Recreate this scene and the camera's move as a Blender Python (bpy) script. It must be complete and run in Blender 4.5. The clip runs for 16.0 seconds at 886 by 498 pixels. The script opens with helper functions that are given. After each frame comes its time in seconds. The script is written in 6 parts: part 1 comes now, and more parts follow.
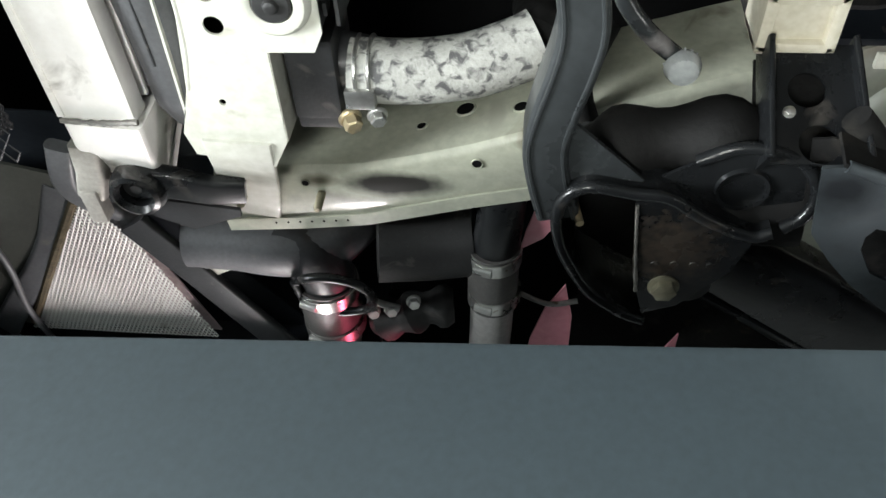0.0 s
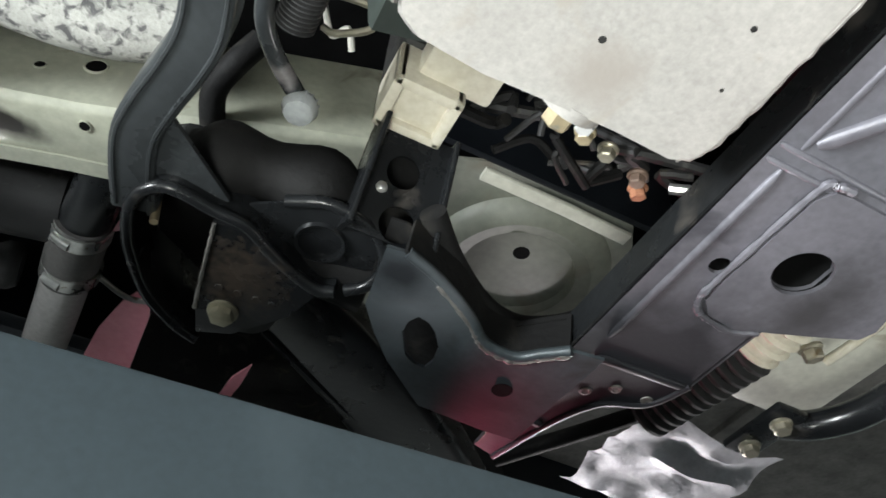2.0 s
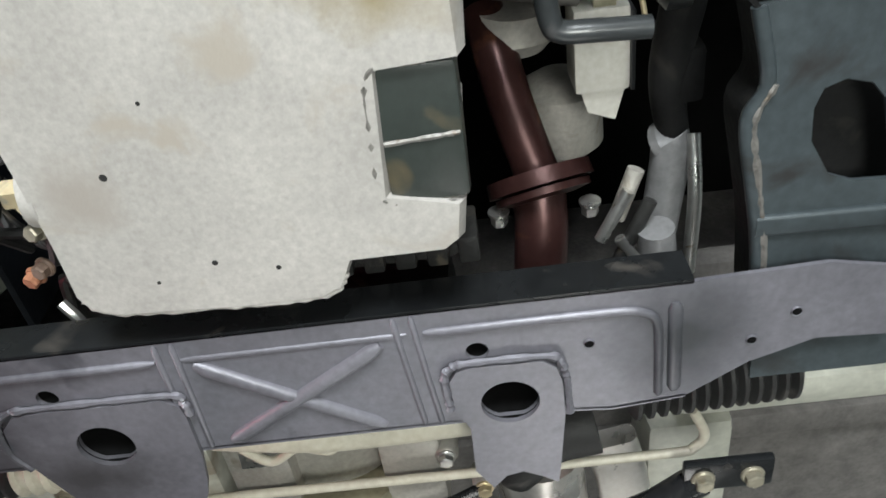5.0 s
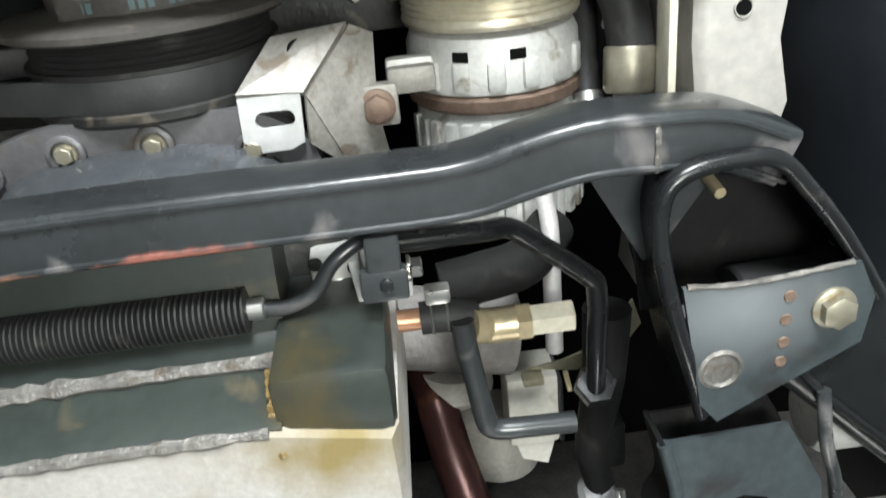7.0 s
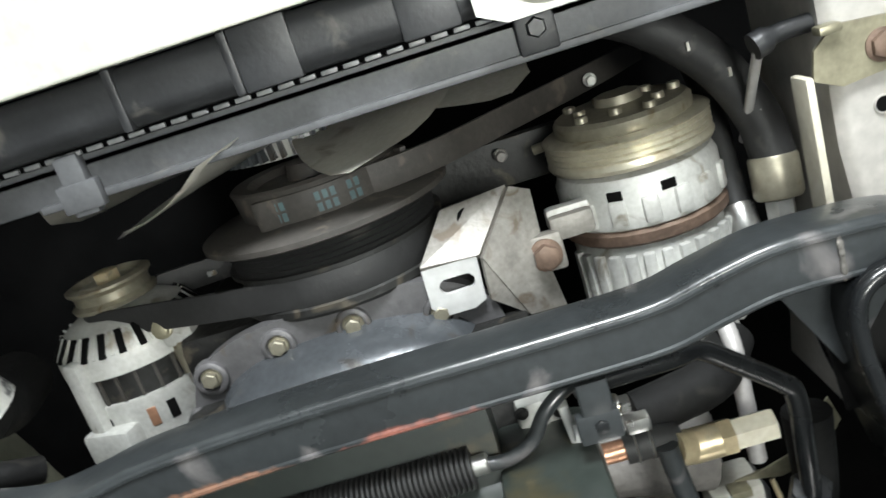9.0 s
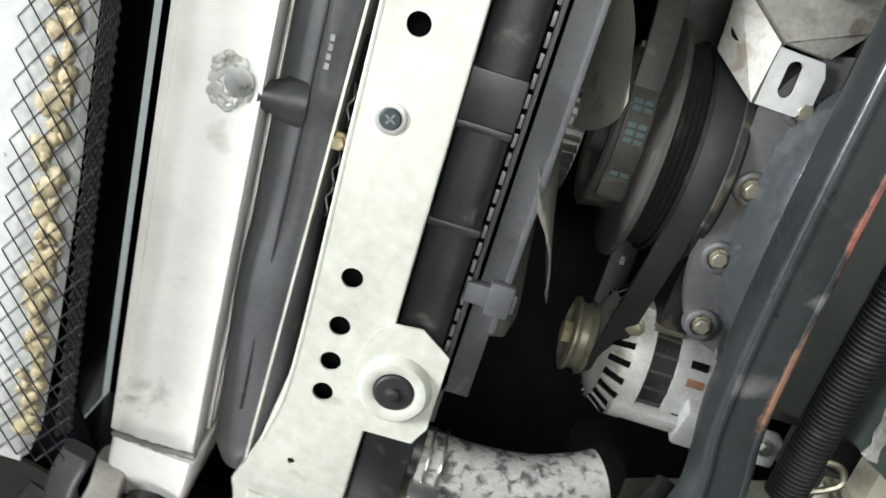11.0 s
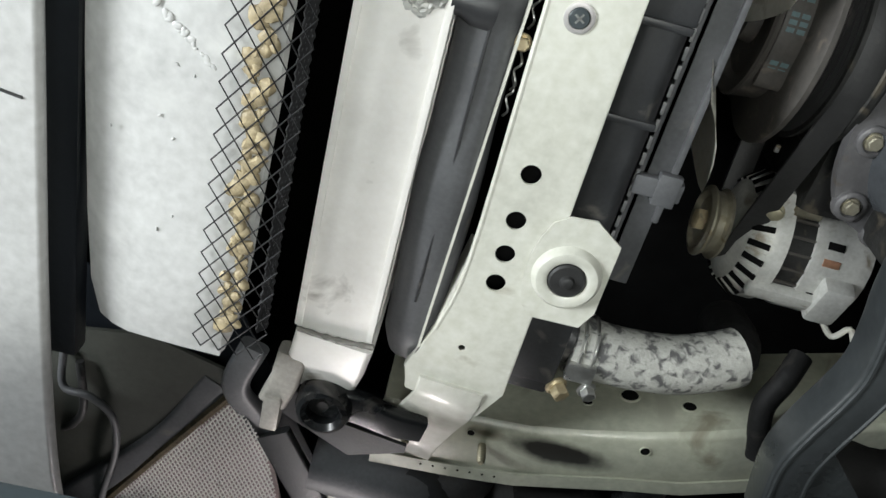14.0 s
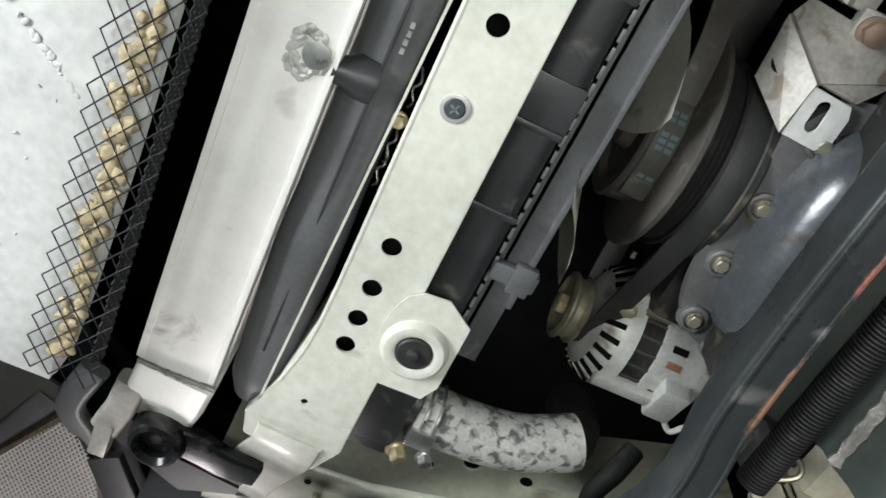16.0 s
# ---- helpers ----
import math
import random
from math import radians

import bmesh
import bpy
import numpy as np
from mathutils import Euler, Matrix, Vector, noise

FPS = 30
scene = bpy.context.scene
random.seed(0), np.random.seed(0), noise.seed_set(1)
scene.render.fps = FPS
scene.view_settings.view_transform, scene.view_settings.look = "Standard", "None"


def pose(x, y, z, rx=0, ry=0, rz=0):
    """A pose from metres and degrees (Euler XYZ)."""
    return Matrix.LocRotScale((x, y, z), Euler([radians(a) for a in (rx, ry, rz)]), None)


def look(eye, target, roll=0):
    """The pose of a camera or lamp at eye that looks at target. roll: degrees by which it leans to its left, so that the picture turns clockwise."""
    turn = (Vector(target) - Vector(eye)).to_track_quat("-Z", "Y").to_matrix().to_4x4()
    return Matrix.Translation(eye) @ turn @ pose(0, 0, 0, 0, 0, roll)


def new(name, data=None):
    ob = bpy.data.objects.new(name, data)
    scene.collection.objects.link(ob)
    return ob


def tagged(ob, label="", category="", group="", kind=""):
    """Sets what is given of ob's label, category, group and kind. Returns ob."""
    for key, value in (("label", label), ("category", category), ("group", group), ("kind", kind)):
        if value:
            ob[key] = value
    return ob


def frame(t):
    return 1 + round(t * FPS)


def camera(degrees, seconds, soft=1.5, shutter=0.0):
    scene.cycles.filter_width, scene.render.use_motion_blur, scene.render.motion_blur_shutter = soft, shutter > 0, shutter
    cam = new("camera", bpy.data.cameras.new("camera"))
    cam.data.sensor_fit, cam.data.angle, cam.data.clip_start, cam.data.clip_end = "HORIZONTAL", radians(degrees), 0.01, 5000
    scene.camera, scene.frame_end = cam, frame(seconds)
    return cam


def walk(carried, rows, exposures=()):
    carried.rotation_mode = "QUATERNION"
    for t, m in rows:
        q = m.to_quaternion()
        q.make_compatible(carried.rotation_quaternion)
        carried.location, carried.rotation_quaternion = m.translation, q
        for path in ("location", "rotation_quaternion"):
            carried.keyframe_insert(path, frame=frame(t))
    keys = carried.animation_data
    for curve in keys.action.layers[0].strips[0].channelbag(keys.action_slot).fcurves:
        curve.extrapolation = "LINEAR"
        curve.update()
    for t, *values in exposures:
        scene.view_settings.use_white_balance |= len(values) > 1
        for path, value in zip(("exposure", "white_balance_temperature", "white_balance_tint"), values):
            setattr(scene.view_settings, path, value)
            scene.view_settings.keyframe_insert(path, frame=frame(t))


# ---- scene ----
cam = camera(57.0, 16.0, shutter=0.3)
PATH = [
    (0, (0.04, 0.093, 1.338), (-0.154, 1.565, 2.678), 7.4),
    (0.5, (0.047, 0.101, 1.353), (-0.104, 1.587, 2.683), 6.8),
    (1, (0.067, 0.082, 1.359), (0.124, 1.569, 2.695), 5.0),
    (1.5, (0.091, 0.096, 1.356), (0.457, 1.453, 2.779), 5.0),
    (2, (0.11, 0.086, 1.352), (0.658, 1.359, 2.793), 4.8),
    (2.5, (0.139, 0.067, 1.349), (0.742, 1.305, 2.799), 6.7),
    (3, (0.186, 0.081, 1.34), (0.959, 1.076, 2.893), 6.2),
    (3.5, (0.17, 0.089, 1.359), (1.242, 0.746, 2.915), 3.3),
    (4, (0.116, 0.085, 1.362), (1.301, 0.438, 2.935), -1.3),
    (4.2, (0.102, 0.08, 1.363), (1.306, 0.336, 2.939), -2.5),
    (6.3, (-0.041, 0.034, 1.383), (1.096, -0.001, 3.028), -7.2),
    (6.5, (-0.061, 0.035, 1.389), (0.992, -0.016, 3.088), -8.7),
    (7, (-0.097, 0.04, 1.396), (0.8, -0.044, 3.181), -12.1),
    (7.5, (-0.119, 0.037, 1.393), (0.64, -0.057, 3.241), -13.5),
    (8, (-0.132, 0.042, 1.389), (0.521, -0.068, 3.277), -16.5),
    (8.5, (-0.132, 0.056, 1.382), (0.48, 0.048, 3.286), -12.1),
    (9, (-0.139, 0.078, 1.373), (0.452, 0.209, 3.28), -5.1),
    (9.5, (-0.155, 0.083, 1.37), (0.427, 0.343, 3.265), -3.9),
    (10, (-0.167, 0.098, 1.355), (0.269, 0.572, 3.248), 5.0),
    (10.2, (-0.165, 0.103, 1.348), (0.178, 0.650, 3.242), 8.6),
    (12.3, (-0.103, -0.022, 1.309), (-0.35, 0.904, 3.065), 13.9),
    (12.5, (-0.131, 0.013, 1.301), (-0.313, 0.914, 3.077), 13.4),
    (13, (-0.222, 0.047, 1.3), (-0.222, 0.986, 3.065), 9.1),
    (13.5, (-0.262, 0.064, 1.294), (-0.207, 1.041, 3.038), 9.6),
    (14, (-0.257, 0.081, 1.294), (-0.193, 1.079, 3.026), 11.5),
    (14.5, (-0.254, 0.069, 1.299), (-0.187, 1.076, 3.025), 13.6),
    (15, (-0.248, 0.047, 1.308), (-0.168, 1.051, 3.036), 15.9),
    (15.5, (-0.239, 0.042, 1.314), (-0.068, 0.99, 3.067), 12.7),
    (16, (-0.23, 0.03, 1.315), (0.02, 0.941, 3.078), 10.0),
]
walk(cam, [(t, look(eye, target, roll)) for t, eye, target, roll in PATH], exposures=[(0.0, 0.05), (1.0, 0.0), (2.0, 0.1), (2.5, 0.5), (3.0, 0.2), (3.5, -0.03), (4.0, -0.36), (6.3, -0.08), (7.0, 0.06), (8.0, -0.04), (9.5, -0.05), (10.2, -0.08), (12.3, -0.97), (13.0, -0.95), (14.5, -0.80), (16.0, -0.78)])

# ---- light ----
world = bpy.data.worlds.new("garage_air")
scene.world = world
world.use_nodes = True
world.node_tree.nodes["Background"].inputs[0].default_value = (0.55, 0.62, 0.66, 1)
world.node_tree.nodes["Background"].inputs[1].default_value = 0.03


def area_lamp(name, eye, target, size, power, colour):
    data = bpy.data.lights.new(name, "AREA")
    data.shape, data.size, data.energy, data.color = "DISK", size, power, colour
    ob = new(name, data)
    ob.matrix_world = look(eye, target)
    return ob


# unseen ceiling lamps, added so the closed garage isn't dark
for lx, ly in ((-3.2, -1.5), (-3.2, 2.2), (-0.8, 3.2), (1.8, 3.2), (-0.8, -2.6)):
    area_lamp("ceiling_fill_lamp", (lx, ly, 4.5), (lx, ly, 0), 0.8, 70.0, (0.90, 0.98, 1.0))
# the work lamp that stands on the floor under the engine, the tubes in front of the car, a red lamp by the wheel
area_lamp("work_lamp", (-0.20, -0.16, 0.66), (0.08, 0.22, 1.8), 0.35, 13.6, (0.97, 1.0, 0.95))
area_lamp("bay_tube_lamp", (-2.2, -0.1, 0.75), (-0.45, 0.35, 1.82), 0.8, 150.0, (0.93, 0.98, 1.0))
# unseen fill lamp added to brighten the gearbox and foil behind
area_lamp("rear_fill_lamp", (1.55, -0.1, 0.85), (0.62, 0.42, 1.82), 0.4, 4.0, (1.0, 0.99, 0.95))
spot = bpy.data.lights.new("red_lamp", "SPOT")
spot.energy, spot.color, spot.spot_size, spot.spot_blend, spot.shadow_soft_size = 3.6, (1.0, 0.12, 0.24), radians(34), 0.7, 0.02
new("red_lamp", spot).matrix_world = look((0.40, 0.86, 1.62), (0.425, 0.535, 1.722))
glow = bpy.data.lights.new("red_lamp", "SPOT")
glow.energy, glow.color, glow.spot_size, glow.spot_blend, glow.shadow_soft_size = 2.0, (1.0, 0.12, 0.22), radians(24), 0.7, 0.02
new("red_lamp", glow).matrix_world = look((0.02, 1.00, 1.74), (-0.145, 0.80, 1.885))
# unseen fill spot added to brighten the duct mesh and charge pipes
side = bpy.data.lights.new("side_fill_spot", "SPOT")
side.energy, side.color, side.spot_size, side.spot_blend, side.shadow_soft_size = 13.0, (1.0, 0.93, 0.93), radians(58), 0.6, 0.06
new("side_fill_spot", side).matrix_world = look((-0.22, 1.12, 1.60), (-0.32, 0.78, 1.875))
# another added spot, lifts the foil and rear right side
rear = bpy.data.lights.new("side_fill_spot", "SPOT")
rear.energy, rear.color, rear.spot_size, rear.spot_blend, rear.shadow_soft_size = 12.0, (1.0, 0.95, 0.97), radians(44), 0.7, 0.06
new("side_fill_spot", rear).matrix_world = look((0.86, 1.14, 1.62), (0.60, 0.60, 1.84))


# ---- materials ----
def material(name, colour, rough=0.5, metal=0.0, vary=0.25, scale=18.0, grain=160.0, bump=0.15, dirt=None, dirt_amount=0.35, spec=0.5, coat=0.0):
    """Painted or bare surface: broad stains, fine grain, a little relief, optional dirt colour."""
    m = bpy.data.materials.new(name)
    m.use_nodes = True
    nt = m.node_tree
    b = nt.nodes["Principled BSDF"]
    co = nt.nodes.new("ShaderNodeTexCoord")
    n1 = nt.nodes.new("ShaderNodeTexNoise")
    n1.inputs["Scale"].default_value, n1.inputs["Detail"].default_value, n1.inputs["Roughness"].default_value = scale, 6, 0.62
    n2 = nt.nodes.new("ShaderNodeTexNoise")
    n2.inputs["Scale"].default_value, n2.inputs["Detail"].default_value = grain, 4
    for n in (n1, n2):
        nt.links.new(co.outputs["Object"], n.inputs["Vector"])
    ramp = nt.nodes.new("ShaderNodeValToRGB")
    c = Vector(colour)
    ramp.color_ramp.elements[0].position, ramp.color_ramp.elements[1].position = 0.3, 0.7
    ramp.color_ramp.elements[0].color = (*(c * (1 - vary)), 1)
    ramp.color_ramp.elements[1].color = (*[min(1, k * (1 + 0.6 * vary)) for k in c], 1)
    nt.links.new(n1.outputs["Fac"], ramp.inputs["Fac"])
    mix = nt.nodes.new("ShaderNodeMix")
    mix.data_type, mix.blend_type = "RGBA", "OVERLAY"
    mix.inputs[0].default_value = 0.25
    nt.links.new(ramp.outputs["Color"], mix.inputs[6])
    nt.links.new(n2.outputs["Fac"], mix.inputs[7])
    out = mix.outputs[2]
    if dirt:
        n3 = nt.nodes.new("ShaderNodeTexNoise")
        n3.inputs["Scale"].default_value, n3.inputs["Detail"].default_value, n3.inputs["Distortion"].default_value = scale * 1.7, 8, 0.6
        nt.links.new(co.outputs["Object"], n3.inputs["Vector"])
        r3 = nt.nodes.new("ShaderNodeValToRGB")
        r3.color_ramp.elements[0].position, r3.color_ramp.elements[1].position = 0.66 - 0.3 * dirt_amount, 0.74 - 0.2 * dirt_amount
        nt.links.new(n3.outputs["Fac"], r3.inputs["Fac"])
        m3 = nt.nodes.new("ShaderNodeMix")
        m3.data_type = "RGBA"
        nt.links.new(r3.outputs["Color"], m3.inputs[0])
        nt.links.new(out, m3.inputs[6])
        m3.inputs[7].default_value = (*dirt, 1)
        out = m3.outputs[2]
    nt.links.new(out, b.inputs["Base Color"])
    rr = nt.nodes.new("ShaderNodeMapRange")
    rr.inputs[3].default_value, rr.inputs[4].default_value = max(0.04, rough - 0.13), min(1, rough + 0.13)
    nt.links.new(n1.outputs["Fac"], rr.inputs[0])
    nt.links.new(rr.outputs[0], b.inputs["Roughness"])
    b.inputs["Metallic"].default_value = metal
    b.inputs["Specular IOR Level"].default_value = spec
    b.inputs["Coat Weight"].default_value = coat
    bp = nt.nodes.new("ShaderNodeBump")
    bp.inputs["Strength"].default_value, bp.inputs["Distance"].default_value = bump, 0.002
    nt.links.new(n2.outputs["Fac"], bp.inputs["Height"])
    nt.links.new(bp.outputs[0], b.inputs["Normal"])
    return m


CREAM = material("cream_body_paint", (0.57, 0.57, 0.505), 0.38, 0, 0.12, 9, 120, 0.06, (0.33, 0.31, 0.25), 0.08, coat=0.2)
RAILPAINT = material("cream_rail_paint", (0.41, 0.42, 0.335), 0.36, 0, 0.14, 9, 120, 0.06, (0.20, 0.19, 0.14), 0.12, coat=0.2)
LRAIL = material("pale_grey_rail_paint", (0.44, 0.42, 0.39), 0.4, 0, 0.12, 9, 120, 0.06, (0.3, 0.26, 0.2), 0.1)
ALU = material("brushed_aluminium", (0.90, 0.88, 0.84), 0.42, 0.1, 0.10, 14, 220, 0.08, (0.5, 0.48, 0.44), 0.08)
CASTALU = material("cast_aluminium", (0.56, 0.56, 0.53), 0.5, 0.3, 0.22, 22, 260, 0.12, (0.26, 0.23, 0.18), 0.14)
PANALU = material("weathered_pan_aluminium", (0.41, 0.39, 0.365), 0.62, 0.1, 0.16, 11, 300, 0.12, (0.36, 0.325, 0.28), 0.24)
PANDARK = material("oily_dark_pan", (0.028, 0.035, 0.031), 0.40, 0.0, 0.3, 12, 160, 0.08, (0.09, 0.075, 0.045), 0.16)
WELD = material("weld_bead", (0.20, 0.19, 0.175), 0.42, 0.4, 0.45, 60, 300, 0.6, (0.12, 0.1, 0.08), 0.3)
RUSTYWELD = material("oil_stained_weld", (0.19, 0.13, 0.05), 0.5, 0.1, 0.4, 40, 260, 0.5)
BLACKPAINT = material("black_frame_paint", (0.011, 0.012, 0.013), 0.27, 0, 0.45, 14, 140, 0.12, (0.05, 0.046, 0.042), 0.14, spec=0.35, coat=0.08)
BEAMPAINT = material("grey_black_beam_paint", (0.035, 0.039, 0.041), 0.30, 0.1, 0.3, 10, 160, 0.1, (0.16, 0.15, 0.15), 0.14, coat=0.2)
XPAINT = material("graphite_member_paint", (0.175, 0.172, 0.195), 0.42, 0.35, 0.22, 8, 200, 0.1, (0.06, 0.06, 0.07), 0.12)
SIDEPAINT = material("slate_member_paint", (0.055, 0.068, 0.074), 0.36, 0.2, 0.3, 10, 160, 0.12, (0.03, 0.03, 0.03), 0.2)
BLACKPLASTIC = material("black_plastic", (0.030, 0.031, 0.033), 0.42, 0, 0.3, 20, 260, 0.12, (0.10, 0.095, 0.085), 0.10)
GREYPLASTIC = material("dusty_grey_plastic", (0.095, 0.097, 0.102), 0.5, 0, 0.25, 16, 240, 0.15, (0.15, 0.14, 0.13), 0.1)
RUBBER = material("black_rubber", (0.022, 0.022, 0.022), 0.6, 0, 0.35, 24, 200, 0.2, (0.07, 0.065, 0.06), 0.16)
BELT = material("worn_belt_rubber", (0.052, 0.047, 0.042), 0.60, 0, 0.3, 30, 240, 0.2, (0.10, 0.085, 0.07), 0.25)
MOTTLED = material("mud_splashed_hose", (0.40, 0.40, 0.37), 0.8, 0, 0.2, 62, 300, 0.4, (0.085, 0.085, 0.085), 0.60)
FANWHITE = material("ivory_fan_plastic", (0.62, 0.60, 0.54), 0.45, 0, 0.12, 14, 200, 0.06, (0.32, 0.29, 0.24), 0.1)
BUMPER = material("white_bumper_plastic", (0.50, 0.50, 0.49), 0.32, 0, 0.16, 7, 120, 0.12, (0.62, 0.62, 0.60), 0.30)
GLUE = material("amber_glue", (0.38, 0.31, 0.19), 0.55, 0, 0.45, 80, 200, 0.5)
MESHBLACK = material("black_mesh_wire", (0.028, 0.028, 0.03), 0.4, 0.3, 0.3, 30, 200, 0.1)
CHROME = material("zinc_plated_steel", (0.55, 0.55, 0.53), 0.3, 0.9, 0.2, 40, 200, 0.1, (0.25, 0.2, 0.14), 0.12)
YELLOWZINC = material("yellow_zinc_plate", (0.33, 0.305, 0.235), 0.40, 0.6, 0.25, 30, 200, 0.1, (0.2, 0.15, 0.08), 0.12)
BRASS = material("dull_brass", (0.60, 0.50, 0.32), 0.38, 0.6, 0.2, 30, 200, 0.12, (0.4, 0.36, 0.28), 0.2)
COPPER = material("copper_pipe", (0.55, 0.30, 0.19), 0.35, 0.7, 0.25, 30, 200, 0.1)
PULLEYZINC = material("gold_zinc_pulley", (0.60, 0.56, 0.44), 0.34, 0.55, 0.2, 24, 200, 0.08, (0.38, 0.31, 0.2), 0.2)
RUSTBOLT = material("rusty_bolt", (0.17, 0.115, 0.085), 0.6, 0.3, 0.4, 60, 260, 0.4)
RUST = material("bare_rust", (0.32, 0.14, 0.075), 0.8, 0, 0.4, 40, 260, 0.6)
EXHAUST = material("heat_browned_pipe", (0.052, 0.022, 0.020), 0.32, 0.6, 0.35, 18, 160, 0.15, (0.13, 0.055, 0.035), 0.2)
IRON = material("oily_black_iron", (0.020, 0.020, 0.019), 0.55, 0.2, 0.5, 25, 160, 0.5, (0.07, 0.06, 0.045), 0.25)
# near-black that stands in for shade in holes, slots and the bay
SHADEBLACK = material("gap_shade_black", (0.004, 0.004, 0.004), 0.9, 0, 0.5, 20, 120, 0.1, spec=0.1)
BRACKETALU = material("weathered_bracket_aluminium", (0.28, 0.265, 0.24), 0.5, 0.3, 0.3, 30, 240, 0.25, (0.17, 0.14, 0.11), 0.2)
FLANGE = material("worn_flange_casting", (0.125, 0.122, 0.125), 0.42, 0.3, 0.3, 20, 220, 0.2, (0.10, 0.08, 0.06), 0.2)
COVER = material("sooty_cast_cover", (0.085, 0.092, 0.10), 0.26, 0.3, 0.25, 14, 220, 0.12, (0.06, 0.05, 0.04), 0.2)
GEARBOX = material("gearbox_casting", (0.42, 0.40, 0.36), 0.5, 0.3, 0.3, 16, 240, 0.15, (0.2, 0.17, 0.13), 0.2)
CATSTEEL = material("polished_exhaust_steel", (0.70, 0.67, 0.63), 0.30, 0.65, 0.2, 9, 160, 0.05, (0.40, 0.33, 0.26), 0.2)
FOIL = material("foil_heat_shield", (0.72, 0.72, 0.75), 0.5, 0.25, 0.2, 50, 220, 0.25)
PALECREAM = material("pale_floor_paint", (0.50, 0.50, 0.43), 0.42, 0, 0.12, 8, 120, 0.08, (0.3, 0.26, 0.2), 0.12)
# the tower's pale paint in olive grey, darkened for the shade on it
TOWERSHADE = material("shaded_olive_tower_paint", (0.165, 0.172, 0.14), 0.5, 0, 0.16, 9, 120, 0.08, (0.14, 0.13, 0.10), 0.2)
CRIMP = material("dull_crimped_metal", (0.24, 0.24, 0.245), 0.45, 0.3, 0.25, 30, 200, 0.1)
PIPEIVORY = material("ivory_coated_pipe", (0.62, 0.58, 0.47), 0.4, 0, 0.1, 20, 160, 0.06)
PLATFORM = material("blue_grey_platform_paint", (0.031, 0.045, 0.053), 0.62, 0, 0.10, 3, 260, 0.04, (0.045, 0.062, 0.072), 0.1)
SILICONE = material("dark_grey_coupler", (0.12, 0.115, 0.11), 0.5, 0, 0.3, 30, 300, 0.2)
PIPEALU = material("satin_pipe_aluminium", (0.52, 0.50, 0.49), 0.46, 0.4, 0.15, 12, 200, 0.08)
PINK = material("pink_panel_colour", (0.75, 0.30, 0.36), 0.4, 0, 0.15, 10, 120, 0.05)
CLEARCAP = material("clear_knob", (0.36, 0.38, 0.38), 0.15, 0, 0.15, 40, 200, 0.1, spec=0.8)
YELLOWISH = material("olive_bracket_zinc", (0.33, 0.305, 0.215), 0.4, 0.5, 0.25, 25, 200, 0.15)
BELTPRINT = material("teal_belt_print", (0.085, 0.14, 0.15), 0.6, 0, 0.3, 40, 200, 0.1)
CONCRETE = material("garage_concrete", (0.30, 0.30, 0.29), 0.8, 0, 0.2, 2, 60, 0.3, (0.12, 0.12, 0.12), 0.2)
WALLPAINT = material("garage_wall_paint", (0.55, 0.57, 0.56), 0.7, 0, 0.1, 1.5, 60, 0.1)
FRAYED = material("frayed_brown_edge", (0.11, 0.085, 0.05), 0.9, 0, 0.5, 90, 400, 1.0)
FLAP = material("dull_olive_flap", (0.040, 0.043, 0.035), 0.75, 0, 0.3, 7, 160, 0.2)
LINER = material("wheel_liner_plastic", (0.009, 0.011, 0.014), 0.36, 0, 0.4, 6, 140, 0.15, spec=0.35)
INSULATION = material("grey_bulkhead_pad", (0.17, 0.16, 0.15), 0.85, 0, 0.35, 30, 160, 0.7)


# near-black for oily rubber, and for shade inside pockets and box sections
OILSHADE = material("oil_and_shade_black", (0.009, 0.009, 0.009), 0.70, 0, 0.5, 20, 160, 0.4, (0.02, 0.019, 0.017), 0.25, spec=0.2)


def colour_patch(mat, centre, radii, colour, rough=0.75, low=0.55, high=1.05, wobble=0.9, scale=70):
    """A stain, or a paler or darker patch, of its own shape on a material: uneven, round a place on the part."""
    nt = mat.node_tree
    b = nt.nodes["Principled BSDF"]
    co = nt.nodes.new("ShaderNodeTexCoord")
    sub = nt.nodes.new("ShaderNodeVectorMath")
    sub.operation = "SUBTRACT"
    sub.inputs[1].default_value = centre
    div = nt.nodes.new("ShaderNodeVectorMath")
    div.operation = "DIVIDE"
    div.inputs[1].default_value = radii
    ln = nt.nodes.new("ShaderNodeVectorMath")
    ln.operation = "LENGTH"
    nz = nt.nodes.new("ShaderNodeTexNoise")
    nz.inputs["Scale"].default_value, nz.inputs["Detail"].default_value = scale, 6
    nt.links.new(co.outputs["Object"], sub.inputs[0])
    nt.links.new(co.outputs["Object"], nz.inputs["Vector"])
    nt.links.new(sub.outputs[0], div.inputs[0])
    nt.links.new(div.outputs[0], ln.inputs[0])
    ma = nt.nodes.new("ShaderNodeMath")
    ma.operation = "MULTIPLY_ADD"
    ma.inputs[1].default_value = wobble
    nt.links.new(nz.outputs["Fac"], ma.inputs[0])
    ms = nt.nodes.new("ShaderNodeMath")
    ms.operation = "SUBTRACT"
    ms.inputs[1].default_value = wobble * 0.5
    nt.links.new(ln.outputs["Value"], ms.inputs[0])
    nt.links.new(ms.outputs[0], ma.inputs[2])
    mr = nt.nodes.new("ShaderNodeMapRange")
    mr.inputs[1].default_value, mr.inputs[2].default_value, mr.inputs[3].default_value, mr.inputs[4].default_value = low, high, 1.0, 0.0
    nt.links.new(ma.outputs[0], mr.inputs[0])
    for key, value in (("Base Color", (*colour, 1)),):
        old = b.inputs[key].links[0].from_socket
        mx = nt.nodes.new("ShaderNodeMix")
        mx.data_type = "RGBA"
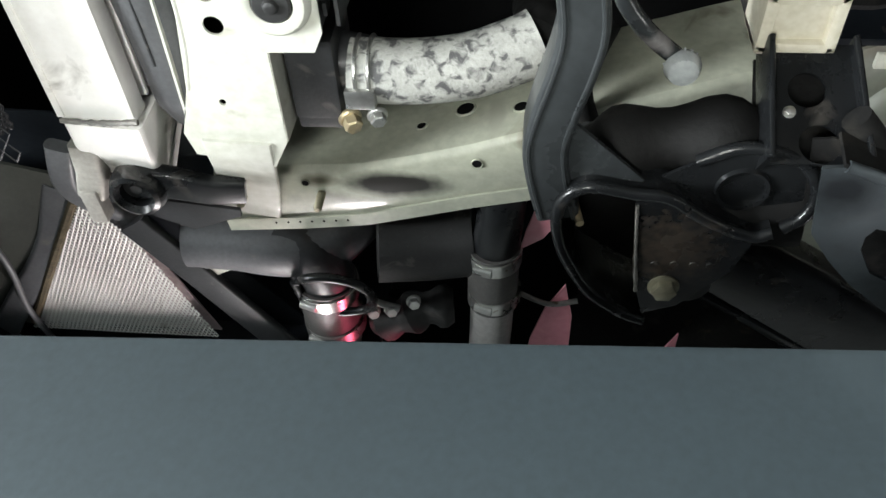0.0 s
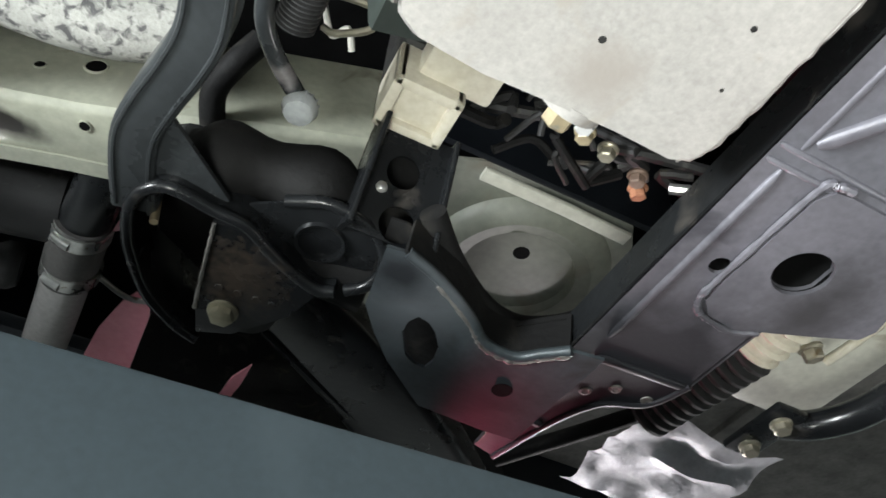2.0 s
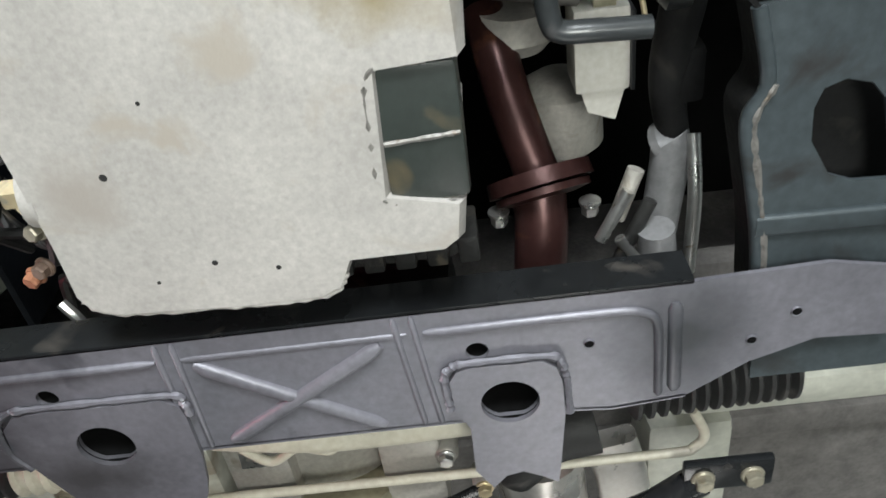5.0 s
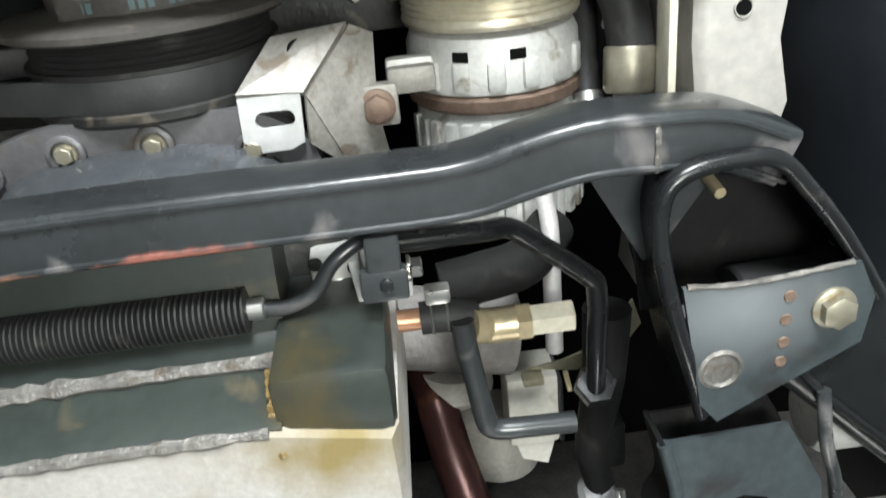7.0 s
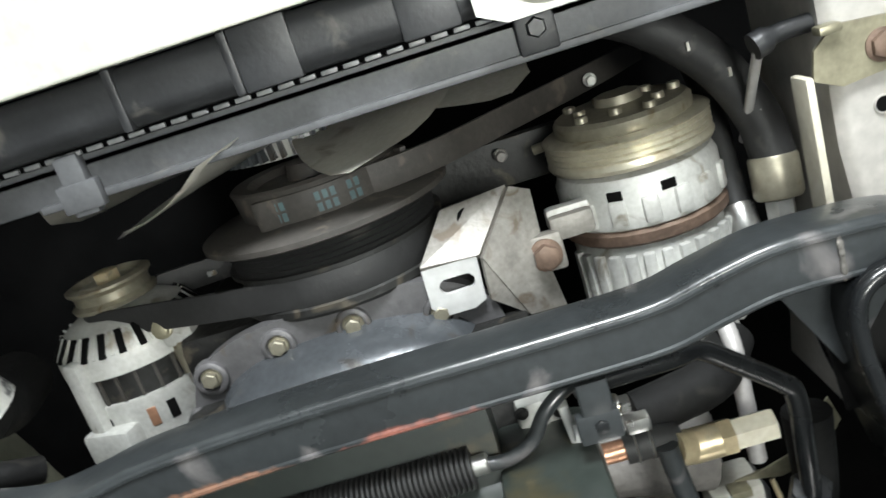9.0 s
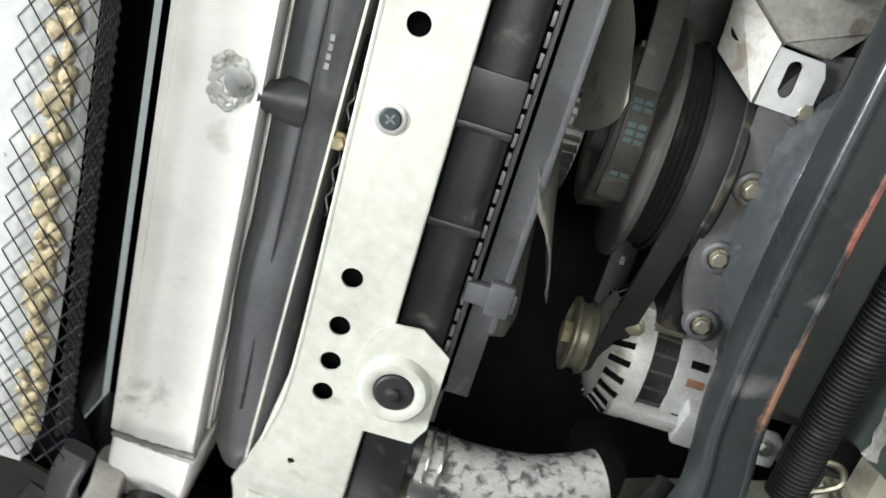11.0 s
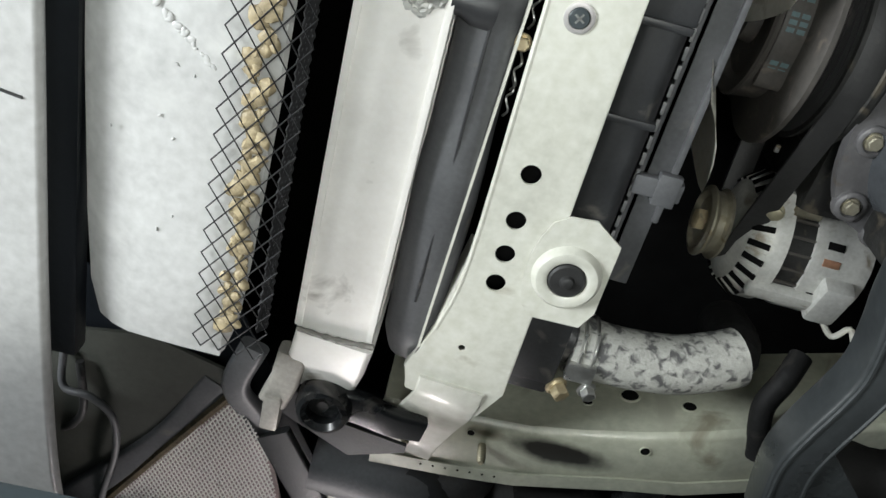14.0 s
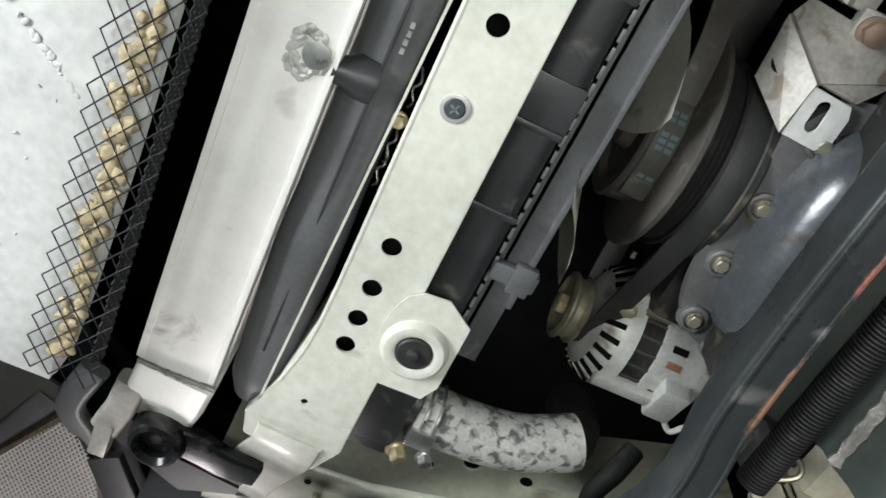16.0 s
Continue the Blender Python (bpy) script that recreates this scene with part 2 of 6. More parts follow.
        nt.links.new(mr.outputs[0], mx.inputs[0])
        nt.links.new(old, mx.inputs[6])
        mx.inputs[7].default_value = value
        nt.links.new(mx.outputs[2], b.inputs[key])


colour_patch(RAILPAINT, (-0.078, 0.602, 1.879), (0.045, 0.014, 0.02), (0.018, 0.017, 0.014), low=0.65, high=1.3, wobble=0.5)
colour_patch(RAILPAINT, (-0.15, 0.60, 1.879), (0.020, 0.008, 0.02), (0.10, 0.09, 0.06), low=0.2, high=1.2, wobble=0.5)
colour_patch(RAILPAINT, (0.012, 0.55, 1.915), (0.009, 0.02, 0.035), (0.36, 0.36, 0.29), wobble=0.4)
colour_patch(CREAM, (-0.195, 0.578, 1.838), (0.035, 0.018, 0.03), (0.20, 0.19, 0.15), low=0.3, high=1.2, wobble=0.8, scale=50)
colour_patch(BEAMPAINT, (0.070, 0.148, 1.754), (0.0055, 0.042, 0.01), (0.26, 0.10, 0.075), wobble=1.2, scale=120)
colour_patch(BEAMPAINT, (0.070, 0.255, 1.754), (0.004, 0.040, 0.01), (0.20, 0.11, 0.075), wobble=1.8, scale=160)
colour_patch(PANALU, (0.265, 0.258, 1.715), (0.026, 0.022, 0.05), (0.33, 0.30, 0.27), low=0.4, high=1.1, wobble=1.3, scale=40)
colour_patch(PANALU, (0.165, 0.09, 1.715), (0.03, 0.04, 0.05), (0.22, 0.17, 0.07), low=0.2, high=1.3, wobble=1.4, scale=45)
# soft paler and darker patches on side members, left bolt plate and rear crossmember
colour_patch(SIDEPAINT, (0.262, 0.48, 1.735), (0.035, 0.05, 0.04), (0.12, 0.13, 0.14), low=0.1, high=1.3, wobble=0.5, scale=40)
colour_patch(SIDEPAINT, (0.13, -0.125, 1.74), (0.035, 0.05, 0.04), (0.20, 0.215, 0.225), low=0.1, high=1.3, wobble=0.5, scale=40)
colour_patch(SIDEPAINT, (0.335, 0.545, 1.72), (0.06, 0.05, 0.05), (0.02, 0.022, 0.025), low=0.3, high=1.2, wobble=0.8, scale=40)
colour_patch(SIDEPAINT, (0.24, 0.46, 1.735), (0.035, 0.03, 0.04), (0.02, 0.022, 0.025), low=0.3, high=1.2, wobble=0.8, scale=40)
colour_patch(XPAINT, (0.43, 0.455, 1.728), (0.11, 0.10, 0.05), (0.024, 0.024, 0.028), low=0.45, high=1.3, wobble=0.7, scale=40)
colour_patch(XPAINT, (0.49, 0.345, 1.724), (0.035, 0.06, 0.05), (0.06, 0.058, 0.062), low=0.1, high=1.3, wobble=0.9, scale=50)
colour_patch(XPAINT, (0.42, -0.06, 1.728), (0.05, 0.04, 0.05), (0.05, 0.052, 0.058), low=0.2, high=1.4, wobble=0.7, scale=40)
colour_patch(BLACKPAINT, (0.145, 0.535, 1.748), (0.035, 0.035, 0.02), (0.055, 0.043, 0.033), low=0.1, high=1.2, wobble=2.2, scale=150)
colour_patch(PANDARK, (0.15, 0.10, 1.74), (0.035, 0.022, 0.04), (0.065, 0.05, 0.02), low=0.2, high=1.3, wobble=1.5, scale=60)


# ---- helpers for meshes ----
def thing(name, label, category, group="", kind="", at=(0, 0, 0)):
    ob = new(name)
    ob.empty_display_size = 0.02
    ob.location = at
    return tagged(ob, label, category, group, kind)


def part(name, bm, mat, parent=None, label="", smooth=True):
    me = bpy.data.meshes.new(name)
    bmesh.ops.recalc_face_normals(bm, faces=bm.faces)
    bm.to_mesh(me)
    bm.free()
    me.materials.append(mat)
    ob = new(name, me)
    if smooth:
        me.polygons.foreach_set("use_smooth", [True] * len(me.polygons))
        me.set_sharp_from_angle(angle=radians(38))
    if parent is not None:
        ob.parent = parent
        chain, p = Vector((0, 0, 0)), parent
        while p is not None:
            chain, p = chain + p.location, p.parent
        ob.location = -chain
    return tagged(ob, label)


def add_box(bm, x0, x1, y0, y1, z0, z1, bevel=0.003, m=None):
    b = bmesh.new()
    bmesh.ops.create_cube(b, size=1)
    for v in b.verts:
        v.co = Vector(((x0 + x1) / 2 + v.co.x * (x1 - x0), (y0 + y1) / 2 + v.co.y * (y1 - y0), (z0 + z1) / 2 + v.co.z * (z1 - z0)))
    if bevel:
        bmesh.ops.bevel(b, geom=b.edges[:], offset=min(bevel, 0.45 * min(x1 - x0, y1 - y0, z1 - z0)), segments=2, affect="EDGES", profile=0.6)
    return merge(bm, b, m)


def merge(bm, b, m=None):
    if m is not None:
        bmesh.ops.transform(b, matrix=m, verts=b.verts[:])
    me = bpy.data.meshes.new("tmp")
    b.to_mesh(me)
    b.free()
    bm.from_mesh(me)
    bpy.data.meshes.remove(me)
    return bm


def box(*a, **k):
    return add_box(bmesh.new(), *a, **k)


def smooth_path(pts, n=6):
    """Catmull-Rom through the points."""
    p = [Vector(q) for q in pts]
    p = [p[0] * 2 - p[1]] + p + [p[-1] * 2 - p[-2]]
    out = []
    for i in range(1, len(p) - 2):
        for k in range(n):
            t = k / n
            a, b, c, d = p[i - 1], p[i], p[i + 1], p[i + 2]
            out.append(0.5 * (2 * b + (c - a) * t + (2 * a - 5 * b + 4 * c - d) * t * t + (3 * b - a - 3 * c + d) * t ** 3))
    return out + [p[-2]]


def sweep(path, section, up=(0, 0, 1), scale=None, caps=True, bm=None):
    """A section of (side, up) points carried along a path, held upright."""
    bm = bm or bmesh.new()
    rings, n = [], len(path)
    up = Vector(up)
    for i, p in enumerate(path):
        d = (path[min(i + 1, n - 1)] - path[max(i - 1, 0)]).normalized()
        side = d.cross(up)
        side = side.normalized() if side.length > 1e-5 else Vector((1, 0, 0))
        u = side.cross(d).normalized()
        s = scale(i / (n - 1)) if scale else 1
        rings.append([bm.verts.new(p + side * (a * s) + u * (b * s)) for a, b in section])
    k = len(section)
    for r, q in zip(rings, rings[1:]):
        for i in range(k):
            bm.faces.new((r[i], r[(i + 1) % k], q[(i + 1) % k], q[i]))
    if caps:
        bm.faces.new(rings[0][::-1])
        bm.faces.new(rings[-1])
    return bm


def tube(pts, r, seg=14, n=6, scale=None, bm=None, up=(0.13, 0.21, 0.97)):
    path = smooth_path(pts, n) if n > 1 else [Vector(p) for p in pts]
    return sweep(path, [(r * math.cos(2 * math.pi * i / seg), r * math.sin(2 * math.pi * i / seg)) for i in range(seg)], up, scale, True, bm)


def rounded(w, h, r, n=4):
    """A rounded rectangle, centred."""
    out = []
    for cx, cy, a0 in ((w / 2 - r, h / 2 - r, 0), (-w / 2 + r, h / 2 - r, 90), (-w / 2 + r, -h / 2 + r, 180), (w / 2 - r, -h / 2 + r, 270)):
        for k in range(n + 1):
            a = radians(a0 + 90 * k / n)
            out.append((cx + r * math.cos(a), cy + r * math.sin(a)))
    return out


AXES = {"x": Matrix(((0, 0, 1, 0), (1, 0, 0, 0), (0, 1, 0, 0), (0, 0, 0, 1))), "y": Matrix(((1, 0, 0, 0), (0, 0, 1, 0), (0, -1, 0, 0), (0, 0, 0, 1))), "z": Matrix.Identity(4)}


def lathe(profile, at, axis="x", seg=40, bm=None, way=None, caps=True):
    """A profile of (radius, along) points turned about an axis through at."""
    b = bmesh.new()
    rings = []
    for r, h in profile:
        rings.append([b.verts.new((r * math.cos(2 * math.pi * i / seg), r * math.sin(2 * math.pi * i / seg), h)) for i in range(seg)])
    for r, q in zip(rings, rings[1:]):
        for i in range(seg):
            b.faces.new((r[i], r[(i + 1) % seg], q[(i + 1) % seg], q[i]))
    if caps:
        b.faces.new(rings[0][::-1])
        b.faces.new(rings[-1])
    turn = Vector(way).to_track_quat("Z", "Y").to_matrix().to_4x4() if way else AXES[axis]
    return merge(bm or bmesh.new(), b, Matrix.Translation(at) @ turn)


def circle(cx, cy, r, n=20, ry=None):
    return [(cx + r * math.cos(2 * math.pi * k / n), cy + (ry or r) * math.sin(2 * math.pi * k / n)) for k in range(n)]


def inside(p, loop):
    """Whether a point lies within a closed outline."""
    odd = False
    for (ax, ay), (bx, by) in zip(loop, loop[1:] + loop[:1]):
        if (ay > p.y) != (by > p.y) and p.x < ax + (bx - ax) * (p.y - ay) / (by - ay):
            odd = not odd
    return odd


def plate(outline, thick, holes=(), bevel=0.0, m=None, bm=None):
    """A flat sheet in x, y from 0 to thick in z, with holes right through it."""
    b = bmesh.new()
    edges = []
    for loop in (outline, *holes):
        vs = [b.verts.new((x, y, 0)) for x, y in loop]
        edges += [b.edges.new((vs[i], vs[(i + 1) % len(vs)])) for i in range(len(vs))]
    bmesh.ops.triangle_fill(b, use_beauty=False, use_dissolve=False, edges=edges)
    stray = [f for f in b.faces if any(inside(f.calc_center_median(), h) for h in holes)]
    if stray:
        bmesh.ops.delete(b, geom=stray, context="FACES_ONLY")
    r = bmesh.ops.extrude_face_region(b, geom=b.faces[:])
    bmesh.ops.translate(b, verts=[v for v in r["geom"] if isinstance(v, bmesh.types.BMVert)], vec=(0, 0, thick))
    return merge(bm or bmesh.new(), b, m)


def flat(z, turn=0):
    return Matrix.Translation((0, 0, z))


def hexhead(at, way, size, height, bm=None, flange=True):
    """A hexagon bolt head with its washer face."""
    bm = bm or bmesh.new()
    if flange:
        lathe([(size * 0.72, 0), (size * 0.72, height * 0.18), (size * 0.62, height * 0.3)], at, seg=20, bm=bm, way=way)
    w = Vector(way).normalized()
    return lathe([(size * 0.57, height * 0.2), (size * 0.57, height * 0.9), (size * 0.47, height)], Vector(at), seg=6, bm=bm, way=w)


def bolt(at, way, size=0.013, height=0.008, mat=None, parent=None, name="bolt", label=""):
    return part(name, hexhead(at, way, size, height), mat or CHROME, parent, label)


def bead(pts, r, seed=1, bm=None):
    """A lumpy weld bead."""
    rnd = random.Random(seed)
    path = smooth_path(pts, 10)
    sizes = [rnd.uniform(0.65, 1.25) for _ in path]
    return sweep(path, circle(0, 0, r, 7), (0.1, 0.2, 0.97), lambda t: sizes[min(len(sizes) - 1, int(t * (len(sizes) - 1) + 0.5))], True, bm)


def shift(ob, dx, dy, dz):
    """Move a finished thing with its parts."""
    ob.location = ob.location + Vector((dx, dy, dz))
    return ob


def mirror(y):
    return 0.4 - y


# ---- the garage round the lifted car ----
tagged(part("floor", box(-5, 6, -4, 5, -0.1, 0, bevel=0), CONCRETE), "grey concrete garage floor with stains", "floor", kind="structure")
tagged(part("ceiling", box(-5, 6, -4, 5, 4.6, 4.7, bevel=0), WALLPAINT), "pale painted garage ceiling", "ceiling", kind="structure")
for nm, a in (("wall_front", (-5.1, -5, -4, 5, 0, 4.6)), ("wall_back", (6, 6.1, -4, 5, 0, 4.6)), ("wall_left", (-5, 6, -4.1, -4, 0, 4.6)), ("wall_right", (-5, 6, 5, 5.1, 0, 4.6))):
    tagged(part(nm, box(*a, bevel=0), WALLPAINT), "pale painted garage wall", "wall", kind="structure")

platform = thing("lift_platform", "blue-grey painted steel lift platform beside the engine", "car lift", at=(0.6, 0.7, 1.3))
PT = Matrix.Translation((0, 0.3585, 0)) @ Matrix.Rotation(radians(-3.4), 4, "Z")
part("deck", box(-0.98, 2.8, 0.0, 0.53, 1.33, 1.53, bevel=0.004, m=PT), PLATFORM, platform)
for x in (-0.9, 2.7):
    part("leg", box(x - 0.05, x + 0.05, 0.17, 0.35, 0.0, 1.331, bevel=0.006, m=PT), PLATFORM, platform)

# unseen upper body shell, added to block light above and beside the engine bay
shell = thing("car_body_shell", "dark light-blocking inner body of the lifted car over the engine bay", "car body", at=(0.4, 0.2, 2.3))
part("bonnet", box(-0.62, 0.95, -0.62, 1.02, 2.50, 2.53, bevel=0), SHADEBLACK, shell)
part("bulkhead", box(0.86, 0.9, -0.6, 1.0, 2.02, 2.5, bevel=0.005), INSULATION, shell)
for y in (-0.62, 1.0):
    part("inner_wing", box(-0.62, 0.95, y, y + 0.03, 1.98, 2.5, bevel=0.004), LINER, shell)
part("nose_panel", box(-0.66, -0.63, -0.62, 1.02, 1.98, 2.5, bevel=0.004), SHADEBLACK, shell)
part("floor_pan", box(0.62, 3.2, -0.6, 1.0, 2.03, 2.06, bevel=0.006), INSULATION, shell, "dull grey floor pan")


# ---- frame rails ----
def rail(name, label, ys, z, mat, flip):
    """A box-section rail: ys lists (x, inner y, outer y)."""
    r = thing(name, label, "frame rail", "frame rails", at=(0, ys[0][1], z))
    bm = bmesh.new()
    rings = []
    for x, yi, yo, dz in ys:
        s = 1 if yo > yi else -1
        prof = [(yi, 0.115), (yi, 0.006), (yi + s * 0.004, 0.0015), (yi + s * 0.008, 0), (yo - s * 0.004, 0), (yo - s * 0.001, 0.0012), (yo, 0.004), (yo, 0.115)]
        rings.append([bm.verts.new((x, y, z + dz + h)) for y, h in prof])
    for a, b in zip(rings, rings[1:]):
        for i in range(8):
            bm.faces.new((a[i], a[(i + 1) % 8], b[(i + 1) % 8], b[i]))
    bm.faces.new(rings[0][::-1])
    bm.faces.new(rings[-1])
    part("rail_body", bm, mat, r)
    return r


R_PTS = [(-0.25, 0.592, 0.660, 0.0), (-0.17, 0.587, 0.653, 0), (-0.11, 0.583, 0.645, 0), (-0.06, 0.571, 0.631, 0), (-0.01, 0.557, 0.617, 0), (0.045, 0.537, 0.604, 0), (0.12, 0.515, 0.585, 0.012), (0.20, 0.502, 0.570, 0.03), (0.255, 0.50, 0.565, 0.05)]
rail_r = rail("frame_rail", "cream painted frame rail with dark primer smears and studs", R_PTS, 1.879, RAILPAINT, 1)
L_PTS = [(-0.34, -0.145, -0.215, 0.0), (-0.1, -0.145, -0.215, 0.0), (-0.02, -0.146, -0.206, 0), (0.03, -0.146, -0.200, 0), (0.07, -0.150, -0.208, 0), (0.12, -0.150, -0.20, 0.01), (0.20, -0.15, -0.2, 0.04), (0.26, -0.15, -0.2, 0.06)]
rail_l = rail("frame_rail", "pale grey painted frame rail with bolt holes", L_PTS, 1.872, LRAIL, -1)
flange = sweep([Vector((x, yo + 0.002, 1.8775 + dz)) for x, yi, yo, dz in R_PTS[:7]], [(-0.0075, -0.0012), (0.0075, -0.0012), (0.0075, 0.0012), (-0.0075, 0.0012)])
part("flange", flange, RAILPAINT, rail_r)


def dimple(at, way, r, parent, rim=None, depth=0.004):
    """A hole drawn as a shade-black disc on a panel, with an optional rolled rim."""
    w = Vector(way).normalized()
    p = Vector(at)
    h = part("hole", lathe([(r, 0.0006), (r * 0.98, 0.0009), (r * 0.2, 0.0009)], p, way=w, seg=24), SHADEBLACK, parent)
    if rim:
        part("rim", lathe([(r * 1.22, 0.0), (r * 1.12, 0.0016), (r, 0.0014), (r, 0.0004)], p, way=w, seg=24), rim, h)


# holes on the inner face and the underside
for x, y, z, r in ((-0.057, 0.570, 1.924, 0.0045), (-0.017, 0.5585, 1.936, 0.0085), (0.034, 0.5405, 1.918, 0.0065)):
    dimple((x, y, z), (-0.27, -1, 0), r, rail_r, RAILPAINT)
for x, y, r in ((-0.163, 0.603, 0.0035), (-0.003, 0.573, 0.0045)):
    dimple((x, y, 1.8788), (0, 0, -1), r, rail_r, RAILPAINT)
for x, y in ((-0.222, 0.614), (-0.149, 0.615)):
    stud = bmesh.new()
    lathe([(0.0042, 0), (0.0042, -0.004)] + [(0.0042 - 0.0006 * (k % 2), -0.004 - 0.0011 * k) for k in range(16)] + [(0.0025, -0.0225)], (x, y, 1.877), "z", 12, stud)
    part("stud", stud, YELLOWISH, rail_r)
for x, y, z in ((0.009, -0.174, 1.872), (-0.072, -0.182, 1.872)):
    dimple((x, y, z), (0, 0, -1), 0.005, rail_l, LRAIL)
for k in range(7):
    dimple((-0.2 + 0.012 * k, 0.655 - 0.0012 * k, 1.876), (0, 0, -1), 0.0012, rail_r)

# ---- radiator support ----
support = thing("radiator_support", "cream painted pressed steel radiator crossmember", "crossmember", at=(-0.18, 0.2, 1.84))
Z0 = 1.838
outer = [(-0.215, -0.13), (-0.1535, -0.13), (-0.1535, 0.36), (-0.155, 0.52), (-0.17, 0.548), (-0.236, 0.536), (-0.241, 0.515), (-0.226, 0.47), (-0.215, 0.40)]
holes = [circle(-0.190, y, 0.0078, 20) for y in (0.139, 0.316, 0.355, 0.385, 0.412)] + [circle(-0.200, 0.481, 0.003, 12)] + [circle(-0.19, y, 0.0078, 20) for y in (0.084, 0.045, 0.012)]
part("web", plate(outer, 0.002, holes, m=flat(Z0)), CREAM, support)
lip = sweep([Vector((x, y, Z0 + 0.022)) for x, y in outer[::-1][:4] + [outer[0]]], [(-0.001, -0.021), (0.001, -0.021), (0.001, 0.024), (-0.001, 0.024)])
part("front_wall", lip, CREAM, support)
part("rear_wall", sweep([Vector((x, y, Z0 + 0.022)) for x, y in outer[1:4]], [(-0.001, -0.021), (0.001, -0.021), (0.001, 0.024), (-0.001, 0.024)]), CREAM, support)
part("front_roll", tube([(-0.2145, -0.13, Z0 + 0.0015), (-0.2145, 0.2, Z0 + 0.0015), (-0.2145, 0.40, Z0 + 0.0015), (-0.225, 0.47, Z0 + 0.0015)], 0.0022, 8, 4), CREAM, support)
# near-black strip behind the web, in place of the shade in its holes
part("hole_shade_strip", box(-0.212, -0.157, -0.12, 0.5, Z0 + 0.03, Z0 + 0.035, bevel=0), SHADEBLACK, support)
tongue = sweep(smooth_path([(-0.198, 0.52, Z0 - 0.001), (-0.200, 0.545, Z0 + 0.003), (-0.209, 0.585, Z0 + 0.023), (-0.218, 0.622, Z0 + 0.036), (-0.222, 0.640, Z0 + 0.037)], 5), rounded(0.058, 0.005, 0.0022))
part("end_tongue", tongue, CREAM, support)
part("washer", lathe([(0.0105, 0), (0.0105, -0.0012), (0.0095, -0.0016), (0.0075, -0.0016), (0.0072, -0.0005)], (-0.192, 0.200, Z0), "z", 28), PIPEALU, support)
scr = part("screw", lathe([(0.0070, 0), (0.0070, -0.0018), (0.0062, -0.0026), (0.002, -0.0026)], (-0.192, 0.200, Z0), "z", 24), SIDEPAINT, support)
for k in (0, 1):
    part("cross_slot", box(-0.004, 0.004, -0.0007, 0.0007, -0.0031, -0.0025, bevel=0, m=Matrix.Translation((-0.192, 0.2, Z0)) @ Matrix.Rotation(radians(30 + 90 * k), 4, "Z")), CHROME, scr)


def bush(y):
    """The dished plate and rubber bush that carry the radiator."""
    s = thing("radiator_bush_plate", "cream dished plate with black rubber bush on the crossmember", "mount", "radiator bushes", at=(-0.14, y, Z0))
    o = [(-0.169, y - 0.026), (-0.163, y - 0.042), (-0.152, y - 0.05), (-0.132, y - 0.052), (-0.109, y - 0.036), (-0.109, y + 0.026), (-0.117, y + 0.042), (-0.156, y + 0.043), (-0.166, y + 0.034), (-0.1715, y + 0.015), (-0.1715, y - 0.01)]
    part("plate", plate(o, 0.002, [circle(-0.14, y, 0.026, 24)], m=flat(Z0 - 0.0035)), CREAM, s)
    part("dish", lathe([(0.0275, 0.0), (0.0262, -0.004), (0.0235, -0.007), (0.0185, -0.0078), (0.0152, -0.006), (0.0142, 0.001)], (-0.14, y, Z0 - 0.003), "z", 32), CREAM, s)
    part("bush", lathe([(0.0143, 0.0), (0.0143, -0.0085), (0.0128, -0.010), (0.006, -0.0105), (0.0048, -0.0135), (0.003, -0.0145), (0.0012, -0.0145)], (-0.14, y, Z0 - 0.001), "z", 28), RUBBER, s)


bush(0.389)
bush(0.011)

# ---- intercooler ----
ic = thing("intercooler", "welded aluminium intercooler with finned core", "intercooler", at=(-0.3, 0.2, 1.9))
part("lower_bar", box(-0.336, -0.272, -0.36, 0.497, 1.829, 1.85, bevel=0.003), ALU, ic)
part("core_back", box(-0.332, -0.280, -0.35, 0.49, 1.85, 2.12, bevel=0.001), GREYPLASTIC, ic)
for k in range(9):
    part("fin_bar", box(-0.3365, -0.3285 + 0.0575, -0.35, 0.49, 1.856 + 0.012 * k, 1.8605 + 0.012 * k, bevel=0.0008), ALU, ic)
part("edge_rib", box(-0.3375, -0.3315, -0.355, 0.492, 1.8275, 1.8295, bevel=0.0008), ALU, ic)
part("edge_rib", box(-0.2775, -0.2725, -0.355, 0.492, 1.8275, 1.8295, bevel=0.0008), ALU, ic)
part("end_tank", sweep([Vector((-0.302, 0.492, 1.92)), Vector((-0.303, 0.505, 1.921)), Vector((-0.305, 0.519, 1.927)), Vector((-0.306, 0.524, 1.935))], rounded(0.066, 0.19, 0.006), scale=lambda t: 1.0 if t < 0.7 else 0.93), ALU, ic)
part("weld", bead([(-0.335, 0.494, 1.826), (-0.30, 0.496, 1.8265), (-0.27, 0.494, 1.826)], 0.0025, 3), WELD, ic)
blob = bmesh.new()
rnd = random.Random(8)
for k in range(90):
    a, d = rnd.uniform(0, 2 * math.pi), rnd.uniform(0.55, 1.2)
    b = bmesh.new()
    bmesh.ops.create_icosphere(b, subdivisions=1, radius=1)
    r = rnd.uniform(0.0016, 0.0036)
    merge(blob, b, Matrix.Translation((-0.2935 + 0.012 * d * math.cos(a), 0.205 + 0.015 * d * math.sin(a), 1.8285)) @ Matrix.Rotation(a + rnd.uniform(-0.6, 0.6), 4, "Z") @ Matrix.Diagonal((r, 1.4 * r, rnd.uniform(0.0015, 0.0035), 1)))
tagged(part("bung_weld", blob, CASTALU, ic, "lumpy weld round a bung"), kind="stuff")
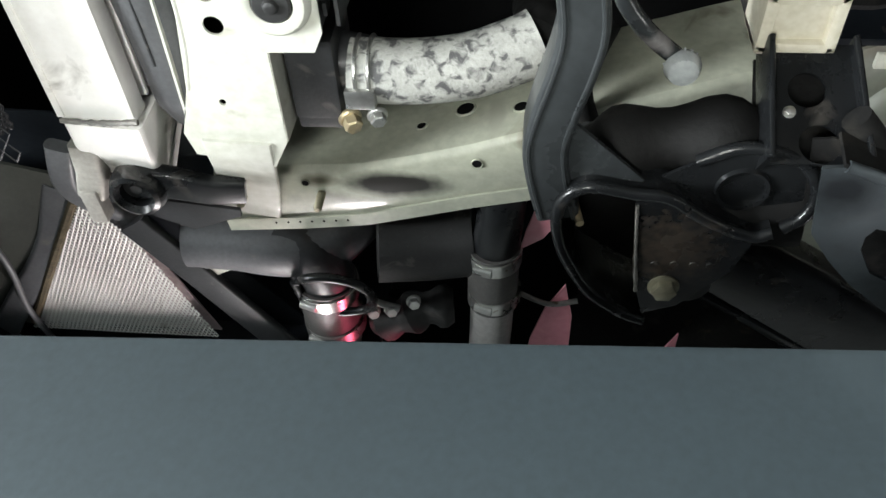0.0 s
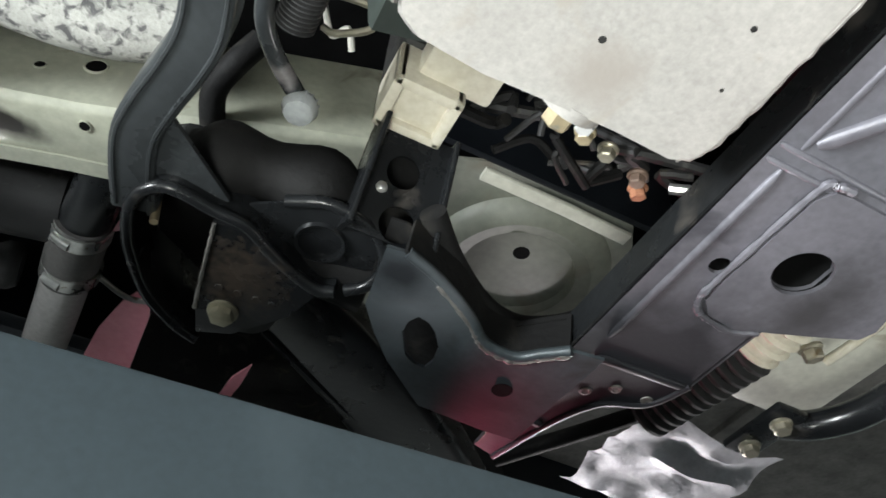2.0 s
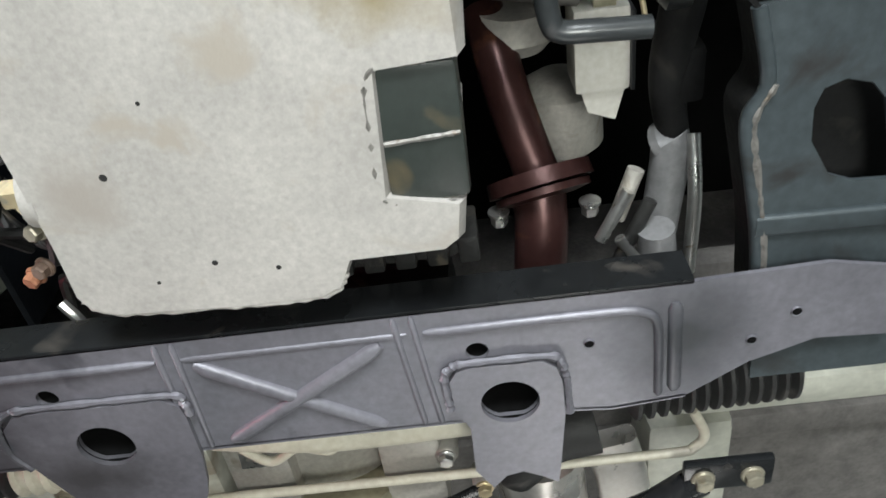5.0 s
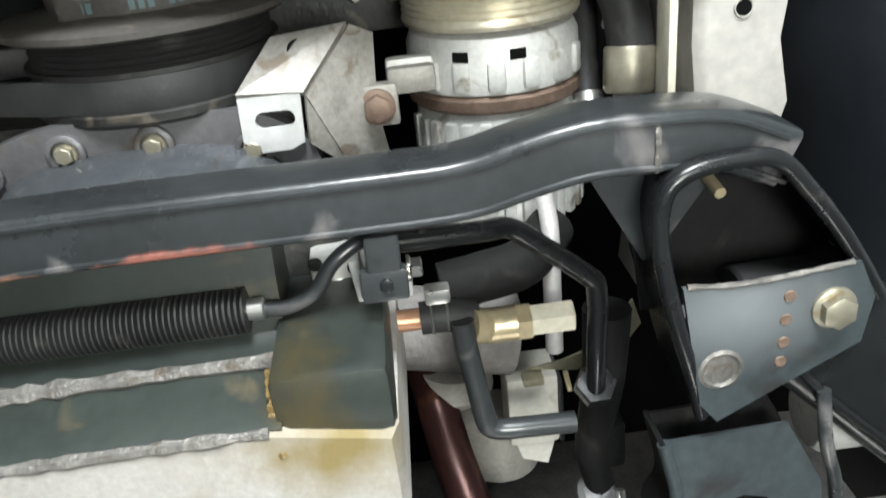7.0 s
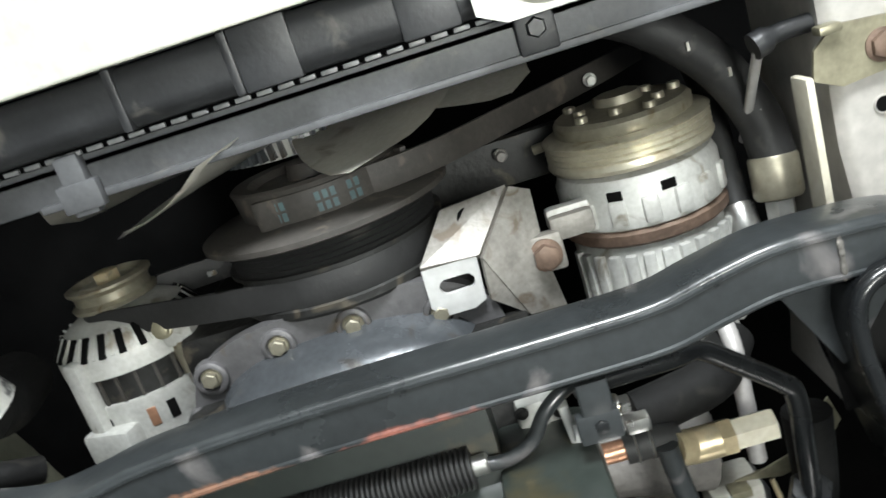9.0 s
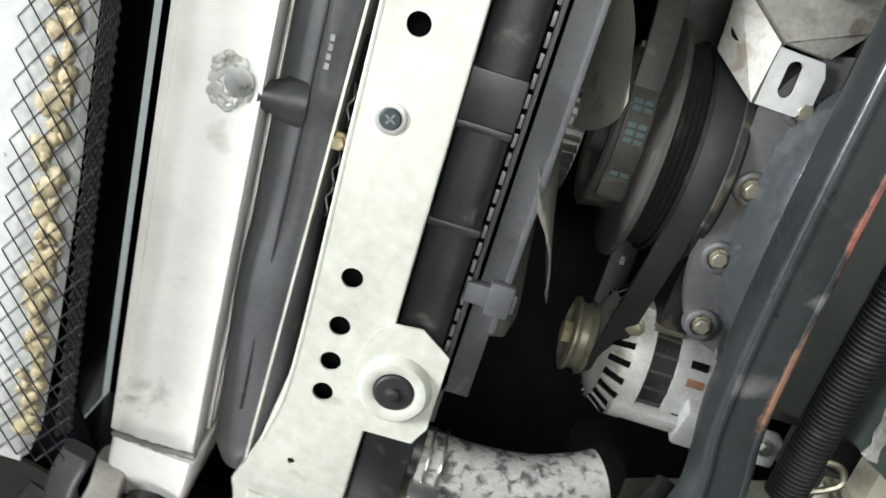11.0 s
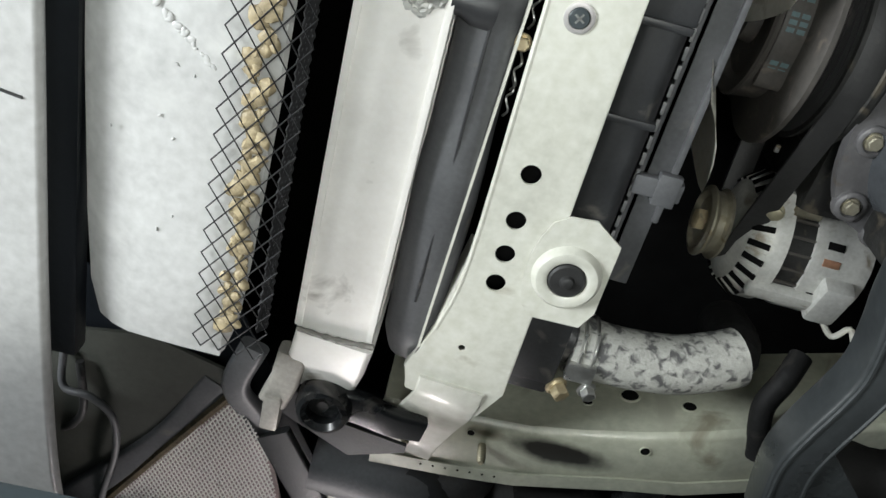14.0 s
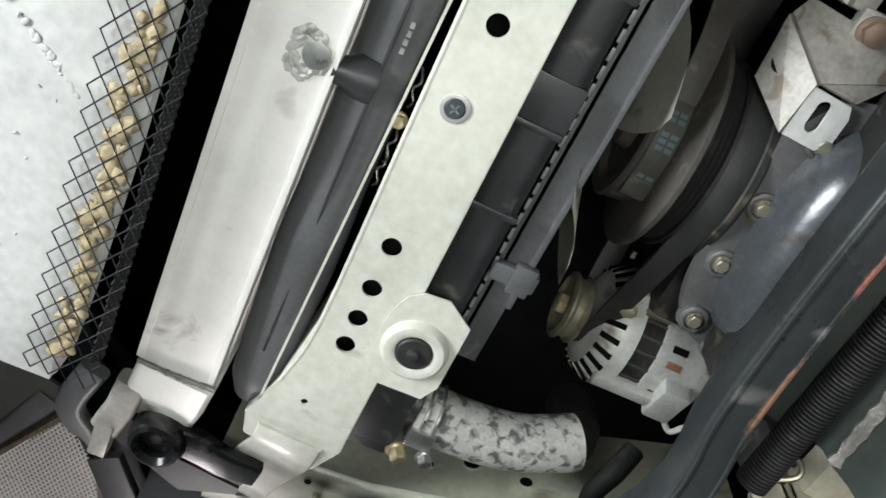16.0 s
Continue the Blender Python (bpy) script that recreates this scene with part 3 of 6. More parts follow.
part("bung", lathe([(0.0095, 0), (0.0095, -0.004), (0.006, -0.0045)], (-0.2875, 0.203, 1.8295), "z", 20), CHROME, ic)
hanger = thing("intercooler_hanger", "cast bracket and black eye bush under the intercooler end", "bracket", at=(-0.33, 0.55, 1.83))
part("cast_arm", sweep([Vector((-0.335, 0.53, 1.842)), Vector((-0.338, 0.56, 1.84)), Vector((-0.345, 0.585, 1.838))], rounded(0.026, 0.02, 0.005)), GEARBOX, hanger)
part("lug", box(-0.352, -0.336, 0.575, 0.612, 1.825, 1.842, bevel=0.003), GEARBOX, hanger)
part("eye_bush", lathe([(0.0145, 0.0), (0.0145, -0.010), (0.0185, -0.015), (0.0225, -0.013), (0.0255, -0.004), (0.0255, 0.014)], (-0.300, 0.577, 1.838), "z", 32), BLACKPAINT, hanger)
part("eye_core", lathe([(0.0148, 0.012), (0.0148, 0.0), (0.006, -0.001), (0.005, -0.004), (0.002, -0.004)], (-0.301, 0.575, 1.836), "z", 24), RUBBER, hanger)
part("eye_arm", sweep(smooth_path([(-0.30, 0.572, 1.842), (-0.27, 0.575, 1.843), (-0.24, 0.585, 1.846), (-0.21, 0.59, 1.852)], 5), rounded(0.03, 0.016, 0.005), scale=lambda t: 1.15 - 0.3 * t), BLACKPAINT, hanger)
part("guard_plate", plate([(-0.345, 0.56), (-0.31, 0.60), (-0.22, 0.612), (-0.22, 0.62), (-0.27, 0.64), (-0.345, 0.605)], 0.004, m=flat(1.848)), BLACKPLASTIC, hanger)

# ---- black tank between intercooler and support ----
tank = thing("condenser_duct", "black moulded plastic duct between intercooler and crossmember", "duct", at=(-0.246, 0.15, 1.87))
part("duct_body", sweep(smooth_path([(-0.247, -0.35, 1.870), (-0.247, 0.0, 1.870), (-0.247, 0.25, 1.870), (-0.247, 0.33, 1.869), (-0.246, 0.41, 1.871), (-0.244, 0.47, 1.872), (-0.240, 0.512, 1.878)], 5), rounded(0.049, 0.064, 0.022, 5), scale=lambda t: 1.0 - 0.22 * max(0, t - 0.9) * 10 + 0.05 * math.sin(14 * t)), GREYPLASTIC, tank)
part("seam", tube([(-0.2465, -0.35, 1.8382), (-0.2465, 0.1, 1.8382), (-0.2465, 0.35, 1.8375), (-0.247, 0.45, 1.841)], 0.0012, 6, 5), BLACKPLASTIC, tank)
part("boss", lathe([(0.017, 0), (0.015, 0.012), (0.0105, 0.02), (0.009, 0.03)], (-0.250, 0.209, 1.846), "x", 24, way=(-1, 0, -0.38)), BLACKPLASTIC, tank)
for y in (0.13, 0.06, -0.03):
    part("ridge", box(-0.269, -0.225, y, y + 0.004, 1.8375, 1.86, bevel=0.0015), BLACKPLASTIC, tank)
bars = [(0.178, 0.0), (0.172, 0.0), (0.166, 0.0), (0.160, 0)]
for y, _ in bars:
    part("moulded_mark", box(-0.2405, -0.2375, y, y + 0.004, 1.8372, 1.839, bevel=0), CHROME, tank)
clipw = bmesh.new()
for y in (0.19, 0.235, 0.255):
    tube([(-0.222, y, 1.858), (-0.219, y + 0.007, 1.848), (-0.2225, y + 0.014, 1.851), (-0.219, y + 0.022, 1.848), (-0.221, y + 0.03, 1.857)], 0.0009, 6, 4, bm=clipw)
tagged(part("wire_clip", clipw, CHROME), "thin bent wire spring clips beside the crossmember", "clip")
tagged(part("edge_bolt", hexhead((-0.2225, 0.228, 1.85), (0, 0, -1), 0.009, 0.008), BRASS), "small brass bolt beside the crossmember", "bolt")

# ---- radiator and shroud ----
radiator = thing("radiator", "black plastic radiator tank with crimped metal edge", "radiator", at=(-0.13, 0.15, 1.87))
part("tank", sweep([Vector((-0.133, -0.22, 1.876)), Vector((-0.133, 0.425, 1.876))], rounded(0.036, 0.05, 0.012)), BLACKPLASTIC, radiator)
part("core", box(-0.142, -0.118, -0.2, 0.42, 1.9, 2.4, bevel=0.002), GREYPLASTIC, radiator)
for y in (-0.12, -0.05, 0.06, 0.155, 0.19, 0.26, 0.36, 0.405):
    part("rib", box(-0.1525, -0.1145, y, y + (0.035 if y in (0.155, 0.06) else 0.006), 1.8495, 1.89, bevel=0.002), BLACKPLASTIC, radiator)
for k in range(46):
    y = -0.2 + 0.0135 * k
    part("crimp_tab", box(-0.1135, -0.1107, y, y + 0.0098, 1.861, 1.8632, bevel=0.0005), CRIMP, radiator)
shroud = thing("fan_shroud", "grey plastic fan shroud behind the radiator", "shroud", at=(-0.1, 0.15, 1.88))
part("skirt", plate([(-0.22, 1.868), (0.43, 1.868), (0.43, 1.93), (0.33, 1.905), (0.2, 1.895), (0.06, 1.905), (-0.05, 1.93), (-0.22, 1.95)], 0.003, m=Matrix.Translation((-0.1065, 0, 0)) @ AXES["x"]), GREYPLASTIC, shroud)
part("lower_lip", box(-0.110, -0.085, -0.2, 0.40, 1.868, 1.871, bevel=0.001), GREYPLASTIC, shroud)
part("lip_edge", box(-0.087, -0.082, -0.1, 0.34, 1.864, 1.874, bevel=0.0015), GREYPLASTIC, shroud)
part("clip", box(-0.113, -0.075, 0.302, 0.318, 1.858, 1.868, bevel=0.002), GREYPLASTIC, shroud)
part("clip", box(-0.096, -0.078, 0.297, 0.323, 1.857, 1.866, bevel=0.002), GREYPLASTIC, shroud)
part("clip_bolt", hexhead((-0.100, 0.020, 1.868), (0, 0, -1), 0.011, 0.01), BLACKPAINT, shroud)
part("clip_plate", box(-0.113, -0.085, 0.008, 0.032, 1.862, 1.869, bevel=0.002), BLACKPLASTIC, shroud)

# ---- lower radiator hose ----
hose = thing("lower_radiator_hose", "mud-splashed grey lower radiator hose with wire clamps", "hose", at=(-0.02, 0.48, 1.89))
part("outlet", tube([(-0.145, 0.475, 1.9), (-0.12, 0.478, 1.896), (-0.085, 0.482, 1.892)], 0.024, 24, 4), BLACKPLASTIC, hose)
part("outlet_block", box(-0.152, -0.112, 0.44, 0.515, 1.862, 1.93, bevel=0.004), BLACKPLASTIC, hose)
part("hose_body", tube([(-0.105, 0.482, 1.888), (-0.06, 0.484, 1.888), (-0.01, 0.481, 1.893), (0.028, 0.472, 1.902), (0.046, 0.466, 1.908)], 0.0268, 28, 8), MOTTLED, hose)
part("hose_tail", tube([(0.042, 0.467, 1.907), (0.048, 0.466, 1.93), (0.046, 0.47, 1.97)], 0.0235, 20, 5), OILSHADE, hose)
for x in (-0.098, -0.087):
    part("wire_clamp", lathe([(0.027, -0.0018), (0.029, -0.0008), (0.029, 0.0008), (0.027, 0.0018)], (x, 0.4825, 1.888), "x", 32), CHROME, hose)
part("clamp_screw", box(-0.107, -0.082, 0.482, 0.500, 1.856, 1.866, bevel=0.002), CHROME, hose)
part("clamp_bolt", hexhead((-0.083, 0.508, 1.862), (0.3, 0.2, -1), 0.012, 0.01), CHROME, hose)
tap = thing("drain_tap", "brass drain plug on the black radiator corner", "drain plug", at=(-0.115, 0.52, 1.87))
part("plug", hexhead((-0.108, 0.516, 1.868), (0.5, 0.2, -1), 0.014, 0.014), BRASS, tap)
part("seat", box(-0.152, -0.114, 0.49, 0.528, 1.866, 1.9, bevel=0.004), BLACKPLASTIC, tap)

# ---- bumper and mesh ----
bumper = thing("front_bumper", "white plastic front bumper seen from inside with air opening", "bumper", at=(-0.5, 0.2, 1.8))
bm = bmesh.new()
rings = []
for y, e in ((-0.6, 0), (-0.2, 0), (0.1, 0), (0.3, 0.002), (0.42, 0.006), (0.48, 0.01), (0.512, 0.018)):
    prof = [(-0.368 - e, 1.795), (-0.385, 1.79), (-0.42, 1.79), (-0.46, 1.792), (-0.492 + e, 1.797), (-0.506 + e, 1.806), (-0.51 + e, 1.83), (-0.506 + e, 1.834), (-0.49 + e, 1.812), (-0.46, 1.797), (-0.385, 1.796), (-0.366 - e, 1.80)]
    rings.append([bm.verts.new((x, y, z)) for x, z in prof])
for a, b in zip(rings, rings[1:]):
    for i in range(12):
        bm.faces.new((a[i], a[(i + 1) % 12], b[(i + 1) % 12], b[i]))
bm.faces.new(rings[0][::-1])
bm.faces.new(rings[-1])
part("lower_panel", bm, BUMPER, bumper)
part("front_lip", sweep(smooth_path([(-0.581, -0.5, 1.775), (-0.581, 0.1, 1.775), (-0.580, 0.3, 1.775), (-0.578, 0.5, 1.774), (-0.572, 0.66, 1.775), (-0.56, 0.78, 1.78)], 6), rounded(0.13, 0.012, 0.005)), BUMPER, bumper)
part("lip_seam", tube([(-0.654, 0.318, 1.7685), (-0.60, 0.317, 1.7685), (-0.526, 0.325, 1.7685)], 0.0012, 6, 4), IRON, bumper)
part("gap_channel", box(-0.528, -0.505, -0.6, 0.56, 1.80, 1.82, bevel=0.003), LINER, bumper)
part("corner_skin", sweep(smooth_path([(-0.66, 0.62, 1.86), (-0.6, 0.78, 1.86), (-0.5, 0.9, 1.86), (-0.36, 0.98, 1.86)], 6), rounded(0.012, 0.22, 0.005)), LINER, bumper)


drips = bmesh.new()
rnd = random.Random(5)
for k in range(46):
    t = rnd.random()
    x, y = (-0.496 + 0.085 * t, 0.233 + 0.012 * t + 0.055 * max(0, t - 0.35)) if k < 30 else (rnd.uniform(-0.49, -0.42), rnd.uniform(0.05, 0.42))
    b = bmesh.new()
    bmesh.ops.create_icosphere(b, subdivisions=2, radius=1)
    r = rnd.uniform(0.001, 0.0026) if k < 30 else rnd.uniform(0.0005, 0.0012)
    merge(drips, b, Matrix.Translation((x, y + rnd.uniform(-0.0015, 0.0015), 1.7905)) @ Matrix.Rotation(rnd.uniform(0, 3), 4, "Z") @ Matrix.Diagonal((r * 1.6, r, 0.0011, 1)))
tagged(part("glue_drip_line", drips, BUMPER, bumper, "small raised white drips"), kind="stuff")


def lattice(name, label, cols, rows, origin, du, dv, mat, r, parent=None):
    """Woven diamond mesh: crossing zig-zag wires in a plane."""
    bm = bmesh.new()
    o, u, v = Vector(origin), Vector(du), Vector(dv)
    for i in range(cols + 1):
        for s in (1, -1):
            pts = [o + u * (i + 0.5 * ((k % 2) if s > 0 else -(k % 2))) + v * (0.5 * k) for k in range(2 * rows + 1)]
            sweep(pts, circle(0, 0, r, 4), (0.1, 0.03, 1), bm=bm)
    return bm


grille = thing("bumper_mesh", "black expanded metal mesh glued inside the bumper", "mesh", at=(-0.39, 0.2, 1.78))
part("mesh_wire", lattice("", "", 3, 56, (-0.3995, -0.55, 1.786), (0.0142, 0, -0.0004), (0, 0.0188, 0), MESHBLACK, 0.0007), MESHBLACK, grille)
part("mesh_edge", lattice("", "", 2, 130, (-0.3575, -0.55, 1.787), (0.0018, 0, 0.0035), (0, 0.0079, 0), MESHBLACK, 0.0013), MESHBLACK, grille)
gl = bmesh.new()
rnd = random.Random(21)
for k in range(240):
    y = -0.5 + 0.0041 * k
    x = -0.3815 + rnd.uniform(-0.0075, 0.0075)
    r = rnd.uniform(0.003, 0.0085)
    b = bmesh.new()
    bmesh.ops.create_icosphere(b, subdivisions=2, radius=1)
    for v in b.verts:
        v.co *= 1 + 0.35 * noise.noise(v.co * 1.7 + Vector((k * 3.1, 0, 0)))
    merge(gl, b, Matrix.Translation((x, y, 1.788)) @ Matrix.Rotation(rnd.uniform(0, 3), 4, "Z") @ Matrix.Diagonal((r, r * rnd.uniform(0.5, 1.0), 0.0028, 1)))
tagged(part("glue_line", gl, GLUE, grille, "lumpy amber glue line"), kind="stuff")


# ---- subframe: front beam, arm brackets, side members, rear crossmember ----
subframe = thing("front_subframe_beam", "black painted box beam across the engine with rust patch", "subframe beam", at=(0.05, 0.2, 1.77))
BEAM = [(0.060, -0.150, 1.775), (0.046, -0.118, 1.772), (0.042, -0.082, 1.770), (0.042, -0.05, 1.770), (0.048, -0.02, 1.771), (0.055, 0.01, 1.772), (0.056, 0.06, 1.772), (0.056, 0.2, 1.772), (0.060, 0.29, 1.772), (0.067, 0.33, 1.772), (0.0705, 0.362, 1.772), (0.066, 0.39, 1.772), (0.058, 0.42, 1.772), (0.0525, 0.45, 1.772), (0.056, 0.48, 1.773), (0.064, 0.515, 1.775)]
part("box_beam", sweep(smooth_path(BEAM, 4), rounded(0.031, 0.036, 0.004)), BEAMPAINT, subframe)
ridge = bmesh.new()
for s in (-1, 1):
    sweep(smooth_path([(x + s * 0.0115, y, z - 0.0182) for x, y, z in BEAM], 4), circle(0, 0, 0.0016, 6), bm=ridge)
part("edge_ridge", ridge, BEAMPAINT, subframe)
part("weld", bead([(0.03, -0.083, 1.7525), (0.042, -0.083, 1.7515), (0.056, -0.083, 1.7525)], 0.0017, 2), WELD, subframe)
for s in (0, 1):
    corners = [(0.055, -0.05), (0.058, -0.125), (0.10, -0.095), (0.112, -0.082)] if s == 0 else [(0.062, 0.422), (0.062, 0.488), (0.10, 0.492), (0.121, 0.478)]
    bm = plate(corners, 0.004, m=flat(1.768 if s == 0 else 1.759))
    part("gusset", bm, BEAMPAINT, subframe)


def arm_bracket(s):
    """The stamped pocket that takes the front bush of the lower arm."""
    f = (lambda y: y) if s == 0 else mirror
    dx = 0.0 if s == 0 else 0.009
    b = thing("control_arm_bracket", "black stamped control arm pocket with bolt and welded rim", "bracket", "arm brackets", at=(0.12 + dx, f(-0.13), 1.74))
    P = lambda x, y, z: (x + dx, f(y), z)
    rim = [P(0.205, -0.112, 1.752), P(0.17, -0.102, 1.745), P(0.13, -0.090, 1.742), P(0.09, -0.082, 1.742), P(0.066, -0.083, 1.742), P(0.055, -0.093, 1.743), P(0.051, -0.115, 1.744), P(0.053, -0.138, 1.744), P(0.07, -0.155, 1.744), P(0.10, -0.178, 1.745), P(0.14, -0.204, 1.75)]
    if s == 1:
        rim = [(x, y, 1.748) for x, y in ((0.212, 0.513), (0.198, 0.517), (0.165, 0.502), (0.137, 0.483), (0.113, 0.480), (0.083, 0.475), (0.067, 0.487), (0.063, 0.505), (0.066, 0.528), (0.073, 0.549), (0.092, 0.585), (0.119, 0.609), (0.137, 0.618))]
    part("rim", tube(rim, 0.0046, 12, 6), BLACKPAINT, b)
    w = bmesh.new()
    path = smooth_path(rim, 4)
    sweep([p + Vector((0, 0, 0.034)) for p in path], [(-0.0015, -0.034), (0.0015, -0.034), (0.0015, 0.034), (-0.0015, 0.034)], bm=w)
    part("wall", w, BLACKPAINT, b)
    pl = [P(0.116, -0.094, 0)[:2], P(0.118, -0.14, 0)[:2], P(0.113, -0.186, 0)[:2], P(0.135, -0.196, 0)[:2], P(0.162, -0.192, 0)[:2], P(0.203, -0.116, 0)[:2], P(0.19, -0.106, 0)[:2]]
    if s == 1:
        pl = [(0.116, 0.488), (0.122, 0.56), (0.135, 0.608), (0.160, 0.597), (0.192, 0.555), (0.203, 0.518), (0.165, 0.503), (0.137, 0.484)]
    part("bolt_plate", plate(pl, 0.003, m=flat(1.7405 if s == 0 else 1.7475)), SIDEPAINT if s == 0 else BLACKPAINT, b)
    seam = [P(0.1155, -0.096, 1.741), P(0.117, -0.13, 1.7405), P(0.113, -0.182, 1.741)] if s == 0 else [(0.117, 0.49, 1.747), (0.121, 0.53, 1.747), (0.127, 0.58, 1.747)]
    part("weld", bead(seam, 0.0016, 6 + s), WELD, b)
    drop_z = 0.0 if s == 0 else 0.007
    bolt(P(0.138, -0.174, 1.7405 + drop_z), (0, 0, -1), 0.0165, 0.009, YELLOWZINC if s == 0 else YELLOWISH, b, label="flanged hexagon bolt")
    for x, y in ((0.128, -0.150), (0.142, -0.149), (0.156, -0.149), (0.168, -0.1485)):
        part("spot_weld", lathe([(0.0034, 0), (0.003, -0.0008), (0.001, -0.0006)], P(x, y, 1.7405 + drop_z), "z", 12), RUSTBOLT if s == 0 else BLACKPAINT, b)
    # roof coloured near-black for the shade inside the pocket
    part("pocket_shade_roof", plate([P(0.050, -0.078, 0)[:2], P(0.050, -0.15, 0)[:2], P(0.13, -0.205, 0)[:2], P(0.16, -0.20, 0)[:2], P(0.16, -0.09, 0)[:2]], 0.003, m=flat(1.795)), OILSHADE, b)
    part("stud", tube([P(0.063, -0.113, 1.80), P(0.071, -0.115, 1.752)], 0.003, 10, 1), BRASS, b)
    if s == 1:
        lobe = [(0.128, 0.484), (0.155, 0.467), (0.182, 0.455), (0.211, 0.458), (0.231, 0.473), (0.232, 0.497), (0.208, 0.513), (0.177, 0.505)]
        part("lobe_floor", plate(lobe, 0.003, [circle(0.189, 0.489, 0.015, 20)], m=flat(1.766)), BLACKPAINT, b)
        part("lobe_rim", tube([(0.219, 0.512, 1.752), (0.231, 0.501, 1.753), (0.236, 0.484, 1.757), (0.228, 0.467, 1.762), (0.211, 0.457, 1.765), (0.182, 0.453, 1.767), (0.155, 0.466, 1.767)], 0.0046, 10, 5), BLACKPAINT, b)
        part("lobe_ring", lathe([(0.0152, 0.006), (0.0155, -0.002), (0.018, -0.003), (0.0195, 0.001)], (0.189, 0.489, 1.766), "z", 24), BLACKPAINT, b)
        # near-black disc for the shade inside the lobe's hole
        part("lobe_shade_disc", lathe([(0.024, 0.03), (0.024, 0.032)], (0.189, 0.489, 1.766), "z", 20), SHADEBLACK, b)
    if s == 0:
        part("hole_rim", lathe([(0.0085, 0.0), (0.0105, -0.0016), (0.0125, -0.0004)], P(0.168, -0.116, 1.7405), "z", 18), WELD, b)
    # lower arm that runs out from the pocket
    a = thing("lower_control_arm", "black stamped lower control arm running outboard", "control arm", "control arms", at=P(0.2, -0.25, 1.75))
    spine = [P(0.15, -0.165, 1.772), P(0.19, -0.21, 1.765), P(0.25, -0.28, 1.752), P(0.30, -0.36, 1.74), P(0.33, -0.46, 1.735)]
    lip = [P(0.17, -0.155, 1.752), P(0.21, -0.19, 1.746), P(0.265, -0.255, 1.736), P(0.31, -0.33, 1.726)]
    if s == 1:
        spine = [(0.15, 0.555, 1.79), (0.21, 0.59, 1.788), (0.275, 0.632, 1.785), (0.345, 0.685, 1.782), (0.42, 0.76, 1.78)]
        lip = [(0.160, 0.592, 1.770), (0.181, 0.606, 1.770), (0.244, 0.646, 1.768), (0.318, 0.694, 1.766), (0.38, 0.745, 1.765)]
    part("arm_shell", sweep(smooth_path(spine, 5), rounded(0.075, 0.034, 0.009), scale=lambda t: 1.0 + 0.25 * t), BLACKPAINT, a)
    part("arm_bush", lathe([(0.024, -0.03), (0.026, -0.028), (0.026, 0.028), (0.024, 0.03)], P(0.155, -0.165, 1.775), "y", 28), RUBBER, a)
    part("arm_edge", tube(lip, 0.003, 8, 5), BLACKPAINT, a)
    return b


arm_bracket(0)
arm_bracket(1)


def side_member(s):
    """The pressed member that joins the arm pocket and the rear crossmember."""
    f = (lambda y: y) if s == 0 else mirror
    sg = -1 if s == 0 else 1
    dx = 0.0 if s == 0 else 0.0
    m = thing("subframe_side_member", "slate painted side member with half-round lightening hole", "subframe member", "side members", at=(0.3, f(-0.15), 1.76))
    sh = -0.012 if s == 0 else 0.0
    P = lambda x, y: (x + dx + (0.012 if s == 0 else 0), f(y + sh))
    hole = [P(x, y) for x, y in [(0.262, -0.118), (0.268, -0.132), (0.280, -0.140), (0.298, -0.142), (0.313, -0.141), (0.313, -0.112), (0.298, -0.108), (0.280, -0.108), (0.268, -0.111)]]
    ol = [P(0.205, -0.085), P(0.21, -0.15), P(0.26, -0.165), P(0.33, -0.188), P(0.40, -0.195), P(0.47, -0.20), P(0.47, -0.09), P(0.40, -0.078), P(0.345, -0.086), P(0.30, -0.088), P(0.25, -0.08)]
    if s == 0:
        hole = [(0.300, -0.124), (0.281, -0.123), (0.270, -0.127), (0.266, -0.138), (0.270, -0.152), (0.280, -0.160), (0.305, -0.166), (0.329, -0.170), (0.328, -0.150), (0.322, -0.136)]
        ol = [(0.221, -0.09), (0.219, -0.162), (0.263, -0.185), (0.32, -0.192), (0.385, -0.198), (0.47, -0.21), (0.47, -0.105), (0.42, -0.104), (0.364, -0.101), (0.284, -0.089), (0.263, -0.098)]
    if s == 1:
        ol = [(0.226, 0.444), (0.238, 0.441), (0.267, 0.45), (0.298, 0.467), (0.32, 0.484), (0.344, 0.483), (0.358, 0.468), (0.372, 0.453), (0.398, 0.446), (0.394, 0.565), (0.368, 0.571), (0.314, 0.577), (0.272, 0.545), (0.252, 0.524), (0.235, 0.501)]
        hole = [(0.269, 0.51), (0.268, 0.498), (0.272, 0.489), (0.281, 0.49), (0.289, 0.496), (0.298, 0.509), (0.301, 0.524), (0.299, 0.535), (0.291, 0.536), (0.281, 0.531)]
    top, fall = (1.762, 0.061) if s == 0 else (1.770, 0.142)
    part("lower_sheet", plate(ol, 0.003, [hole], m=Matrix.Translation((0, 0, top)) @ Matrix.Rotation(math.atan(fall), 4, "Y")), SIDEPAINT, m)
    edge = [(0.222, -0.090), (0.263, -0.098), (0.284, -0.089), (0.325, -0.095), (0.364, -0.101), (0.42, -0.104)] if s == 0 else [(0.238, 0.441), (0.267, 0.45), (0.298, 0.467), (0.32, 0.484), (0.344, 0.483), (0.358, 0.468), (0.372, 0.453)]
    part("inner_edge", tube([(x, y, top + 0.0015 - fall * x) for x, y in edge], 0.0042, 10, 5), SIDEPAINT, m)
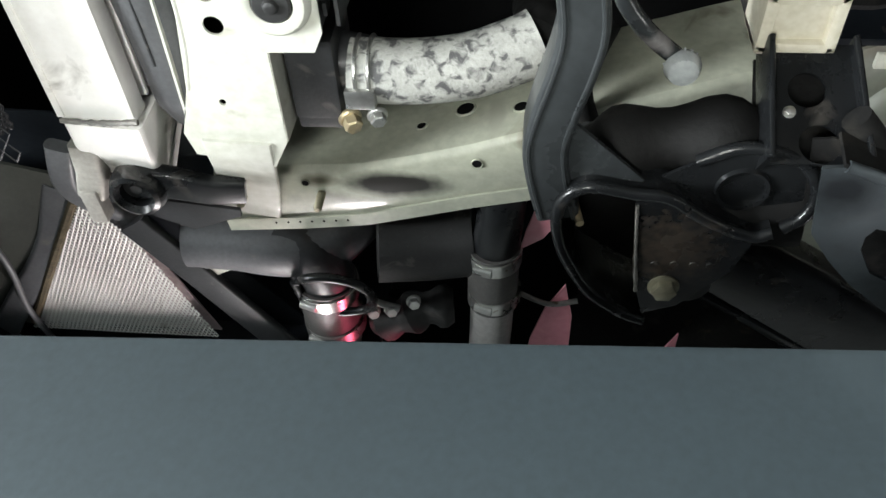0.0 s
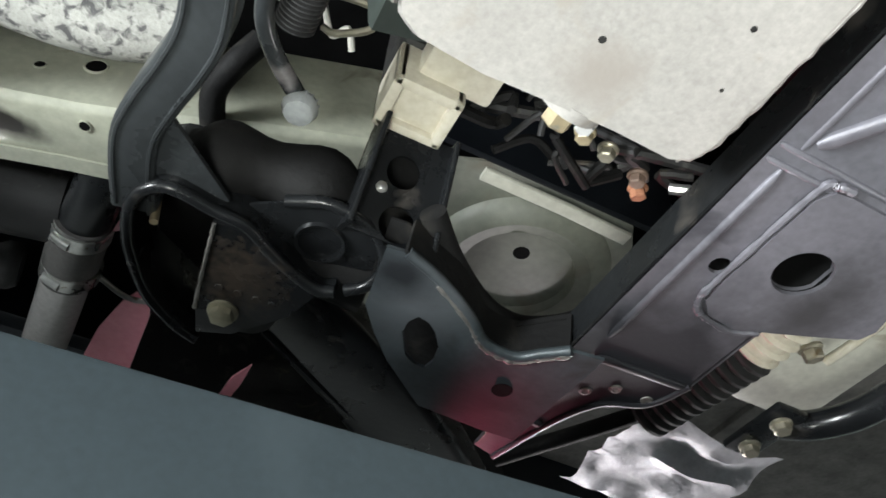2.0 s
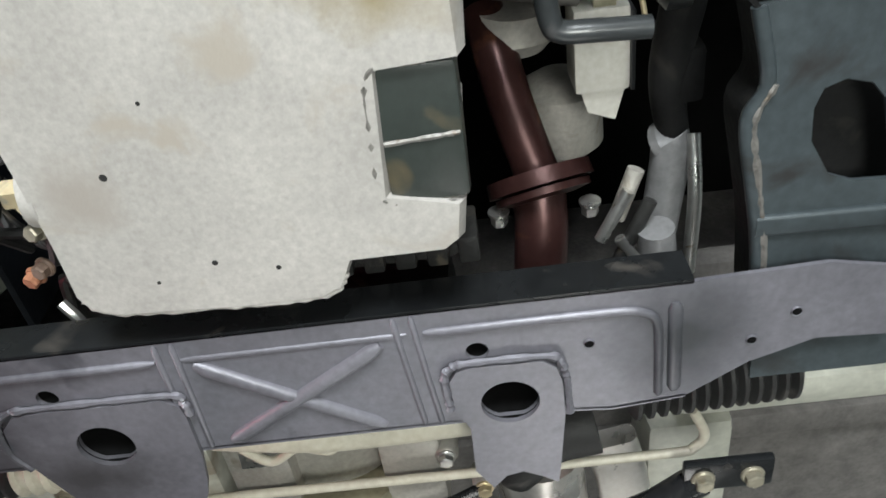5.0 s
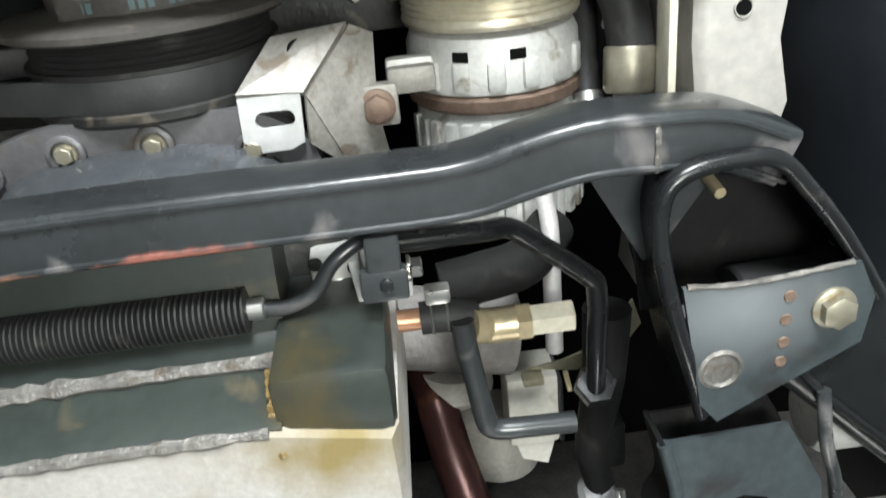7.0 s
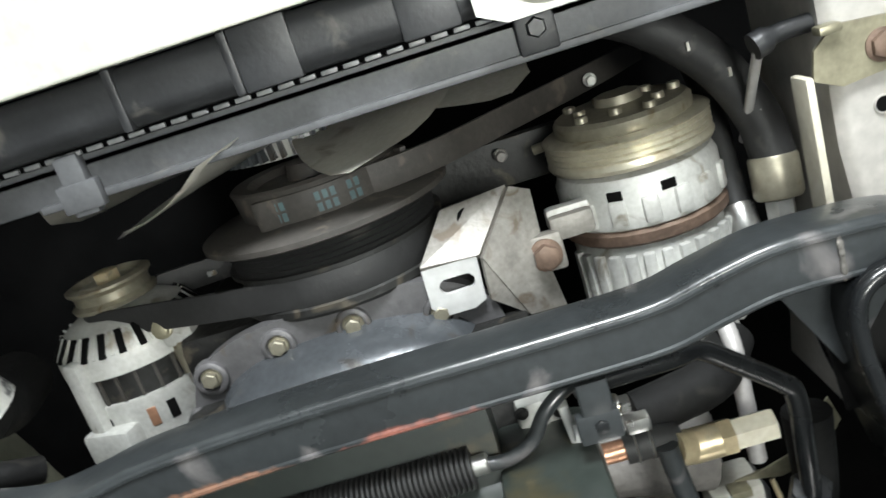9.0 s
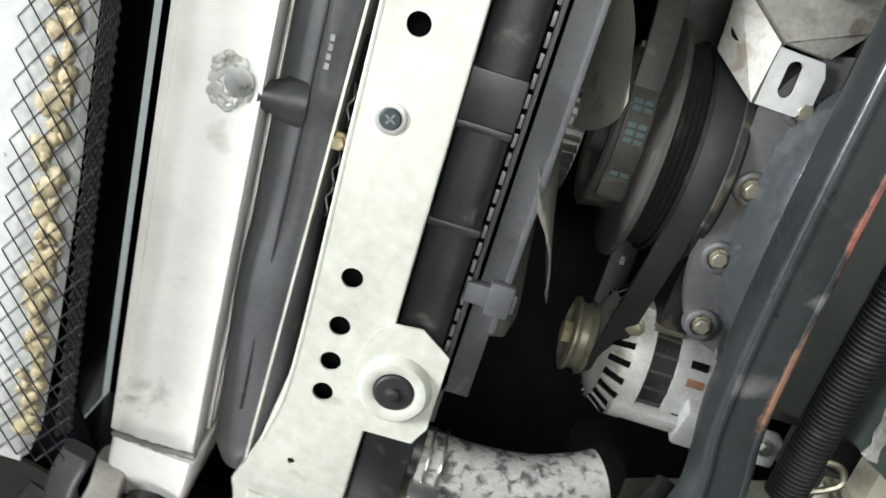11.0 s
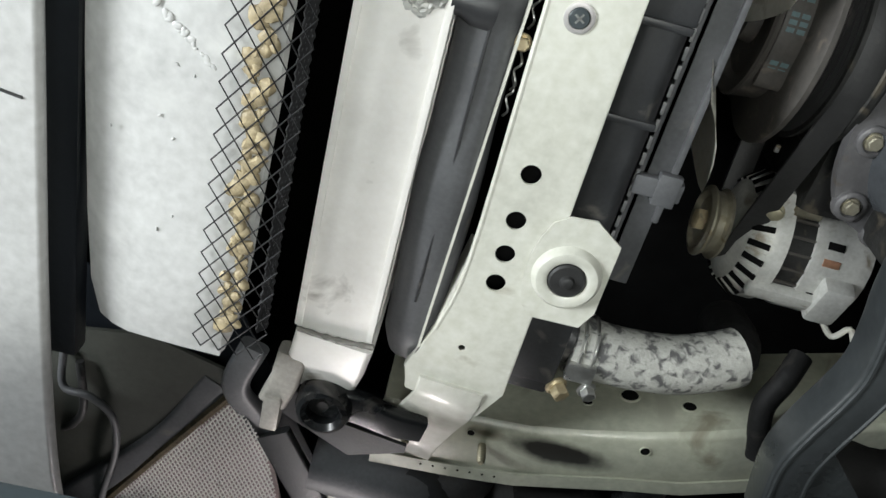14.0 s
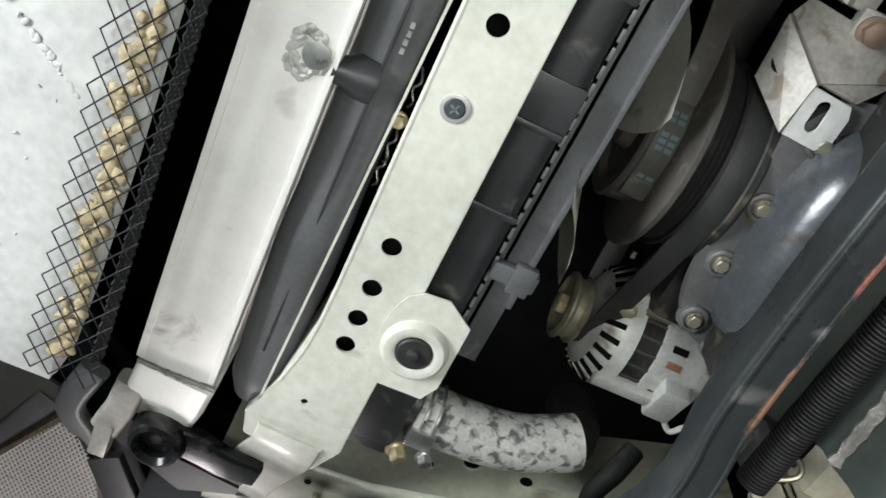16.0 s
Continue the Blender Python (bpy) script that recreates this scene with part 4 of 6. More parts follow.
    # inner wall and added sheet above: near-black for shade within the member
    part("inner_wall", sweep(smooth_path([(x, y - 0.001 * sg, top + 0.017 - fall * x) for x, y in edge], 4), [(-0.0015, -0.017), (0.0015, -0.017), (0.0015, 0.017), (-0.0015, 0.017)]), OILSHADE, m)
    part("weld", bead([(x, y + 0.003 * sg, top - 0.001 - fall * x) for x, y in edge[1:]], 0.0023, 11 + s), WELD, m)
    part("member_shade_sheet", plate(ol, 0.002, m=Matrix.Translation((0, 0, top + 0.028)) @ Matrix.Rotation(math.atan(fall), 4, "Y")), OILSHADE, m)
    if s == 0:
        part("step_ridge", sweep([Vector((0.350, -0.098, 1.7405)), Vector((0.352, -0.19, 1.7395))], rounded(0.014, 0.006, 0.0025)), SIDEPAINT, m)
    dimple((0.387, -0.122, 1.738) if s == 0 else (0.353, 0.518, 1.7195), (0, 0, -1), 0.008, m)
    if s == 0:
        return
    # black upright with two large holes that carries the engine mount
    u = thing("mount_upright", "black upright plate with large holes under the engine mount", "bracket", "mount uprights", at=P(0.24, -0.03) + (1.8,))
    mt = Matrix.Translation((0.228, 0.458, 1.758)) @ Matrix.Rotation(radians(sg * -60), 4, "X")
    ul = [(-0.034, 0.0), (0.034, 0.0), (0.027, sg * -0.085), (-0.031, sg * -0.085)]
    part("upright_sheet", plate(ul, 0.003, [circle(0.003, sg * -0.014, 0.0135, 20), circle(-0.004, sg * -0.052, 0.0125, 20)], m=mt), BLACKPAINT, u)
    part("upright_edge", sweep([mt @ Vector((-0.032, 0, 0)), mt @ Vector((-0.030, sg * -0.085, 0))], rounded(0.004, 0.03, 0.0015)), BLACKPAINT, u)
    part("upright_edge", sweep([mt @ Vector((0.032, 0, 0)), mt @ Vector((0.026, sg * -0.085, 0))], rounded(0.004, 0.03, 0.0015)), BLACKPAINT, u)
    # added near-black sheet so the upright's holes look shaded
    part("upright_shade_back", plate(ul, 0.003, m=mt @ Matrix.Translation((0, 0, 0.024))), OILSHADE, u)
    bolt(mt @ Vector((-0.016, sg * -0.036, 0)), mt.to_3x3() @ Vector((0, 0, -1)), 0.006, 0.004, CHROME, u)


side_member(0)
side_member(1)

# rear crossmember
SK = Matrix.Translation((0.428, 0.2, 1.728))
cross = thing("rear_crossmember", "graphite pressed steel crossmember with embossed X and round holes", "crossmember", at=(0.428, 0.2, 1.728))
out = [(-0.052, -0.262), (-0.052, 0.262), (-0.056, 0.33), (-0.052, 0.405), (-0.031, 0.412), (-0.014, 0.341), (0.001, 0.307), (0.013, 0.298), (0.031, 0.289), (0.040, 0.276), (0.047, 0.252), (0.048, 0.18), (0.047, 0.07), (0.047, -0.1), (0.046, -0.18), (0.050, -0.215), (0.045, -0.262), (0.02, -0.30), (0.005, -0.34), (0.008, -0.385), (-0.045, -0.385), (-0.055, -0.34)]
PLATES = (((0.030, 0.121), [(0.046, 0.176), (0.028, 0.184), (0.004, 0.180), (-0.006, 0.170), (-0.008, 0.150), (-0.007, 0.072), (0.0, 0.062), (0.010, 0.0605), (0.051, 0.062), (0.075, 0.066), (0.092, 0.071), (0.108, 0.082), (0.112, 0.094), (0.106, 0.103), (0.105, 0.120), (0.110, 0.138), (0.106, 0.150), (0.075, 0.164)]), ((0.029, -0.148), [(0.051, -0.120), (0.031, -0.112), (0.005, -0.111), (-0.003, -0.116), (-0.006, -0.126), (-0.005, -0.170), (0.002, -0.179), (0.014, -0.182), (0.045, -0.183), (0.100, -0.178), (0.117, -0.176), (0.108, -0.164), (0.101, -0.152), (0.104, -0.140), (0.116, -0.130), (0.095, -0.119)]))
SMALL = ((-0.0155, 0.1435), (-0.0155, -0.131))
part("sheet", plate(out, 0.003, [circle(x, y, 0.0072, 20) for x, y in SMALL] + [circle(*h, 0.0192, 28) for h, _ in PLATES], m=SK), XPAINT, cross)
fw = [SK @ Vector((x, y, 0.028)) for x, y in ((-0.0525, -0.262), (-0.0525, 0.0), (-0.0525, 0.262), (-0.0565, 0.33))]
# the dark gap ahead of the sheet is put into this wall's black
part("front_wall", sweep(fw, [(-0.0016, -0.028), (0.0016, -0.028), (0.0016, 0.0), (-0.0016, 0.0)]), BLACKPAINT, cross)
for run in (((-0.014, 0.341), (0.001, 0.307), (0.013, 0.298), (0.031, 0.289), (0.040, 0.276), (0.0475, 0.252), (0.0485, 0.18), (0.0485, 0.146)), ((0.0478, 0.096), (0.0475, 0.07), (0.0475, -0.05), (0.0475, -0.122)), ((0.0465, -0.174), (0.0465, -0.18), (0.050, -0.215), (0.045, -0.262))):
    part("rear_wall", sweep([SK @ Vector((x, y, 0.025)) for x, y in run], [(-0.0016, -0.025), (0.0016, -0.025), (0.0016, 0.02), (-0.0016, 0.02)]), XPAINT, cross)


def emboss(pts, w, h, name="rib", end=0.5):
    """A pressed rib along points of the crossmember's underside."""
    p = [SK @ Vector((x, y, 0.0)) for x, y in pts]
    p = [p[0], p[0].lerp(p[1], 0.06)] + (smooth_path(p, 4)[3:-3] if len(p) > 2 else []) + [p[-1].lerp(p[-2], 0.06), p[-1]]
    return part(name, sweep(p, rounded(w, 2 * h, min(w, 2 * h) * 0.45, 3), scale=lambda t: end if t in (0, 1) else 1), XPAINT, cross)


emboss([(-0.031, 0.044), (0.042, -0.065)], 0.0105, 0.0042)
emboss([(-0.030, -0.073), (0.041, 0.039)], 0.0105, 0.0048)
for k in (0.0, 0.011):
    emboss([(-0.050, 0.052 + k), (0.0, 0.053 + k), (0.046, 0.0545 + k)], 0.004, 0.0026, "fold")
    emboss([(-0.050, -0.094 + k), (0.0, -0.098 + k), (0.046, -0.102 + k)], 0.004, 0.0026, "fold")
emboss([(-0.036, 0.066), (-0.036, 0.235)], 0.006, 0.0030, "long_rib")
emboss([(-0.036, -0.090), (-0.036, 0.052)], 0.004, 0.0015, "long_rib")
emboss([(-0.036, -0.100), (-0.036, -0.21), (-0.033, -0.232), (-0.024, -0.241), (0.0, -0.243), (0.041, -0.244)], 0.006, 0.0030, "long_rib")
emboss([(-0.038, -0.252), (0.038, -0.254)], 0.009, 0.003, "fold")
emboss([(-0.031, 0.258), (0.045, 0.255)], 0.008, 0.003, "end_rib")
emboss([(-0.040, 0.35), (-0.020, 0.352)], 0.007, 0.003, "end_rib")
for k, ((hx, hy), pl) in enumerate(PLATES):
    # welded plates with the large holes that hang behind the crossmember
    part("hanger_plate", plate(pl, 0.0035, [circle(hx, hy, 0.0192, 28)], m=SK @ Matrix.Translation((0, 0, -0.0045))), XPAINT, cross)
    s = 1 if k == 0 else -1
    ring = [p for p in pl if p[0] < 0.047]
    ring = [(x - 0.003 if x < 0.01 else x, y + (0.003 if abs(y) > abs(hy) else -0.003) * s) for x, y in ring]
    if k:
        ring = ring[1:] if ring[0][0] > 0.04 else ring
    part("weld", bead([SK @ Vector((x, y, -0.003)) for x, y in ring], 0.0027, 61 + k), XPAINT, cross)
    # near-black tube and disc put shade inside the large hole
    part("hole_shade_tube", lathe([(0.0193, -0.001), (0.0193, 0.032)], SK @ Vector((hx, hy, 0)), "z", 28, caps=False), SHADEBLACK, cross)
    part("hole_shade_back", lathe([(0.027, 0.031), (0.027, 0.034)], SK @ Vector((hx, hy, 0)), "z", 20), SHADEBLACK, cross)
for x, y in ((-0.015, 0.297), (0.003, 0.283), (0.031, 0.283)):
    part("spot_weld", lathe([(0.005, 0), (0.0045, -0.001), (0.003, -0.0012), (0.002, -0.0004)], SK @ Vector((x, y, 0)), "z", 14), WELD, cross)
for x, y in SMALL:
    # each small hole gets its shade from a near-black tube and disc
    part("hole_shade_tube", lathe([(0.0073, 0.0035), (0.0073, 0.02)], SK @ Vector((x, y, 0)), "z", 20, caps=False), SHADEBLACK, cross)
    part("hole_shade_back", lathe([(0.010, 0.019), (0.010, 0.021)], SK @ Vector((x, y, 0)), "z", 16), SHADEBLACK, cross)
part("rolled_edge", tube([SK @ Vector((x, y, -0.001)) for x, y in out[4:11]], 0.0024, 8, 5), XPAINT, cross)
for x, y in ((-0.012, -0.2), (0.0, -0.30), (-0.02, -0.325)):
    dimple(SK @ Vector((x, y, 0)), (0, 0, -1), 0.003, cross, XPAINT)
part("end_weld", bead([SK @ Vector((-0.052, 0.262, -0.001)), SK @ Vector((-0.055, 0.31, -0.001)), SK @ Vector((-0.052, 0.40, -0.001))], 0.0013, 44), WELD, cross)

# ---- engine ----
engine = thing("engine_block", "oily dark iron engine block above the sump", "engine", at=(0.3, 0.2, 2.0))
part("block", box(0.085, 0.56, 0.09, 0.31, 1.93, 2.36, bevel=0.01), IRON, engine)
part("front_housing", box(0.045, 0.095, 0.085, 0.33, 1.935, 2.30, bevel=0.012), IRON, engine)
part("upper_sump", box(0.085, 0.42, 0.07, 0.325, 1.83, 1.94, bevel=0.012), IRON, engine)

sump = thing("oil_pan", "weathered cast aluminium oil pan with welded repair", "oil pan", at=(0.28, 0.2, 1.76))
PO = [(0.163, 0.060), (0.152, 0.12), (0.151, 0.20), (0.153, 0.262), (0.160, 0.276), (0.172, 0.283), (0.21, 0.286), (0.25, 0.284), (0.29, 0.283), (0.325, 0.284), (0.335, 0.279), (0.340, 0.266), (0.344, 0.20), (0.344, 0.150), (0.338, 0.138), (0.321, 0.130), (0.321, 0.078), (0.315, 0.070), (0.293, 0.067), (0.284, 0.104), (0.214, 0.099), (0.212, 0.059)]
bm = bmesh.new()
low = [bm.verts.new((x, y, 1.715)) for x, y in PO]
cx, cy = 0.25, 0.18
mid = [bm.verts.new((cx + (x - cx) * 1.03, cy + (y - cy) * 1.035, 1.723)) for x, y in PO]
top = [bm.verts.new((cx + (x - cx) * 1.06, cy + (y - cy) * 1.07, 1.86)) for x, y in PO]
bm.faces.new(low[::-1])
for a, b in ((low, mid), (mid, top)):
    for i in range(len(PO)):
        bm.faces.new((a[i], a[(i + 1) % len(PO)], b[(i + 1) % len(PO)], b[i]))
part("pan_shell", bm, PANALU, sump)
XZ = Matrix(((1, 0, 0, 0), (0, 0, 1, 0), (0, 1, 0, 0), (0, 0, 0, 1)))
part("front_slope", plate([(0.086, 1.80), (0.0868, 1.79), (0.1317, 1.7794), (0.1374, 1.7721), (0.1386, 1.7574), (0.145, 1.7412), (0.1476, 1.7228), (0.150, 1.7175), (0.18, 1.73), (0.18, 1.85), (0.086, 1.85)], 0.18, m=Matrix.Translation((0, 0.112, 0)) @ XZ), PANDARK, sump, "oily dark stepped front")
part("corner_box", box(0.124, 0.168, 0.056, 0.116, 1.7195, 1.83, bevel=0.008), PANDARK, sump, "oil-stained dark corner of the pan")
part("recess_block", box(0.2145, 0.2915, 0.060, 0.102, 1.7185, 1.84, bevel=0.004), PANDARK, sump, "dark painted block set in the pan")
part("weld", bead([(0.153, 0.272, 1.717), (0.1515, 0.20, 1.7165), (0.151, 0.118, 1.7165)], 0.0034, 51), WELD, sump)
part("weld", bead([(0.139, 0.288, 1.7575), (0.1365, 0.21, 1.7575), (0.1365, 0.114, 1.7575)], 0.0052, 52), WELD, sump)
part("weld", bead([(0.128, 0.115, 1.737), (0.143, 0.116, 1.730), (0.156, 0.116, 1.721), (0.166, 0.113, 1.716)], 0.003, 53), RUSTYWELD, sump)
part("weld", bead([(0.213, 0.074, 1.718), (0.215, 0.101, 1.717), (0.25, 0.106, 1.717), (0.284, 0.106, 1.717), (0.290, 0.090, 1.718), (0.295, 0.066, 1.719)], 0.0022, 54), WELD, sump)
part("weld", bead([(0.253, 0.062, 1.7185), (0.255, 0.100, 1.7185)], 0.0015, 55), WELD, sump)
rough = bmesh.new()
bead([(0.330, 0.284, 1.720), (0.341, 0.268, 1.719), (0.345, 0.20, 1.718), (0.345, 0.148, 1.718), (0.332, 0.134, 1.719)], 0.0026, 56, rough)
part("cast_edge", rough, PANALU, sump)
part("drain_boss", lathe([(0.021, 0.0), (0.019, 0.008), (0.014, 0.010)], (0.266, 0.284, 1.735), way=(-0.05, 1, -0.1), seg=24), PANALU, sump)
part("drain_plug", hexhead((0.266, 0.292, 1.735), (-0.05, 1, -0.1), 0.0155, 0.014), BRASS, sump, "brass drain plug")
for x, y, r in ((0.252, 0.241, 0.0022), (0.312, 0.202, 0.0018), (0.320, 0.169, 0.0016), (0.321, 0.236, 0.0012), (0.215, 0.21, 0.0012)):
    part("pit", lathe([(r, -0.0002), (r * 0.9, -0.0005), (r * 0.4, -0.0005)], (x, y, 1.7152), "z", 9), IRON, sump)
for k in range(12):
    part("rear_lug", box(0.352, 0.372, 0.06 + 0.020 * k, 0.073 + 0.020 * k, 1.765, 1.80, bevel=0.002), IRON, sump)

# sump front cover with bolts
cover = thing("front_cover", "sooty cast front cover with a curved flange of bolts", "engine cover", at=(0.08, 0.2, 1.9))
fl = [(p.x, p.y) for p in smooth_path([(0.125, 0.327, 0), (0.085, 0.319, 0), (0.060, 0.306, 0), (0.046, 0.28, 0), (0.040, 0.245, 0), (0.038, 0.20, 0), (0.040, 0.155, 0), (0.050, 0.115, 0), (0.075, 0.09, 0), (0.125, 0.085, 0)], 4)]
part("flange", plate(fl, 0.012, m=Matrix.Translation((0, 0, 1.902))), FLANGE, cover)
bm = bmesh.new()
rings = []
for sc, z in ((1.0, 1.905), (0.985, 1.896), (0.95, 1.882), (0.88, 1.868), (0.77, 1.859), (0.6, 1.854), (0.35, 1.851)):
    rings.append([bm.verts.new((0.15 + (x + 0.021 - 0.15) * sc, 0.204 + (y - 0.204) * sc * 0.89, z)) for x, y in fl])
for a, b in zip(rings, rings[1:]):
    for i in range(len(fl)):
        bm.faces.new((a[i], a[(i + 1) % len(fl)], b[(i + 1) % len(fl)], b[i]))
bm.faces.new(rings[-1])
part("bulge", bm, COVER, cover)
for x, y in ((0.068, 0.129), (0.058, 0.190), (0.057, 0.245), (0.066, 0.299), (0.098, 0.316)):
    part("boss", lathe([(0.0135, 0.004), (0.0125, -0.003), (0.0108, -0.0042), (0.0088, -0.0042), (0.0085, -0.001)], (x, y, 1.902), "z", 22), FLANGE, cover)
    part("bolt", hexhead((x, y, 1.9015), (0, 0, -1), 0.0105, 0.0075), YELLOWZINC, cover)

# crank pulley stack, belts and fan
pulley = thing("crank_pulley", "dark multi-groove crank pulley stack", "pulley", at=(0.0, 0.19, 1.975))
PC = (-0.006, 0.194, 1.976)
part("rear_wheel", lathe([(0.05, 0.052), (0.082, 0.05), (0.085, 0.047), (0.085, 0.042), (0.079, 0.038), (0.079, 0.022), (0.084, 0.019), (0.084, 0.016), (0.05, 0.014)], PC, "x", 64), IRON, pulley)
part("groove_wheel", lathe([(0.05, 0.018)] + [(0.080 - 0.0035 * (k % 2), 0.016 - 0.0021 * k) for k in range(10)] + [(0.05, -0.004)], PC, "x", 64), RUBBER, pulley)
part("disc", lathe([(0.05, -0.003), (0.092, -0.003), (0.0955, -0.005), (0.0955, -0.009), (0.092, -0.011), (0.07, -0.012), (0.062, -0.016)], PC, "x", 72), BELT, pulley)
part("front_wheel", lathe([(0.058, -0.012), (0.060, -0.014), (0.0625, -0.034), (0.0635, -0.038), (0.061, -0.040), (0.05, -0.039), (0.045, -0.034), (0.02, -0.034), (0.018, -0.045), (0.006, -0.045)], PC, "x", 64), BELT, pulley)
part("timing_mark", box(-0.0075, -0.004, 0.268, 0.274, 1.905, 1.908, bevel=0.0005), CHROME, pulley)


def belt(name, label, path, width, thick, mat):
    """A flat belt along a path in the plane across the car."""
    o = sweep(smooth_path(path, 8), rounded(thick, width, 0.001, 2), up=(1, 0, 0))
    return tagged(part(name, o, mat), label, "belt", "drive belts")


def arc(c, r, a0, a1, x, n=9):
    return [(x, c[1] + r * math.cos(radians(a0 + (a1 - a0) * k / n)), c[2] + r * math.sin(radians(a0 + (a1 - a0) * k / n))) for k in range(n + 1)]


CX = -0.030
cbelt = belt("compressor_belt", "worn ribbed belt with teal print to the upper pulley", [(CX, 0.25, 2.20)] + arc(PC, 0.0625, 175, 300, CX) + [(CX, 0.12, 1.94), (CX, 0.04, 2.005), (CX, -0.05, 2.09), (CX, -0.1, 2.15)], 0.021, 0.004, BELT)
AX = (0.0, 0.375, 1.992)
belt("alternator_belt", "dark smooth belt round crank and alternator pulleys", [(0.024, 0.12, 2.03)] + arc(PC, 0.0815, 190, 294, 0.024) + [(0.024, 0.28, 1.9225), (0.023, 0.34, 1.9455)] + arc(AX, 0.033, -65, 60, 0.022, 6) + [(0.024, 0.3, 2.04)], 0.022, 0.004, RUBBER)
for a in (236, 241, 252, 257, 262, 285, 290, 295, 300):
    y, z = PC[1] + 0.0648 * math.cos(radians(a)), PC[2] + 0.0648 * math.sin(radians(a))
    for d in (-0.004, 0.004):
        part("printed_bar", box(CX + d - 0.003, CX + d + 0.003, -0.0018, 0.0018, -0.0002, 0.0002, bevel=0, m=Matrix.Translation((0, y, z)) @ Matrix.Rotation(radians(a + 90), 4, "X")), BELTPRINT, cbelt, "teal printed bar")

fan = thing("cooling_fan", "ivory plastic engine cooling fan with wide blades", "fan", at=(-0.06, 0.19, 2.06))
FC = Vector((-0.070, 0.215, 2.060))
part("hub", lathe([(0.03, 0.02), (0.055, 0.018), (0.06, 0.0), (0.055, -0.02), (0.02, -0.024)], FC, "x", 48), CASTALU, fan)
for k in range(44):
    part("clutch_fin", box(-0.012, 0.012, -0.0016, 0.0016, 0.052, 0.066, bevel=0, m=Matrix.Translation(FC + Vector((0.004, 0, 0))) @ Matrix.Rotation(2 * math.pi * k / 44, 4, "X")), COVER, fan)
for k in range(7):
    bm = bmesh.new()
    rows = []
    for i in range(9):
        t = i / 8
        r = 0.058 + 0.144 * t
        w = 0.030 + 0.036 * math.sin(min(1, t * 1.25) * math.pi / 2) - (0.03 * max(0, t - 0.85) / 0.15)
        tw = radians(80 - 12 * t)
        rows.append([bm.verts.new((-(j / 4 - 0.5) * 2 * w * math.cos(tw) + 0.006 * (1 - (j / 2 - 1) ** 2), (j / 4 - 0.5) * 2 * w * math.sin(tw), r)) for j in range(5)])
    for a, b in zip(rows, rows[1:]):
        for j in range(4):
            bm.faces.new((a[j], a[j + 1], b[j + 1], b[j]))
    bmesh.ops.solidify(bm, geom=bm.faces[:], thickness=0.0025)
    bmesh.ops.transform(bm, matrix=Matrix.Translation(FC) @ Matrix.Rotation(radians(144 + 360 / 7 * k), 4, "X"), verts=bm.verts[:])
    part("blade", bm, FANWHITE, fan)

# ---- air compressor for the cabin ----
comp = thing("ac_compressor", "cast aluminium air conditioning compressor with grooved pulley", "compressor", at=(0.05, -0.04, 1.98))
CC = (0.004, -0.037, 1.972)
part("rear_case", lathe([(0.03, 0.16), (0.05, 0.155), (0.0575, 0.148), (0.0575, 0.07), (0.055, 0.064)], CC, "x", 48), CASTALU, comp)
for k in range(14):
    part("case_rib", box(0.072, 0.15, -0.004, 0.004, 0.055, 0.062, bevel=0.0015, m=Matrix.Translation(CC) @ Matrix.Rotation(radians(95 + 12.5 * k), 4, "X")), CASTALU, comp)
part("front_case", lathe([(0.055, 0.056), (0.0605, 0.052), (0.0605, 0.024), (0.057, 0.016), (0.045, 0.012)], CC, "x", 48), CASTALU, comp)
part("seam_ring", lathe([(0.058, 0.066), (0.0618, 0.063), (0.0618, 0.056), (0.058, 0.053)], CC, "x", 48), RUSTBOLT, comp)
for a in (-98, -62):
    # the slot is a near-black block, coloured as shade
    part("slot", box(0.023, 0.030, -0.0055, 0.0055, 0.0595, 0.0609, bevel=0.0006, m=Matrix.Translation(CC) @ Matrix.Rotation(radians(a - 90), 4, "X")), SHADEBLACK, comp)
wheel = part("pulley", lathe([(0.05, 0.013), (0.0605, 0.011), (0.062, 0.008)] + [(0.0615 - 0.0022 * (k % 2), 0.006 - 0.0021 * k) for k in range(8)] + [(0.062, -0.0105), (0.058, -0.0125), (0.050, -0.0125)], CC, "x", 64), PULLEYZINC, comp, "pale gold zinc grooved pulley")
part("clutch_plate", lathe([(0.049, -0.010), (0.051, -0.014), (0.051, -0.021), (0.048, -0.024), (0.03, -0.024), (0.018, -0.027), (0.016, -0.033), (0.004, -0.033)], CC, "x", 48), YELLOWZINC, wheel)
for k in range(10):
    a = 2 * math.pi * k / 10
    r = 0.041 if k % 2 else 0.030
    part("rivet", lathe([(0.0050, -0.024), (0.0050, -0.0275), (0.0042, -0.0285), (0.001, -0.0285)], (CC[0], CC[1] + r * math.cos(a), CC[2] + r * math.sin(a)), "x", 12), YELLOWZINC, wheel)
part("lug", box(0.028, 0.045, 0.008, 0.04, 1.926, 1.938, bevel=0.004), CASTALU, comp)
for a in range(-150, -20, 22):
    part("cast_boss", box(0.030, 0.050, -0.006, 0.006, 0.056, 0.0635, bevel=0.003, m=Matrix.Translation(CC) @ Matrix.Rotation(radians(a - 90), 4, "X")), CASTALU, comp)

bracket = thing("compressor_bracket", "heavy steel bracket with white slotted tab", "bracket", at=(0.04, 0.08, 1.92))
def facet(name, pts, thick, mat, parent):
    """A folded sheet through corner points, given as quads."""
    bm = bmesh.new()
    for quad in pts:
        bm.faces.new([bm.verts.new(q) for q in quad])
    bmesh.ops.remove_doubles(bm, verts=bm.verts[:], dist=0.0005)
